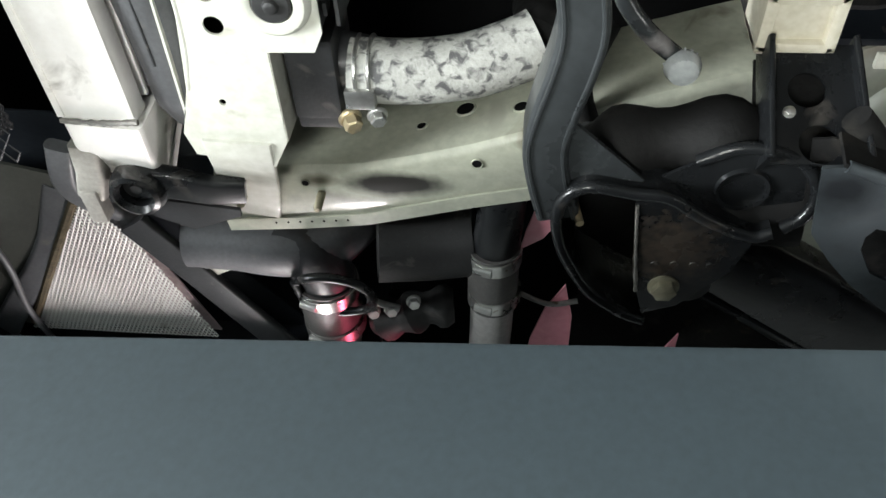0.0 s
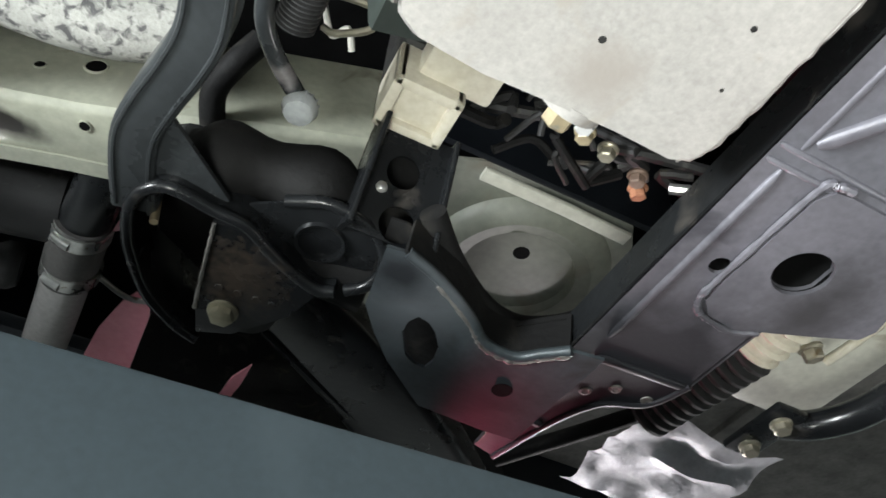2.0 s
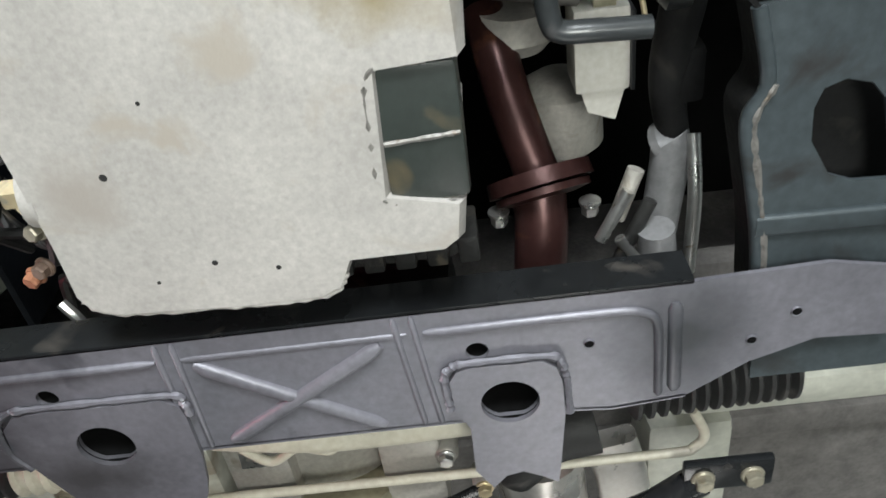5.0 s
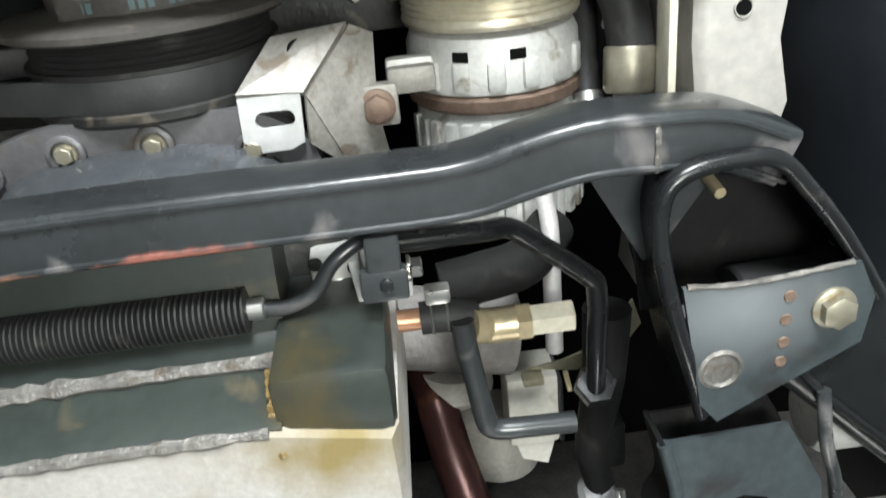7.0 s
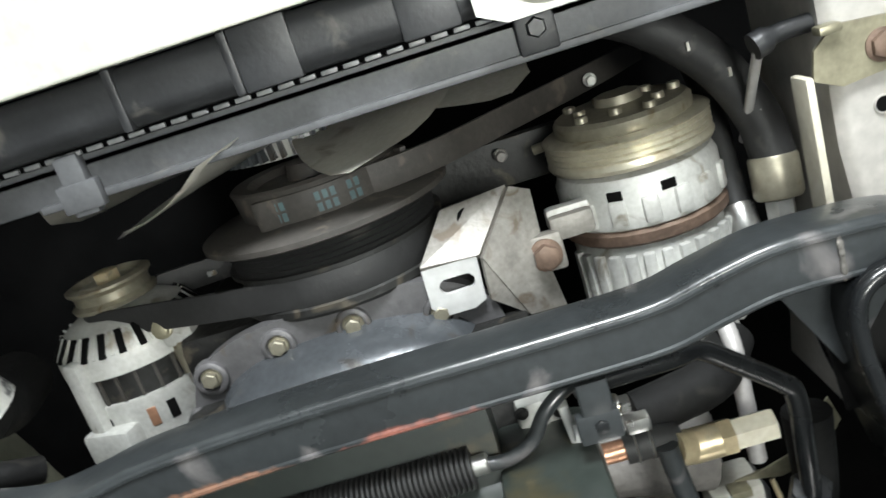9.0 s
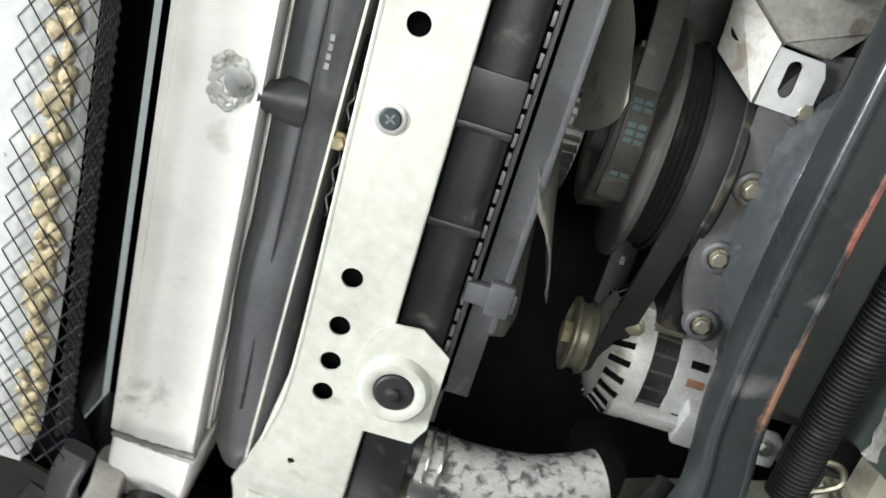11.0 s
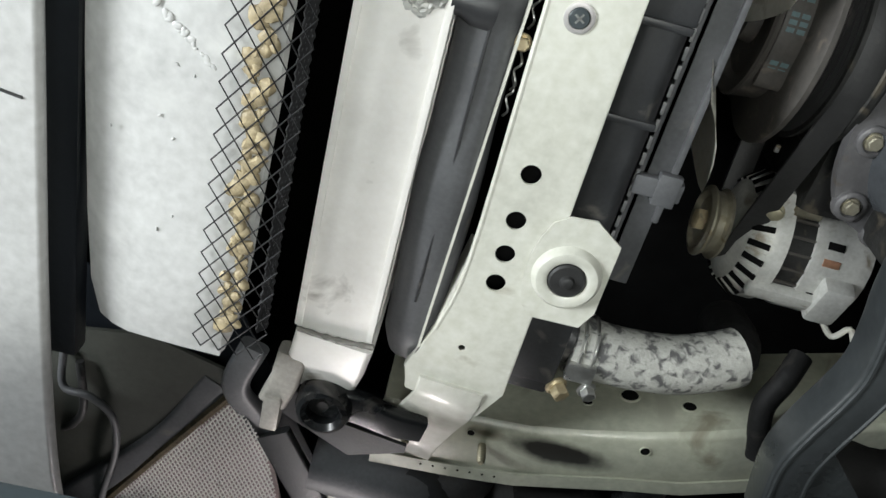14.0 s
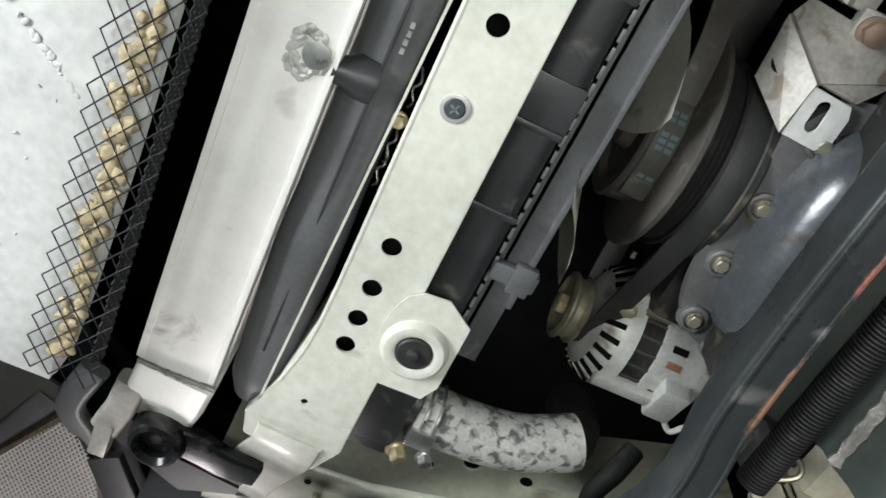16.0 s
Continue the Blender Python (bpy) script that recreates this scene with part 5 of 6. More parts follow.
    bmesh.ops.recalc_face_normals(bm, faces=bm.faces[:])
    bmesh.ops.solidify(bm, geom=bm.faces[:], thickness=thick)
    return part(name, bm, mat, parent)


BA, BB, BC, BD = (0.034, 0.133, 1.897), (0.037, 0.092, 1.897), (0.004, 0.061, 1.93), (0.008, 0.110, 1.93)
BE, BF, BG, BT = (0.012, 0.047, 1.935), (0.098, 0.044, 1.925), (0.092, 0.071, 1.912), (0.068, 0.094, 1.899)
facet("slant_face", [(BA, BB, BC, BD)], 0.004, BRACKETALU, bracket)
facet("side_face", [(BB, BC, BE, (0.055, 0.05, 1.915)), (BB, (0.055, 0.05, 1.915), BF, BG)], 0.004, BRACKETALU, bracket)
facet("gusset", [(BB, BG, BT, (0.05, 0.093, 1.897))], 0.003, BRACKETALU, bracket)
# slot's inner shade drawn as a near-black disc
part("slant_slot", lathe([(0.0085, 0.0), (0.0085, 0.0026), (0.002, 0.0026)], (0.015, 0.092, 1.919), seg=16, way=(-0.65, -0.2, -0.7)), SHADEBLACK, bracket)
slot = [(0.0495 + 0.0055 * math.cos(radians(a)), (0.112 if 90 < a < 270 else 0.112) + (0.007 if a < 180 else -0.007) + 0.0055 * math.sin(radians(a))) for a in range(0, 360, 24)]
tab = [(0.034, 0.094), (0.066, 0.096), (0.070, 0.105), (0.070, 0.125), (0.062, 0.134), (0.034, 0.133)]
part("tab", plate(tab, 0.004, [slot], m=flat(1.895)), BUMPER, bracket, "white painted slotted tab")
part("bolt_pad", box(0.040, 0.068, 0.034, 0.062, 1.912, 1.924, bevel=0.003), BRACKETALU, bracket)
part("arm", box(0.032, 0.050, 0.008, 0.04, 1.917, 1.928, bevel=0.004), BRACKETALU, bracket)
bolt((0.0540, 0.048, 1.912), (0, 0, -1), 0.0165, 0.010, RUSTBOLT, bracket, label="rusty hexagon bolt")

# ---- alternator ----
alt = thing("alternator", "cast aluminium alternator with vent slots and dark stator", "alternator", at=(0.05, 0.38, 1.99))
AC = (0.0, 0.382, 1.992)
part("stator", lathe([(0.05, 0.055), (0.0555, 0.054), (0.0555, 0.078), (0.05, 0.080)], AC, "x", 48), IRON, alt)
lam = bmesh.new()
for k in range(24):
    add_box(lam, 0.054, 0.079, -0.0012, 0.0012, 0.054, 0.0572, 0, Matrix.Translation(AC) @ Matrix.Rotation(radians(15 * k), 4, "X"))
tagged(part("lamination_stack", lam, BELT, alt), kind="stuff")
part("drive_case", lathe([(0.02, 0.016), (0.036, 0.018), (0.050, 0.026), (0.0585, 0.036), (0.060, 0.044), (0.060, 0.055), (0.05, 0.056)], AC, "x", 48), CASTALU, alt)
part("rear_case", lathe([(0.05, 0.077), (0.059, 0.078), (0.059, 0.118), (0.054, 0.134), (0.03, 0.138)], AC, "x", 48), CASTALU, alt)
for k in range(24):
    turn = Matrix.Translation(AC) @ Matrix.Rotation(radians(15 * k), 4, "X")
    # vent slots, and half the rear ones, are near-black blocks for shade
    part("vent_slot", box(-0.010, 0.010, -0.0027, 0.0027, -0.0012, 0.0012, bevel=0.0004, m=turn @ Matrix.Translation((0.031, 0, 0.0545)) @ Matrix.Rotation(radians(-40), 4, "Y")), SHADEBLACK, alt)
    part("vent_fin", box(0.003, 0.022, -0.0013, 0.0013, 0.0, 0.003, bevel=0.0006, m=Matrix.Translation(AC) @ Matrix.Rotation(radians(15 * k + 7.5), 4, "X") @ Matrix.Translation((0.022, 0, 0.045)) @ Matrix.Rotation(radians(-36), 4, "Y")), CASTALU, alt)
for k, a in enumerate((150, 165, 200, 215, 250, 265)):
    part("rear_slot", box(0.088, 0.103, -0.0035, 0.0035, 0.057, 0.0598, bevel=0.0006, m=Matrix.Translation(AC) @ Matrix.Rotation(radians(a), 4, "X")), COPPER if k % 2 else SHADEBLACK, alt)
part("through_lug", box(0.036, 0.110, -0.008, 0.008, 0.055, 0.068, bevel=0.005, m=Matrix.Translation(AC) @ Matrix.Rotation(radians(205), 4, "X")), CASTALU, alt)
part("foot", box(0.094, 0.122, -0.022, 0.022, 0.052, 0.072, bevel=0.005, m=Matrix.Translation(AC) @ Matrix.Rotation(radians(198), 4, "X")), CASTALU, alt)
part("pivot_lug", tube([(0.03, 0.332, 1.962), (0.075, 0.328, 1.958)], 0.012, 16, 1), YELLOWZINC, alt)
part("pivot_arm", box(0.030, 0.052, 0.318, 0.352, 1.948, 1.975, bevel=0.005), CASTALU, alt)
bolt((0.034, 0.338, 1.948), (-0.3, 0, -1), 0.012, 0.007, YELLOWISH, alt)
apul = part("pulley", lathe([(0.02, 0.014), (0.033, 0.012), (0.034, 0.009), (0.030, 0.006), (0.030, 0.0), (0.034, -0.004), (0.034, -0.006), (0.028, -0.008), (0.024, -0.004), (0.012, -0.004)], AC, "x", 40), YELLOWZINC, alt)
part("nut", lathe([(0.0105, -0.002), (0.0105, -0.012), (0.008, -0.013)], AC, "x", 6), BRASS, apul)


# ---- round the right rail: charge pipes, arm bush, mount ----
def charge_pipe(x, y0, z, r, label, pts, alu, tailmat):
    t = thing("charge_pipe", label, "pipe", "charge pipes", at=(x, y0, z))
    part("pipe", tube(pts, r, 24, 6), alu, t)
    part("coupler", tube([(x, y0, z), (x - 0.002, y0 + 0.085, z)], r * 1.13, 28, 1), SILICONE, t)
    for k in (0.012, 0.072):
        c = part("hose_clamp", lathe([(r * 1.13, -0.0085), (r * 1.19, -0.008), (r * 1.19, 0.008), (r * 1.13, 0.0085)], (x, y0 + k, z), "y", 32), CHROME, t)
        h = Vector((x - r * 0.8, y0 + k, z - r * 0.95))
        part("screw", tube([h, h + Vector((0.018, 0, -0.006))], 0.005, 10, 1), CHROME, c)
    part("tail", tube([(x - 0.002, y0 + 0.08, z), (x - 0.004, y0 + 0.14, z), (x - 0.01, y0 + 0.24, z + 0.01)], r, 24, 4), tailmat, t)
    return t


charge_pipe(-0.168, 0.752, 1.89, 0.0290, "black pipe with grey coupler and steel clamps", [(-0.215, 0.695, 1.90), (-0.182, 0.712, 1.893), (-0.168, 0.735, 1.89), (-0.168, 0.77, 1.89)], BLACKPLASTIC, PIPEALU)
charge_pipe(0.012, 0.690, 1.89, 0.0235, "black gloss pipe with dark coupler and aluminium tail", [(0.022, 0.59, 1.91), (0.018, 0.65, 1.895), (0.012, 0.70, 1.89)], BLACKPAINT, PIPEALU)
elbow = thing("charge_elbow", "black plastic intake elbow behind the rail", "duct", at=(-0.2, 0.66, 1.88))
part("elbow_body", tube([(-0.295, 0.655, 1.885), (-0.25, 0.655, 1.885), (-0.20, 0.662, 1.885), (-0.16, 0.67, 1.90), (-0.13, 0.665, 1.94)], 0.033, 24, 6), GREYPLASTIC, elbow)
part("rim", tube([(-0.188, 0.692, 1.862), (-0.172, 0.665, 1.842), (-0.145, 0.655, 1.838), (-0.116, 0.668, 1.842), (-0.104, 0.70, 1.85), (-0.115, 0.728, 1.858), (-0.15, 0.735, 1.858), (-0.18, 0.72, 1.86), (-0.188, 0.692, 1.862)], 0.005, 10, 5), BLACKPAINT, elbow)
part("boot", tube([(-0.10, 0.66, 1.885), (-0.05, 0.665, 1.895), (0.0, 0.66, 1.90)], 0.036, 20, 5), RUBBER, elbow)
shift(elbow, -0.008, 0.045, 0.008)
linkage = thing("throttle_joint", "greasy black linkage joint between the pipes", "linkage", at=(-0.06, 0.78, 1.87))
part("knuckle", tube([(-0.105, 0.80, 1.868), (-0.08, 0.785, 1.862), (-0.05, 0.772, 1.866), (-0.02, 0.77, 1.87)], 0.022, 14, 4, scale=lambda t: 0.8 + 0.35 * math.sin(9 * t) ** 2), RUBBER, linkage)
for x, y in ((-0.085, 0.755), (-0.06, 0.74), (-0.105, 0.76)):
    part("nut", hexhead((x, y, 1.85), (0.3, -0.2, -1), 0.011, 0.009), CHROME, linkage)
part("spindle", tube([(-0.11, 0.745, 1.852), (-0.075, 0.752, 1.848)], 0.004, 8, 1), CHROME, linkage)
shift(linkage, -0.012, 0.02, 0.02)


def outline_mesh(poly, z, pitch, r):
    """Fine crossed wires cut to a convex outline."""
    bm = bmesh.new()
    for way in (Vector((0.5, 0.866)), Vector((-0.5, 0.866))):
        nrm = Vector((-way.y, way.x))
        ds = [nrm.dot(Vector(q)) for q in poly]
        k = math.ceil(min(ds) / pitch)
        while k * pitch < max(ds):
            hits = []
            for a, b in zip(poly, poly[1:] + poly[:1]):
                da, db = nrm.dot(Vector(a)) - k * pitch, nrm.dot(Vector(b)) - k * pitch
                if da * db < 0:
                    hits.append(Vector(a).lerp(Vector(b), da / (da - db)))
            if len(hits) == 2:
                sweep([Vector((*hits[0], z)), Vector((*hits[1], z))], circle(0, 0, r, 4), (0.1, 0.03, 1), bm=bm)
            k += 1
    return bm


undertray = thing("side_duct_panel", "dark liner panel with a mesh covered brake duct", "liner", at=(-0.35, 0.75, 1.87))
part("liner_sheet", plate([(-0.66, 0.54), (-0.40, 0.55), (-0.36, 0.62), (-0.30, 0.72), (-0.20, 0.86), (-0.2, 1.0), (-0.66, 1.0)], 0.003, m=flat(1.905)), LINER, undertray)
part("liner_edge", sweep(smooth_path([(-0.405, 0.61, 1.875), (-0.45, 0.70, 1.872), (-0.53, 0.80, 1.868), (-0.58, 0.87, 1.865)], 5), rounded(0.03, 0.02, 0.006)), GREYPLASTIC, undertray)
part("black_strip", sweep([Vector((-0.345, 0.655, 1.868)), Vector((-0.30, 0.725, 1.868)), Vector((-0.22, 0.86, 1.868))], rounded(0.035, 0.01, 0.003)), BLACKPLASTIC, undertray)
part("pale_tab", plate([(-0.318, 0.688), (-0.272, 0.70), (-0.243, 0.712), (-0.292, 0.738)], 0.006, m=flat(1.868)), PALECREAM, undertray)
DUCT = [(-0.386, 0.624), (-0.350, 0.670), (-0.300, 0.835), (-0.525, 0.835)]
part("duct_mesh", outline_mesh(DUCT, 1.864, 0.0042, 0.00095), ALU, undertray, "fine silver wire mesh")
part("mesh_back", plate([(x, y) for x, y in DUCT], 0.002, m=flat(1.874)), material("pale_rose_backing", (0.52, 0.42, 0.42), 0.5, 0, 0.45, 14, 160, 0.1), undertray)
part("mesh_frame", tube([(-0.388, 0.618, 1.866), (-0.45, 0.715, 1.864), (-0.515, 0.82, 1.862)], 0.005, 8, 5), FRAYED, undertray, "frayed brown panel edge")
part("corner_flap", plate([(-0.385, 0.596), (-0.394, 0.625), (-0.455, 0.72), (-0.523, 0.83), (-0.66, 0.83), (-0.60, 0.60), (-0.47, 0.575)], 0.004, m=flat(1.866)), FLAP, undertray, "dull olive corner flap")
part("grey_arch", sweep(smooth_path([(-0.372, 0.548, 1.857), (-0.385, 0.60, 1.86), (-0.368, 0.64, 1.872), (-0.345, 0.68, 1.88)], 5), rounded(0.026, 0.014, 0.006)), GREYPLASTIC, undertray)
tagged(part("hanging_cable", tube([(-0.545, 0.61, 1.86), (-0.54, 0.645, 1.85), (-0.512, 0.645, 1.845), (-0.490, 0.665, 1.845), (-0.487, 0.71, 1.846), (-0.50, 0.78, 1.85), (-0.505, 0.85, 1.86)], 0.0035, 10, 6), GREYPLASTIC), "bent grey cable hanging behind the bumper", "cable")
tagged(part("hanging_cable", tube([(-0.53, 0.62, 1.86), (-0.523, 0.67, 1.855), (-0.535, 0.70, 1.86), (-0.55, 0.72, 1.87)], 0.004, 10, 6), RUBBER), "thin black cable hanging behind the bumper", "cable")
part("fender_panel", box(-0.66, -0.12, 0.86, 0.875, 1.80, 2.2, bevel=0.004), LINER, undertray)
hub = thing("wheel_hub_side", "dark wheel and brake behind the lower arm", "wheel", at=(0.3, 0.9, 1.75))
part("tyre", lathe([(0.19, -0.08), (0.27, -0.085), (0.285, -0.06), (0.285, 0.06), (0.27, 0.085), (0.19, 0.08)], (0.33, 1.02, 1.87), "y", 56), RUBBER, hub)
part("backing_plate", lathe([(0.12, 0.0), (0.13, -0.01), (0.05, -0.02), (0.03, -0.04)], (0.33, 0.90, 1.87), "y", 36), IRON, hub)
# added dark panel that hides the lit room beyond the wheel
part("backdrop_panel", box(-0.40, 0.95, 1.22, 1.24, 1.55, 2.2, bevel=0.004), LINER, shell)
# three thin pink plates and a bright strip behind the charge pipe
pk = thing("pink_fin_panel", "pink panel behind the charge pipe", "panel", at=(0.07, 0.72, 1.88))
part("fin", plate([(0.046, 0.90), (0.052, 0.845), (0.066, 0.79), (0.086, 0.748), (0.096, 0.80), (0.096, 0.90)], 0.003, m=flat(1.89)), PINK, pk)
part("fin", plate([(0.038, 0.695), (0.042, 0.672), (0.052, 0.635), (0.070, 0.660), (0.060, 0.678)], 0.003, m=flat(1.89)), PINK, pk)
part("fin", plate([(0.196, 0.90), (0.200, 0.855), (0.213, 0.822), (0.213, 0.86), (0.208, 0.90)], 0.003, m=flat(1.89)), PINK, pk)
part("edge_strip", tube([(0.04, 0.762, 1.888), (0.07, 0.775, 1.886), (0.10, 0.77, 1.888)], 0.003, 8, 4), CHROME, pk)


def engine_mount():
    m = thing("engine_mount", "cream cast engine mount block on a black upright", "engine mount", at=(0.216, 0.4, 1.84))
    x0, x1, y0, y1 = 0.190, 0.243, 0.375, 0.421
    cup = part("cup", box(x0 + 0.008, x1 - 0.008, y0 + 0.008, y1 - 0.008, 1.832, 1.872, bevel=0.003), PIPEIVORY, m)
    for a in ((x0, x0 + 0.009, y0, y1), (x1 - 0.009, x1, y0, y1), (x0, x1, y0, y0 + 0.009), (x0, x1, y1 - 0.009, y1)):
        part("rim", box(*a, 1.826, 1.872, bevel=0.003), PIPEIVORY, cup)
    part("arm", box(0.205, 0.262, 0.335, 0.38, 1.84, 1.87, bevel=0.005), PIPEIVORY, m)
    part("riser", box(0.19, 0.25, 0.37, 0.42, 1.87, 1.95, bevel=0.005), IRON, m)


engine_mount()

bushing = thing("arm_rear_housing", "black rubber and steel arm housing above the pocket", "bush housing", at=(0.17, 0.49, 1.8))
part("housing", tube([(0.095, 0.50, 1.80), (0.13, 0.485, 1.798), (0.18, 0.478, 1.797), (0.215, 0.49, 1.80)], 0.027, 20, 5, scale=lambda t: 0.85 + 0.3 * math.sin(7 * t) ** 2), OILSHADE, bushing)
part("lower_ring", lathe([(0.028, 0), (0.032, -0.006), (0.026, -0.01), (0.02, -0.004)], (0.205, 0.52, 1.795), "z", 28), OILSHADE, bushing)
part("socket", tube([(0.19, 0.535, 1.79), (0.245, 0.53, 1.785)], 0.03, 20, 1), OILSHADE, bushing)
part("loop", tube([(0.255, 0.44, 1.775), (0.285, 0.47, 1.77), (0.325, 0.497, 1.765), (0.36, 0.502, 1.763), (0.39, 0.48, 1.762), (0.405, 0.45, 1.765)], 0.010, 12, 6), OILSHADE, bushing)
shift(bushing, -0.006, -0.008, 0.0)
drop = thing("drop_link", "black drop link with clear ribbed knob", "link", at=(0.14, 0.42, 1.81))
part("rod", tube([(0.100, 0.365, 1.822), (0.108, 0.392, 1.817), (0.125, 0.413, 1.813), (0.146, 0.428, 1.806)], 0.0065, 12, 6), BEAMPAINT, drop)
kn = part("knob", lathe([(0.006, 0.008), (0.011, 0.004), (0.0125, -0.002), (0.010, -0.008), (0.004, -0.011)], (0.149, 0.432, 1.803), "z", 24), CLEARCAP, drop, "clear ribbed knob")
part("lug", box(0.092, 0.13, 0.345, 0.368, 1.815, 1.828, bevel=0.003), CASTALU, drop)
bolt((0.118, 0.352, 1.815), (0, 0, -1), 0.009, 0.007, CHROME, drop)
part("loop_wire", tube([(0.14, 0.352, 1.815), (0.165, 0.346, 1.808), (0.168, 0.355, 1.80), (0.15, 0.37, 1.803), (0.142, 0.374, 1.81)], 0.0025, 8, 5), YELLOWZINC, drop)
for k in range(16):
    a = 2 * math.pi * k / 16
    part("rib", tube([(0.149 + 0.0118 * math.cos(a), 0.432 + 0.0118 * math.sin(a), 1.806), (0.149 + 0.009 * math.cos(a), 0.432 + 0.009 * math.sin(a), 1.7945)], 0.0009, 5, 1), CLEARCAP, kn)
shift(drop, -0.009, -0.017, 0)
tagged(part("coolant_hose", tube([(0.10, 0.45, 1.91), (0.088, 0.468, 1.892), (0.081, 0.50, 1.888), (0.097, 0.55, 1.885)], 0.0105, 14, 5), OILSHADE), "thick black bent hose behind the beam", "hose")
tagged(part("panel_strap", sweep([Vector((0.315, 0.487, 1.92)), Vector((0.40, 0.487, 1.92)), Vector((0.47, 0.49, 1.92))], rounded(0.014, 0.006, 0.002)), PALECREAM), "pale strap on the inner wheel panel", "strap")
# shade on the tower is put into its paint colour
tower = thing("spring_tower", "olive-grey spring tower with drain hole, its paint darkened for shade", "spring tower", at=(0.39, 0.54, 1.9))
part("seat", lathe([(0.10, 0.05), (0.098, 0.012), (0.09, 0.0), (0.075, -0.006), (0.06, 0.0), (0.055, 0.02)], (0.415, 0.600, 1.938), "z", 48), TOWERSHADE, tower)
part("apron", plate([(0.285, 0.508), (0.33, 0.49), (0.48, 0.488), (0.515, 0.54), (0.53, 0.76), (0.285, 0.76)], 0.004, m=flat(1.948)), TOWERSHADE, tower)
dimple((0.399, 0.563, 1.9305), (0, 0, -1), 0.0085, tower)
rnd = random.Random(30)
hn = thing("engine_harness", "tangle of dark oily wires and plugs beside the sump", "wiring", at=(0.36, 0.39, 1.88))
for k in range(30):
    x, y, z = rnd.uniform(0.28, 0.43), rnd.uniform(0.335, 0.44), rnd.uniform(1.84, 1.93)
    part("wire", tube([(x, y, z), (x + rnd.uniform(-0.03, 0.03), y + rnd.uniform(-0.02, 0.02), z + rnd.uniform(-0.02, 0.02)), (x + rnd.uniform(-0.05, 0.05), y + rnd.uniform(-0.03, 0.03), z + rnd.uniform(-0.02, 0.03))], rnd.uniform(0.002, 0.006), 8, 4), rnd.choice((IRON, OILSHADE, RUBBER)), hn)
for x, y, z, mt in ((0.35, 0.36, 1.83, YELLOWZINC), (0.385, 0.372, 1.835, RUSTBOLT), (0.325, 0.352, 1.825, BRASS), (0.395, 0.385, 1.84, RUST), (0.305, 0.325, 1.79, BUMPER)):
    part("plug", hexhead((x, y, z), (rnd.uniform(-0.4, 0.4), 0.3, -1), 0.011, 0.010), mt, hn)
part("lever", tube([(0.385, 0.345, 1.79), (0.405, 0.335, 1.785), (0.43, 0.355, 1.79)], 0.004, 8, 4), CHROME, hn)
part("splash_wall", box(0.26, 0.52, 0.474, 0.480, 1.93, 2.3, bevel=0), LINER, shell)

# ---- behind the rear crossmember ----
gb = thing("gearbox", "cast gearbox underside with flange bolts", "gearbox", at=(0.68, 0.22, 1.83))
part("bell_rib", box(0.55, 0.685, 0.238, 0.292, 1.80, 1.9, bevel=0.008), GEARBOX, gb)
part("bell_rib", box(0.55, 0.675, 0.112, 0.165, 1.80, 1.9, bevel=0.008), GEARBOX, gb)
part("case", tube([(0.56, 0.22, 1.90), (0.70, 0.22, 1.90), (0.95, 0.22, 1.91)], 0.085, 28, 3), GEARBOX, gb)
part("bell", lathe([(0.13, 0.0), (0.135, 0.02), (0.12, 0.05), (0.10, 0.1)], (0.50, 0.22, 1.93), "x", 40), IRON, gb)
part("output_ring", lathe([(0.06, 0), (0.062, 0.012), (0.05, 0.02), (0.05, 0.035), (0.055, 0.04)], (0.64, 0.205, 1.845), "x", 36), YELLOWISH, gb)
for x, y in ((0.600, 0.109), (0.669, 0.158), (0.668, 0.300), (0.683, 0.255), (0.646, 0.081)):
    part("bolt_boss", lathe([(0.0105, 0.02), (0.0105, 0.0), (0.009, -0.002)], (x, y, 1.802), "z", 18), GEARBOX, gb)
    part("bolt", hexhead((x, y, 1.800), (0, 0, -1), 0.0115, 0.008), CHROME if x < 0.61 else BRASS, gb)
part("lever", sweep(smooth_path([(0.646, 0.081, 1.80), (0.660, 0.12, 1.795), (0.669, 0.158, 1.798)], 5), rounded(0.012, 0.006, 0.002)), BLACKPAINT, gb)
part("slot_tab", plate([(0.562, 0.254), (0.562, 0.274), (0.583, 0.276), (0.583, 0.256)], 0.003, [circle(0.572, 0.265, 0.004, 10, 0.006)], m=flat(1.795)), CHROME, gb)
part("filter", tube([(0.70, 0.19, 1.80), (0.78, 0.19, 1.80)], 0.045, 24, 1), PALECREAM, gb)
part("sump_rib", box(0.70, 0.9, 0.12, 0.32, 1.812, 1.85, bevel=0.01), GEARBOX, gb)
tagged(part("ivory_pipe", tube([(0.515, 0.275, 1.775), (0.522, 0.23, 1.773), (0.527, 0.18, 1.772), (0.525, 0.09, 1.772), (0.525, 0.02, 1.776)], 0.012, 18, 4), PIPEIVORY), "ivory coated pipe along the crossmember's rear edge", "pipe")
tagged(part("clear_hose", tube([(0.545, 0.265, 1.785), (0.565, 0.245, 1.785), (0.555, 0.222, 1.788), (0.565, 0.198, 1.79), (0.550, 0.19, 1.792)], 0.004, 10, 6), PIPEIVORY), "small looped ivory hose", "hose")
tagged(part("brake_rod", tube([(0.608, 0.43, 1.79), (0.610, 0.376, 1.79), (0.612, 0.083, 1.79), (0.613, -0.07, 1.79), (0.608, -0.093, 1.79), (0.592, -0.100, 1.79), (0.565, -0.09, 1.792)], 0.0042, 12, 5), PIPEIVORY), "long ivory rod behind the crossmember", "rod")
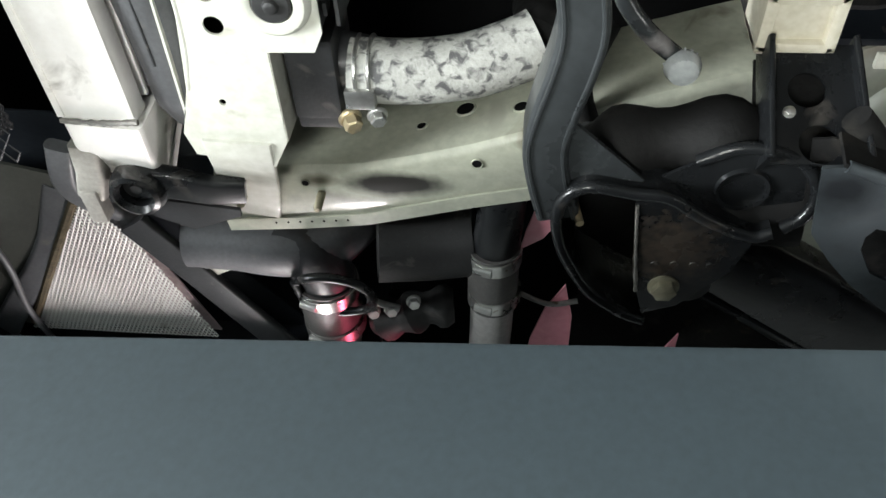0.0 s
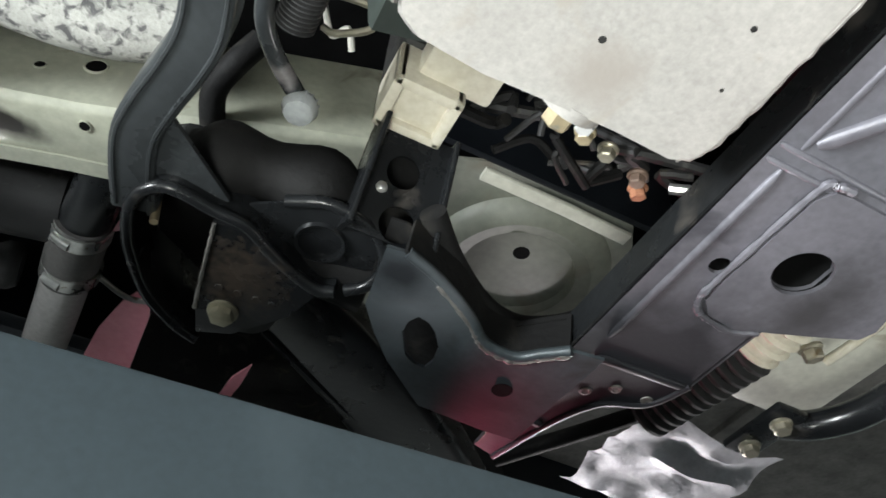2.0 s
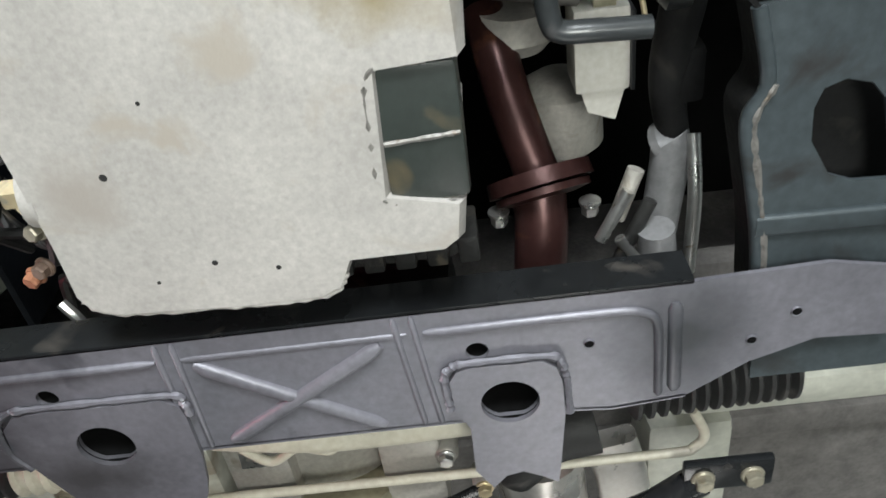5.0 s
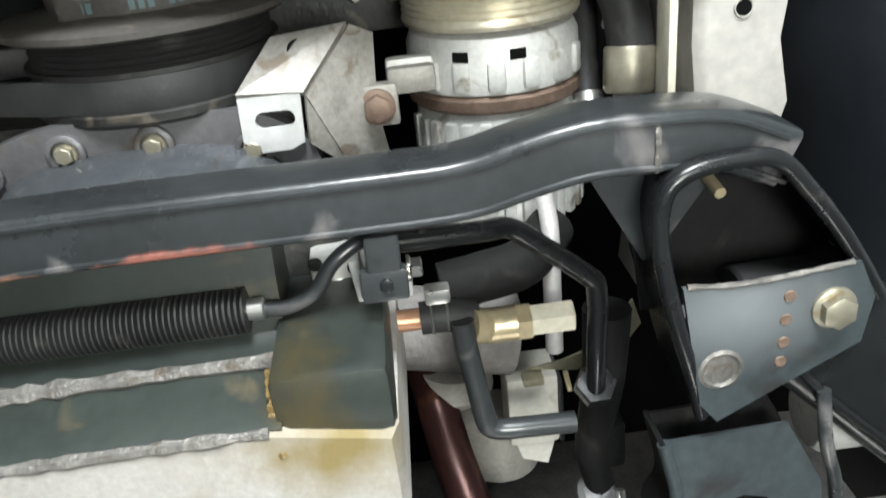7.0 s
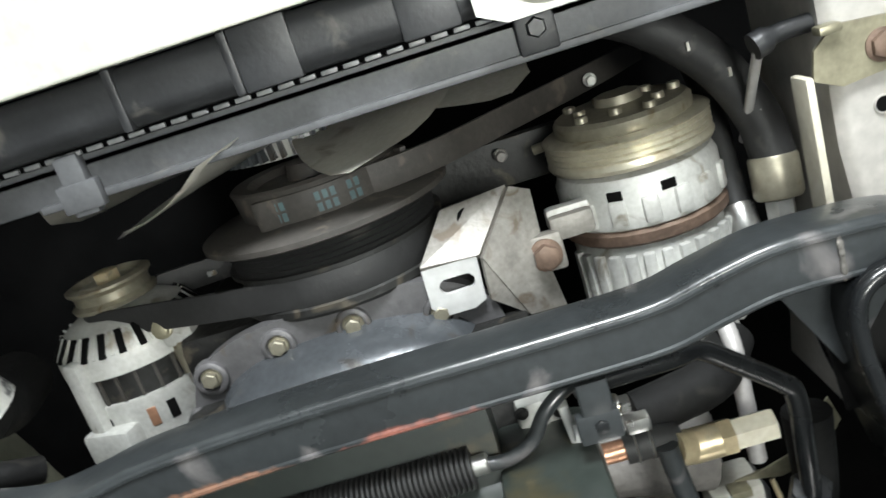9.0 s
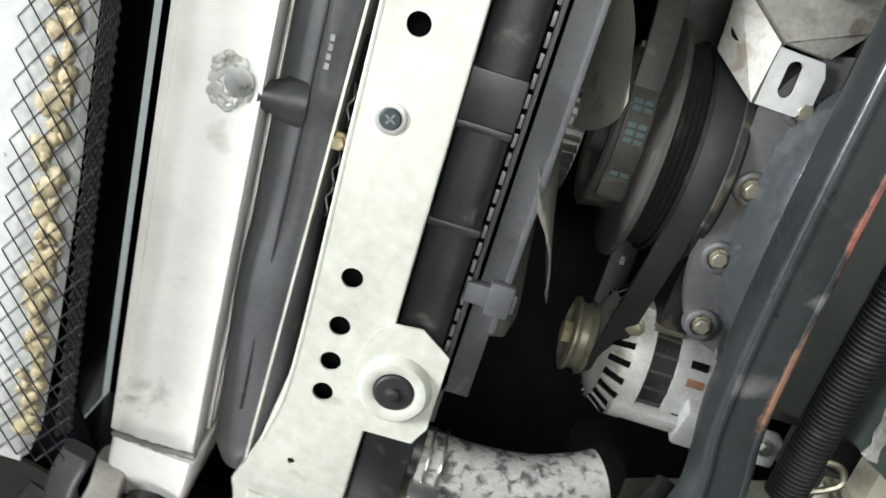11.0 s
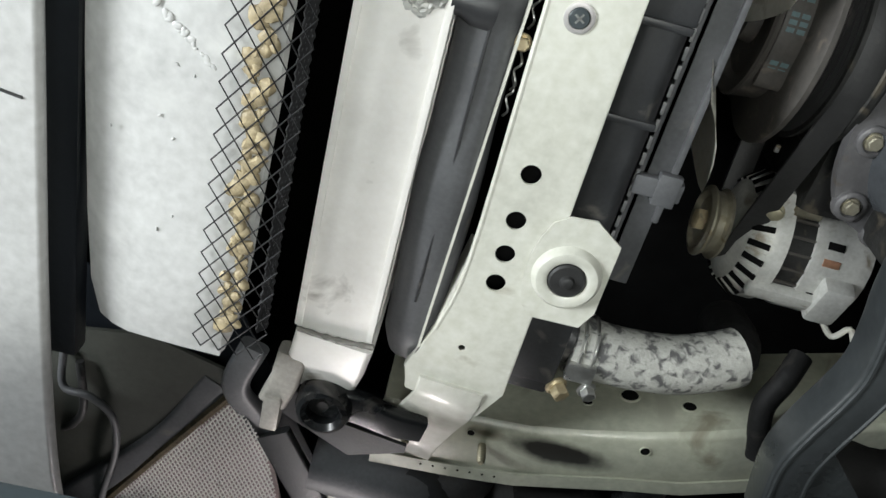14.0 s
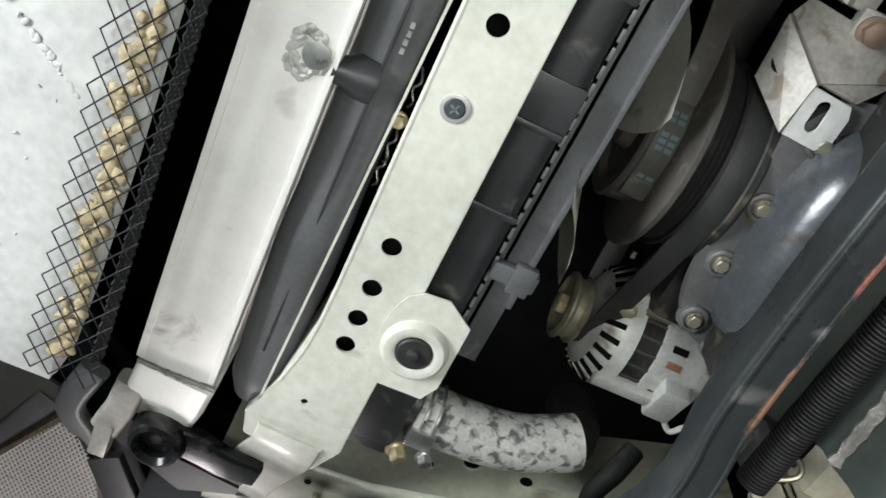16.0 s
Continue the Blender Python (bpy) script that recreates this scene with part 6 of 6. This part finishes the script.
bar = thing("anti_roll_bar", "thick glossy black anti-roll bar with bolted ends", "anti-roll bar", at=(0.68, 0.2, 1.76))
part("bar", tube([(0.605, 0.492, 1.764), (0.630, 0.474, 1.762), (0.646, 0.44, 1.760), (0.650, 0.39, 1.760), (0.652, 0.30, 1.760), (0.656, 0.17, 1.760), (0.663, 0.06, 1.760), (0.660, 0.0, 1.760), (0.640, -0.05, 1.760), (0.612, -0.09, 1.762)], 0.0130, 20, 6), BLACKPAINT, bar)
for x, y, w in ((0.604, -0.11, -1), (0.598, 0.500, 1)):
    e = part("end_plate", box(x - 0.016, x + 0.016, y - 0.035, y + 0.035, 1.756, 1.764, bevel=0.003), BLACKPAINT, bar)
    for d in (-0.018, 0.02):
        part("bolt", hexhead((x, y + d, 1.756), (0, 0, -1), 0.013, 0.009), YELLOWZINC, e)
cat = thing("catalyst_pipe", "polished exhaust pipe and catalyst shell", "exhaust", at=(0.78, 0.03, 1.84))
part("shell", tube([(0.66, 0.03, 1.85), (0.70, 0.03, 1.85), (0.74, 0.028, 1.85), (0.79, 0.028, 1.85)], 0.042, 32, 4), CATSTEEL, cat)
part("ring", lathe([(0.0425, -0.003), (0.045, 0.0), (0.0425, 0.003)], (0.755, 0.028, 1.85), "x", 36), CHROME, cat)
part("outlet", tube([(0.785, 0.028, 1.85), (0.85, 0.03, 1.855), (0.98, 0.03, 1.86)], 0.055, 32, 4), CATSTEEL, cat)
part("heat_sheet", sweep(smooth_path([(0.66, -0.035, 1.85), (0.74, -0.05, 1.855), (0.90, -0.06, 1.86)], 4), rounded(0.05, 0.02, 0.008)), CATSTEEL, cat)
down = thing("exhaust_downpipe", "heat-browned exhaust downpipe with bolted flange", "exhaust", at=(0.45, 0.0, 1.92))
part("upper_pipe", tube([(0.285, 0.038, 1.95), (0.31, 0.032, 1.918), (0.335, 0.026, 1.893), (0.381, 0.012, 1.863)], 0.0165, 24, 6), EXHAUST, down)
FW = (0.78, -0.16, -0.58)
fl2 = part("flange", lathe([(0.02, -0.006), (0.038, -0.006), (0.039, 0.005), (0.02, 0.006)], (0.381, 0.012, 1.863), way=FW, seg=36), EXHAUST, down)
part("flange_plate", lathe([(0.02, 0.006), (0.035, 0.007), (0.035, 0.012), (0.024, 0.014)], (0.381, 0.012, 1.863), way=FW, seg=36), EXHAUST, down)
part("lower_pipe", tube([(0.381, 0.013, 1.863), (0.41, 0.014, 1.848), (0.45, 0.018, 1.835), (0.54, 0.02, 1.83), (0.68, 0.01, 1.845)], 0.0195, 28, 5), EXHAUST, down)
for y in (0.044, -0.022):
    part("nut", hexhead((0.395, y, 1.85), (1, 0, 0), 0.011, 0.012), CHROME, fl2)
part("silver_can", lathe([(0.02, 0.0), (0.035, 0.01), (0.036, 0.06), (0.02, 0.075)], (0.36, -0.02, 1.985), "x", 28), GEARBOX, down)
rods = thing("clutch_linkage", "bright steel rods and joints beside the downpipe", "linkage", at=(0.47, -0.06, 1.9))
for a, b, r, mt in (((0.44, -0.055, 1.89), (0.475, -0.035, 1.885), 0.0045, CHROME), ((0.45, -0.07, 1.89), (0.50, -0.045, 1.885), 0.005, IRON), ((0.475, -0.048, 1.885), (0.51, -0.07, 1.88), 0.004, CHROME), ((0.43, -0.062, 1.90), (0.465, -0.048, 1.895), 0.006, GEARBOX)):
    part("rod", tube([a, b], r, 10, 1), mt, rods)
part("foil_tube", tube([(0.43, -0.085, 1.93), (0.43, -0.092, 1.925), (0.50, -0.085, 1.925)], 0.014, 16, 4), CRIMP, rods)
part("foil_tube", tube([(0.47, -0.073, 1.885), (0.52, -0.078, 1.888)], 0.013, 14, 3), CRIMP, rods)
part("cable", tube([(0.42, -0.105, 1.92), (0.46, -0.103, 1.90), (0.52, -0.1, 1.895)], 0.005, 10, 4), CHROME, rods)
shift(rods, -0.07, 0.012, -0.07)


def bellows(name, label, a, b, r, n, parent=None, squash=0.78):
    """A ribbed rubber boot."""
    a, b = Vector(a), Vector(b)
    L = (b - a).length
    prof = []
    for k in range(n):
        prof += [(r * squash, L * k / n), (r, L * (k + 0.35) / n), (r, L * (k + 0.65) / n)]
    prof.append((r * squash, L))
    return tagged(part(name, lathe(prof, a, way=b - a, seg=28), RUBBER), label, "rubber boot", "steering boots")


bellows("steering_boot", "ribbed black rubber steering boot", (0.546, 0.445, 1.79), (0.528, 0.565, 1.79), 0.024, 12)
bellows("steering_boot", "ribbed black rubber steering boot", (0.520, -0.035, 1.785), (0.520, -0.16, 1.79), 0.027, 13)
for f, dy in (((lambda y: y), -0.02), (mirror, 0.025)):
    tagged(part("tie_rod", tube([(0.525, f(-0.14) + dy, 1.79), (0.49, f(-0.19) + dy, 1.785), (0.44, f(-0.26) + dy, 1.778)], 0.008, 12, 4), OILSHADE), "black steel tie rod out of the rubber boot", "tie rod")
rack = thing("steering_rack_end", "cream steering rack end housing with ribs", "steering rack", at=(0.51, 0.42, 1.78))
part("housing", tube([(0.525, 0.33, 1.775), (0.518, 0.38, 1.775), (0.515, 0.435, 1.775)], 0.021, 20, 3), PIPEIVORY, rack)
for y in (0.40, 0.412, 0.424, 0.436):
    part("ring", lathe([(0.021, -0.003), (0.0245, 0), (0.021, 0.003)], (0.516, y, 1.775), "y", 24), PIPEIVORY, rack)
part("yellow_plug", hexhead((0.545, 0.41, 1.765), (0.3, 0.1, -1), 0.014, 0.012), YELLOWZINC, rack)
part("tube", tube([(0.60, 0.05, 1.79), (0.56, 0.02, 1.785), (0.55, -0.02, 1.785)], 0.024, 18, 4), RUBBER, rack)
shift(rack, 0.028, 0.005, 0.015)
foil = thing("foil_wrap", "crumpled foil heat wrap behind the steering boot", "heat wrap", at=(0.60, 0.6, 1.84))
bm = bmesh.new()
rnd = random.Random(77)
grid = [[bm.verts.new((0.52 + 0.012 * i, 0.55 + 0.012 * j, 1.835 + 0.016 * noise.noise(Vector((i * 0.22, j * 0.5, 1.3))) + rnd.uniform(-0.0009, 0.0009))) for j in range(14)] for i in range(16)]
for i in range(15):
    for j in range(13):
        bm.faces.new((grid[i][j], grid[i + 1][j], grid[i + 1][j + 1], grid[i][j + 1]))
bmesh.ops.solidify(bm, geom=bm.faces[:], thickness=0.002)
part("foil", bm, FOIL, foil)
shift(foil, 0.045, 0.06, 0.0)
part("strap", tube([(0.66, 0.69, 1.84), (0.66, 0.70, 1.95), (0.66, 0.70, 2.04)], 0.004, 8, 3), CHROME, foil)
under = thing("floor_panel_ribs", "pale painted floor panel ribs beside the gearbox", "floor panel", at=(0.7, 0.4, 1.9))
for a in ((0.60, 0.95, 0.345, 0.47, 1.88, 1.93), (0.68, 0.95, -0.16, -0.075, 1.87, 1.95), (0.62, 0.72, 0.40, 0.56, 1.84, 1.9), (0.74, 0.95, 0.34, 0.40, 1.85, 1.93), (0.62, 0.66, -0.32, -0.10, 1.86, 1.93)):
    part("rib_box", box(*a, bevel=0.015), PALECREAM, under)

# ---- left side: lines, fittings, hoses ----
cooler = thing("ribbed_cooler_tube", "black ribbed power steering cooler tube with bent pipe", "cooler tube", at=(0.11, 0.2, 1.775))
prof = []
for k in range(70):
    prof += [(0.0085, 0.0031 * k), (0.0125, 0.0031 * k + 0.0008), (0.0125, 0.0031 * k + 0.0018), (0.0085, 0.0031 * k + 0.0026)]
part("finned_sleeve", lathe(prof, (0.116, 0.128, 1.778), "y", 22), RUBBER, cooler)
part("sleeve", lathe([(0.006, 0), (0.0062, 0.008), (0.005, 0.009)], (0.116, 0.128, 1.778), seg=16, way=(0, -1, 0)), CHROME, cooler)
part("pipe", tube([(0.116, 0.125, 1.778), (0.117, 0.108, 1.777), (0.110, 0.092, 1.777), (0.096, 0.081, 1.778), (0.088, 0.068, 1.782), (0.084, 0.05, 1.79)], 0.0043, 12, 7), BEAMPAINT, cooler)
clip = thing("line_clip_bracket", "grey clip and zinc bracket bolted behind the beam", "bracket", at=(0.1, 0.055, 1.765))
part("strap", sweep([Vector((0.073, 0.053, 1.757)), Vector((0.085, 0.053, 1.756)), Vector((0.108, 0.054, 1.763))], rounded(0.0175, 0.004, 0.0015)), BEAMPAINT, clip)
part("pad", box(0.092, 0.110, 0.042, 0.066, 1.756, 1.764, bevel=0.002), BEAMPAINT, clip)
part("pad_bolt", hexhead((0.100, 0.053, 1.757), (0, 0, -1), 0.007, 0.003), BLACKPAINT, clip)
part("zinc_leg", sweep([Vector((0.095, 0.070, 1.79)), Vector((0.125, 0.068, 1.795)), Vector((0.150, 0.060, 1.81))], rounded(0.006, 0.02, 0.002)), BUMPER, clip)
part("zinc_foot", box(0.108, 0.121, 0.040, 0.068, 1.778, 1.79, bevel=0.002), BUMPER, clip)
part("side_bolt", hexhead((0.102, 0.042, 1.775), (0, -1, 0), 0.010, 0.008), CHROME, clip)
fit = thing("hose_union", "copper and brass unions on a black hose", "pipe fitting", at=(0.17, 0.0, 1.83))
part("copper_stub", tube([(0.168, 0.062, 1.835), (0.170, 0.05, 1.835), (0.170, 0.03, 1.835)], 0.007, 16, 3), COPPER, fit)
part("nut", hexhead((0.168, 0.066, 1.835), (0, -1, 0), 0.017, 0.010), BRASS, fit)
part("hose", tube([(0.170, 0.038, 1.835), (0.170, 0.022, 1.835), (0.175, 0.004, 1.838)], 0.0105, 18, 4), RUBBER, fit)
for y in (0.031, 0.021):
    part("clip_ring", lathe([(0.0106, -0.0008), (0.0116, 0), (0.0106, 0.0008)], (0.170, y, 1.835), "y", 24), CHROME, fit)
part("clip_ear", box(0.148, 0.158, 0.018, 0.034, 1.828, 1.84, bevel=0.002), CHROME, fit)
part("tee", tube([(0.177, 0.008, 1.83), (0.181, -0.002, 1.834)], 0.0115, 16, 2), BRASS, fit)
part("union_nut", lathe([(0.0115, 0), (0.0115, 0.020), (0.0085, 0.022)], (0.182, -0.002, 1.835), seg=20, way=(0, -1, 0)), BRASS, fit)
part("hex_a", lathe([(0.0125, 0), (0.0125, 0.009)], (0.182, -0.022, 1.835), seg=6, way=(0, -1, 0)), BRASS, fit)
part("hex_b", lathe([(0.0108, 0), (0.0108, 0.028), (0.009, 0.029)], (0.182, -0.030, 1.835), seg=6, way=(0, -1, 0)), PIPEIVORY, fit)
part("thick_hose", tube([(0.163, 0.022, 1.858), (0.160, -0.005, 1.86), (0.157, -0.035, 1.868), (0.150, -0.06, 1.90)], 0.0165, 18, 5), OILSHADE, fit)
line1 = tagged(part("return_hose", tube([(0.168, 0.013, 1.822), (0.185, 0.012, 1.82), (0.215, 0.008, 1.82), (0.244, 0.004, 1.82), (0.252, -0.002, 1.82), (0.254, -0.02, 1.82), (0.257, -0.055, 1.822)], 0.0072, 14, 6), BEAMPAINT), "dark grey bent return hose", "hose")
line2 = tagged(part("pressure_pipe", tube([(0.098, 0.06, 1.80), (0.104, 0.0, 1.812), (0.108, -0.019, 1.82), (0.124, -0.039, 1.822), (0.146, -0.064, 1.822), (0.158, -0.071, 1.822), (0.20, -0.0705, 1.822), (0.236, -0.071, 1.828)], 0.0065, 14, 6), BLACKPAINT), "black bent steel pressure pipe", "pipe")
tagged(part("pipe_socket", lathe([(0.0135, -0.003), (0.0145, 0.008), (0.012, 0.014)], (0.235, -0.072, 1.83), seg=6, way=(0.7, 0, 0.6)), BLACKPAINT), "black hexagon socket for the pressure pipe", "fitting")
tagged(part("grey_pipe", tube([(0.128, -0.056, 1.90), (0.14, -0.054, 1.875), (0.19, -0.053, 1.87), (0.231, -0.053, 1.87)], 0.0062, 12, 5), PIPEALU), "short grey metal pipe with open end", "pipe")
tagged(part("slant_rod", tube([(0.172, -0.037, 1.87), (0.142, -0.047, 1.872)], 0.006, 10, 1), PIPEALU), "short slanted grey rod", "rod")
ol = thing("olive_heat_bracket", "olive zinc bracket plate with tabs", "bracket", at=(0.24, -0.08, 1.88))
part("leaf", plate([(0.252, -0.036), (0.258, -0.07), (0.25, -0.10), (0.225, -0.118), (0.205, -0.112), (0.222, -0.095), (0.24, -0.085), (0.248, -0.06)], 0.002, m=flat(1.88)), YELLOWISH, ol)
part("tab", box(0.256, 0.262, -0.045, -0.03, 1.872, 1.886, bevel=0.001), YELLOWISH, ol)
part("pin", tube([(0.258, -0.062, 1.88), (0.272, -0.064, 1.875)], 0.002, 8, 1), BRASS, ol)
st = thing("starter_support", "scuffed grey casting above the fittings", "casting", at=(0.25, 0.0, 1.93))
part("casting", tube([(0.225, 0.09, 1.93), (0.232, 0.03, 1.92), (0.245, -0.03, 1.92)], 0.032, 16, 4), INSULATION, st)
part("round_boss", lathe([(0.028, -0.02), (0.03, 0.0), (0.02, 0.012)], (0.30, 0.015, 1.94), "x", 26), GEARBOX, st)
wb = thing("white_relay_box", "small white plastic box by the steering shaft", "box", at=(0.3, -0.04, 1.9))
part("body", box(0.272, 0.335, -0.060, -0.020, 1.895, 1.935, bevel=0.004), FANWHITE, wb)
part("wedge", plate([(0.325, -0.022), (0.33, -0.058), (0.36, -0.05), (0.352, -0.03)], 0.02, m=flat(1.90)), FANWHITE, wb)
part("edge", box(0.275, 0.334, -0.0625, -0.0595, 1.892, 1.93, bevel=0.001), BLACKPLASTIC, wb)
shaft = thing("steering_shaft", "black cast steering column joint", "steering shaft", at=(0.26, -0.08, 1.88))
part("joint", tube([(0.19, -0.085, 1.85), (0.25, -0.082, 1.85), (0.31, -0.075, 1.855), (0.37, -0.085, 1.86)], 0.015, 14, 5, scale=lambda t: 1.1 - 0.4 * t), OILSHADE, shaft)
part("yoke", box(0.285, 0.325, -0.098, -0.07, 1.845, 1.875, bevel=0.006), OILSHADE, shaft)
plug = thing("front_wall_casting", "grimy casting with bolts at the sump's front corner", "casting", at=(0.14, 0.07, 1.83))
part("web", box(0.108, 0.158, 0.066, 0.098, 1.815, 1.86, bevel=0.006), CASTALU, plug)
part("bolt", hexhead((0.132, 0.083, 1.815), (0, 0, -1), 0.0125, 0.007), CHROME, plug)
for x, y in ((0.113, 0.094), (0.15, 0.072), (0.118, 0.072)):
    part("pin", hexhead((x, y, 1.815), (0, 0, -1), 0.006, 0.003), IRON, plug)

# ---- left front: refrigerant hose, rail fittings ----
ac = thing("refrigerant_hose", "thick black refrigerant hose with zinc crimp", "hose", at=(0.03, -0.13, 1.94))
part("hose", tube([(-0.10, 0.0, 1.99), (-0.088, -0.035, 1.965), (-0.069, -0.066, 1.95), (-0.033, -0.101, 1.947), (0.008, -0.122, 1.944), (0.042, -0.127, 1.937)], 0.016, 20, 7), RUBBER, ac)
part("crimp", lathe([(0.0165, 0), (0.0175, 0.002), (0.0175, 0.028), (0.0155, 0.031)], (0.040, -0.1255, 1.936), seg=28, way=(1, 0.08, -0.2)), YELLOWZINC, ac)
part("nut", lathe([(0.0105, 0), (0.0105, 0.014), (0.008, 0.016)], (0.071, -0.122, 1.928), seg=6, way=(1, 0.08, -0.2)), CHROME, ac)
part("second_hose", tube([(-0.05, -0.105, 2.03), (0.0, -0.108, 2.0), (0.06, -0.1, 1.96), (0.085, -0.098, 1.945)], 0.0105, 16, 5), RUBBER, ac)
part("ferrule", lathe([(0.0108, 0), (0.0115, 0.002), (0.0115, 0.02), (0.0108, 0.022)], (0.074, -0.099, 1.95), seg=20, way=(1, 0.02, -0.6)), CHROME, ac)
for k, t in enumerate(((-0.055, -0.082), (-0.03, -0.106), (-0.012, -0.116), (0.004, -0.1205), (0.018, -0.124))):
    part("printed_bar", box(t[0], t[0] + 0.006, t[1] - 0.001, t[1] + 0.001, 1.9285, 1.931, bevel=0), FANWHITE, ac)
ob = thing("rail_line_bracket", "olive zinc bracket bolted under the frame rail", "bracket", at=(-0.02, -0.16, 1.87))
part("plate", plate([(-0.018, -0.133), (-0.036, -0.136), (-0.048, -0.150), (-0.044, -0.192), (-0.014, -0.192), (-0.010, -0.15)], 0.003, m=flat(1.867)), YELLOWISH, ob)
part("blade", box(-0.022, 0.072, -0.1315, -0.126, 1.862, 1.885, bevel=0.002), PIPEIVORY, ob)
part("bolt", hexhead((-0.028, -0.176, 1.867), (0, 0, -1), 0.0145, 0.006), RUSTBOLT, ob, "dull brown bolt head")
part("lip", box(-0.050, -0.044, -0.152, -0.138, 1.860, 1.872, bevel=0.002), YELLOWISH, ob)
tagged(part("rail_peg", tube([(-0.05, -0.146, 1.888), (-0.05, -0.125, 1.887), (-0.046, -0.108, 1.886)], 0.006, 12, 4, scale=lambda t: 1 + 0.5 * (t > 0.7)), BLACKPLASTIC), "black plastic peg in the frame rail's side", "peg")
tagged(part("thin_pipe", tube([(-0.042, -0.112, 1.89), (0.0, -0.114, 1.93), (0.03, -0.116, 1.96)], 0.0035, 10, 3), PIPEALU), "thin grey pipe beside the frame rail", "pipe")
wl = thing("wheel_arch_liner", "glossy dark wheel arch liner outside the rail", "liner", at=(0.0, -0.35, 2.0))
part("liner", tube([(-0.3, -0.36, 1.98), (-0.1, -0.34, 1.95), (0.05, -0.33, 1.94), (0.2, -0.36, 1.95)], 0.11, 24, 6), LINER, wl)
part("flare", tube([(0.0, -0.24, 1.905), (0.03, -0.29, 1.885), (0.05, -0.36, 1.87)], 0.02, 14, 5), LINER, wl)
part("arch_pipe", tube([(-0.12, -0.23, 1.90), (-0.09, -0.235, 1.895), (-0.055, -0.255, 1.895)], 0.009, 12, 4), CHROME, wl)
tagged(part("far_bolt", hexhead((-0.03, -0.035, 2.06), (0, 0, -1), 0.008, 0.009), CASTALU), "small steel bolt behind the fan", "bolt")
pipe_s = thing("idler_bracket", "dark bracket with small pipe behind the compressor", "bracket", at=(0.0, 0.05, 2.05))
part("arm", box(-0.01, 0.03, -0.02, 0.13, 2.03, 2.045, bevel=0.004), IRON, pipe_s)
part("pipe", tube([(0.0, 0.03, 2.0), (-0.004, 0.0, 1.99)], 0.004, 10, 1), YELLOWZINC, pipe_s)
part("bolt", hexhead((0.0, 0.055, 2.02), (0, 0, -1), 0.008, 0.010), WELD, pipe_s)
lleft = thing("arm_end", "rusty control arm end and bush outside the pocket", "control arm end", at=(0.2, -0.25, 1.77))
part("rust_end", box(0.165, 0.215, -0.235, -0.195, 1.755, 1.79, bevel=0.008), RUSTBOLT, lleft)
part("bush", lathe([(0.02, -0.02), (0.024, -0.015), (0.024, 0.015), (0.02, 0.02)], (0.25, -0.215, 1.79), "y", 24), CASTALU, lleft)
part("brake_line", tube([(0.195, -0.178, 1.745), (0.23, -0.182, 1.742), (0.26, -0.192, 1.745), (0.29, -0.20, 1.752)], 0.004, 10, 5), BEAMPAINT, lleft)
part("white_paint_dab", lathe([(0.005, 0), (0.0045, -0.003), (0.002, -0.004)], (0.349, -0.182, 1.738), "z", 14), BUMPER, lleft)
tagged(part("alternator_wire", tube([(0.135, 0.44, 1.985), (0.15, 0.455, 1.97), (0.16, 0.44, 1.965), (0.17, 0.455, 1.96)], 0.003, 8, 6), FANWHITE), "short pale wire below the alternator", "wire")
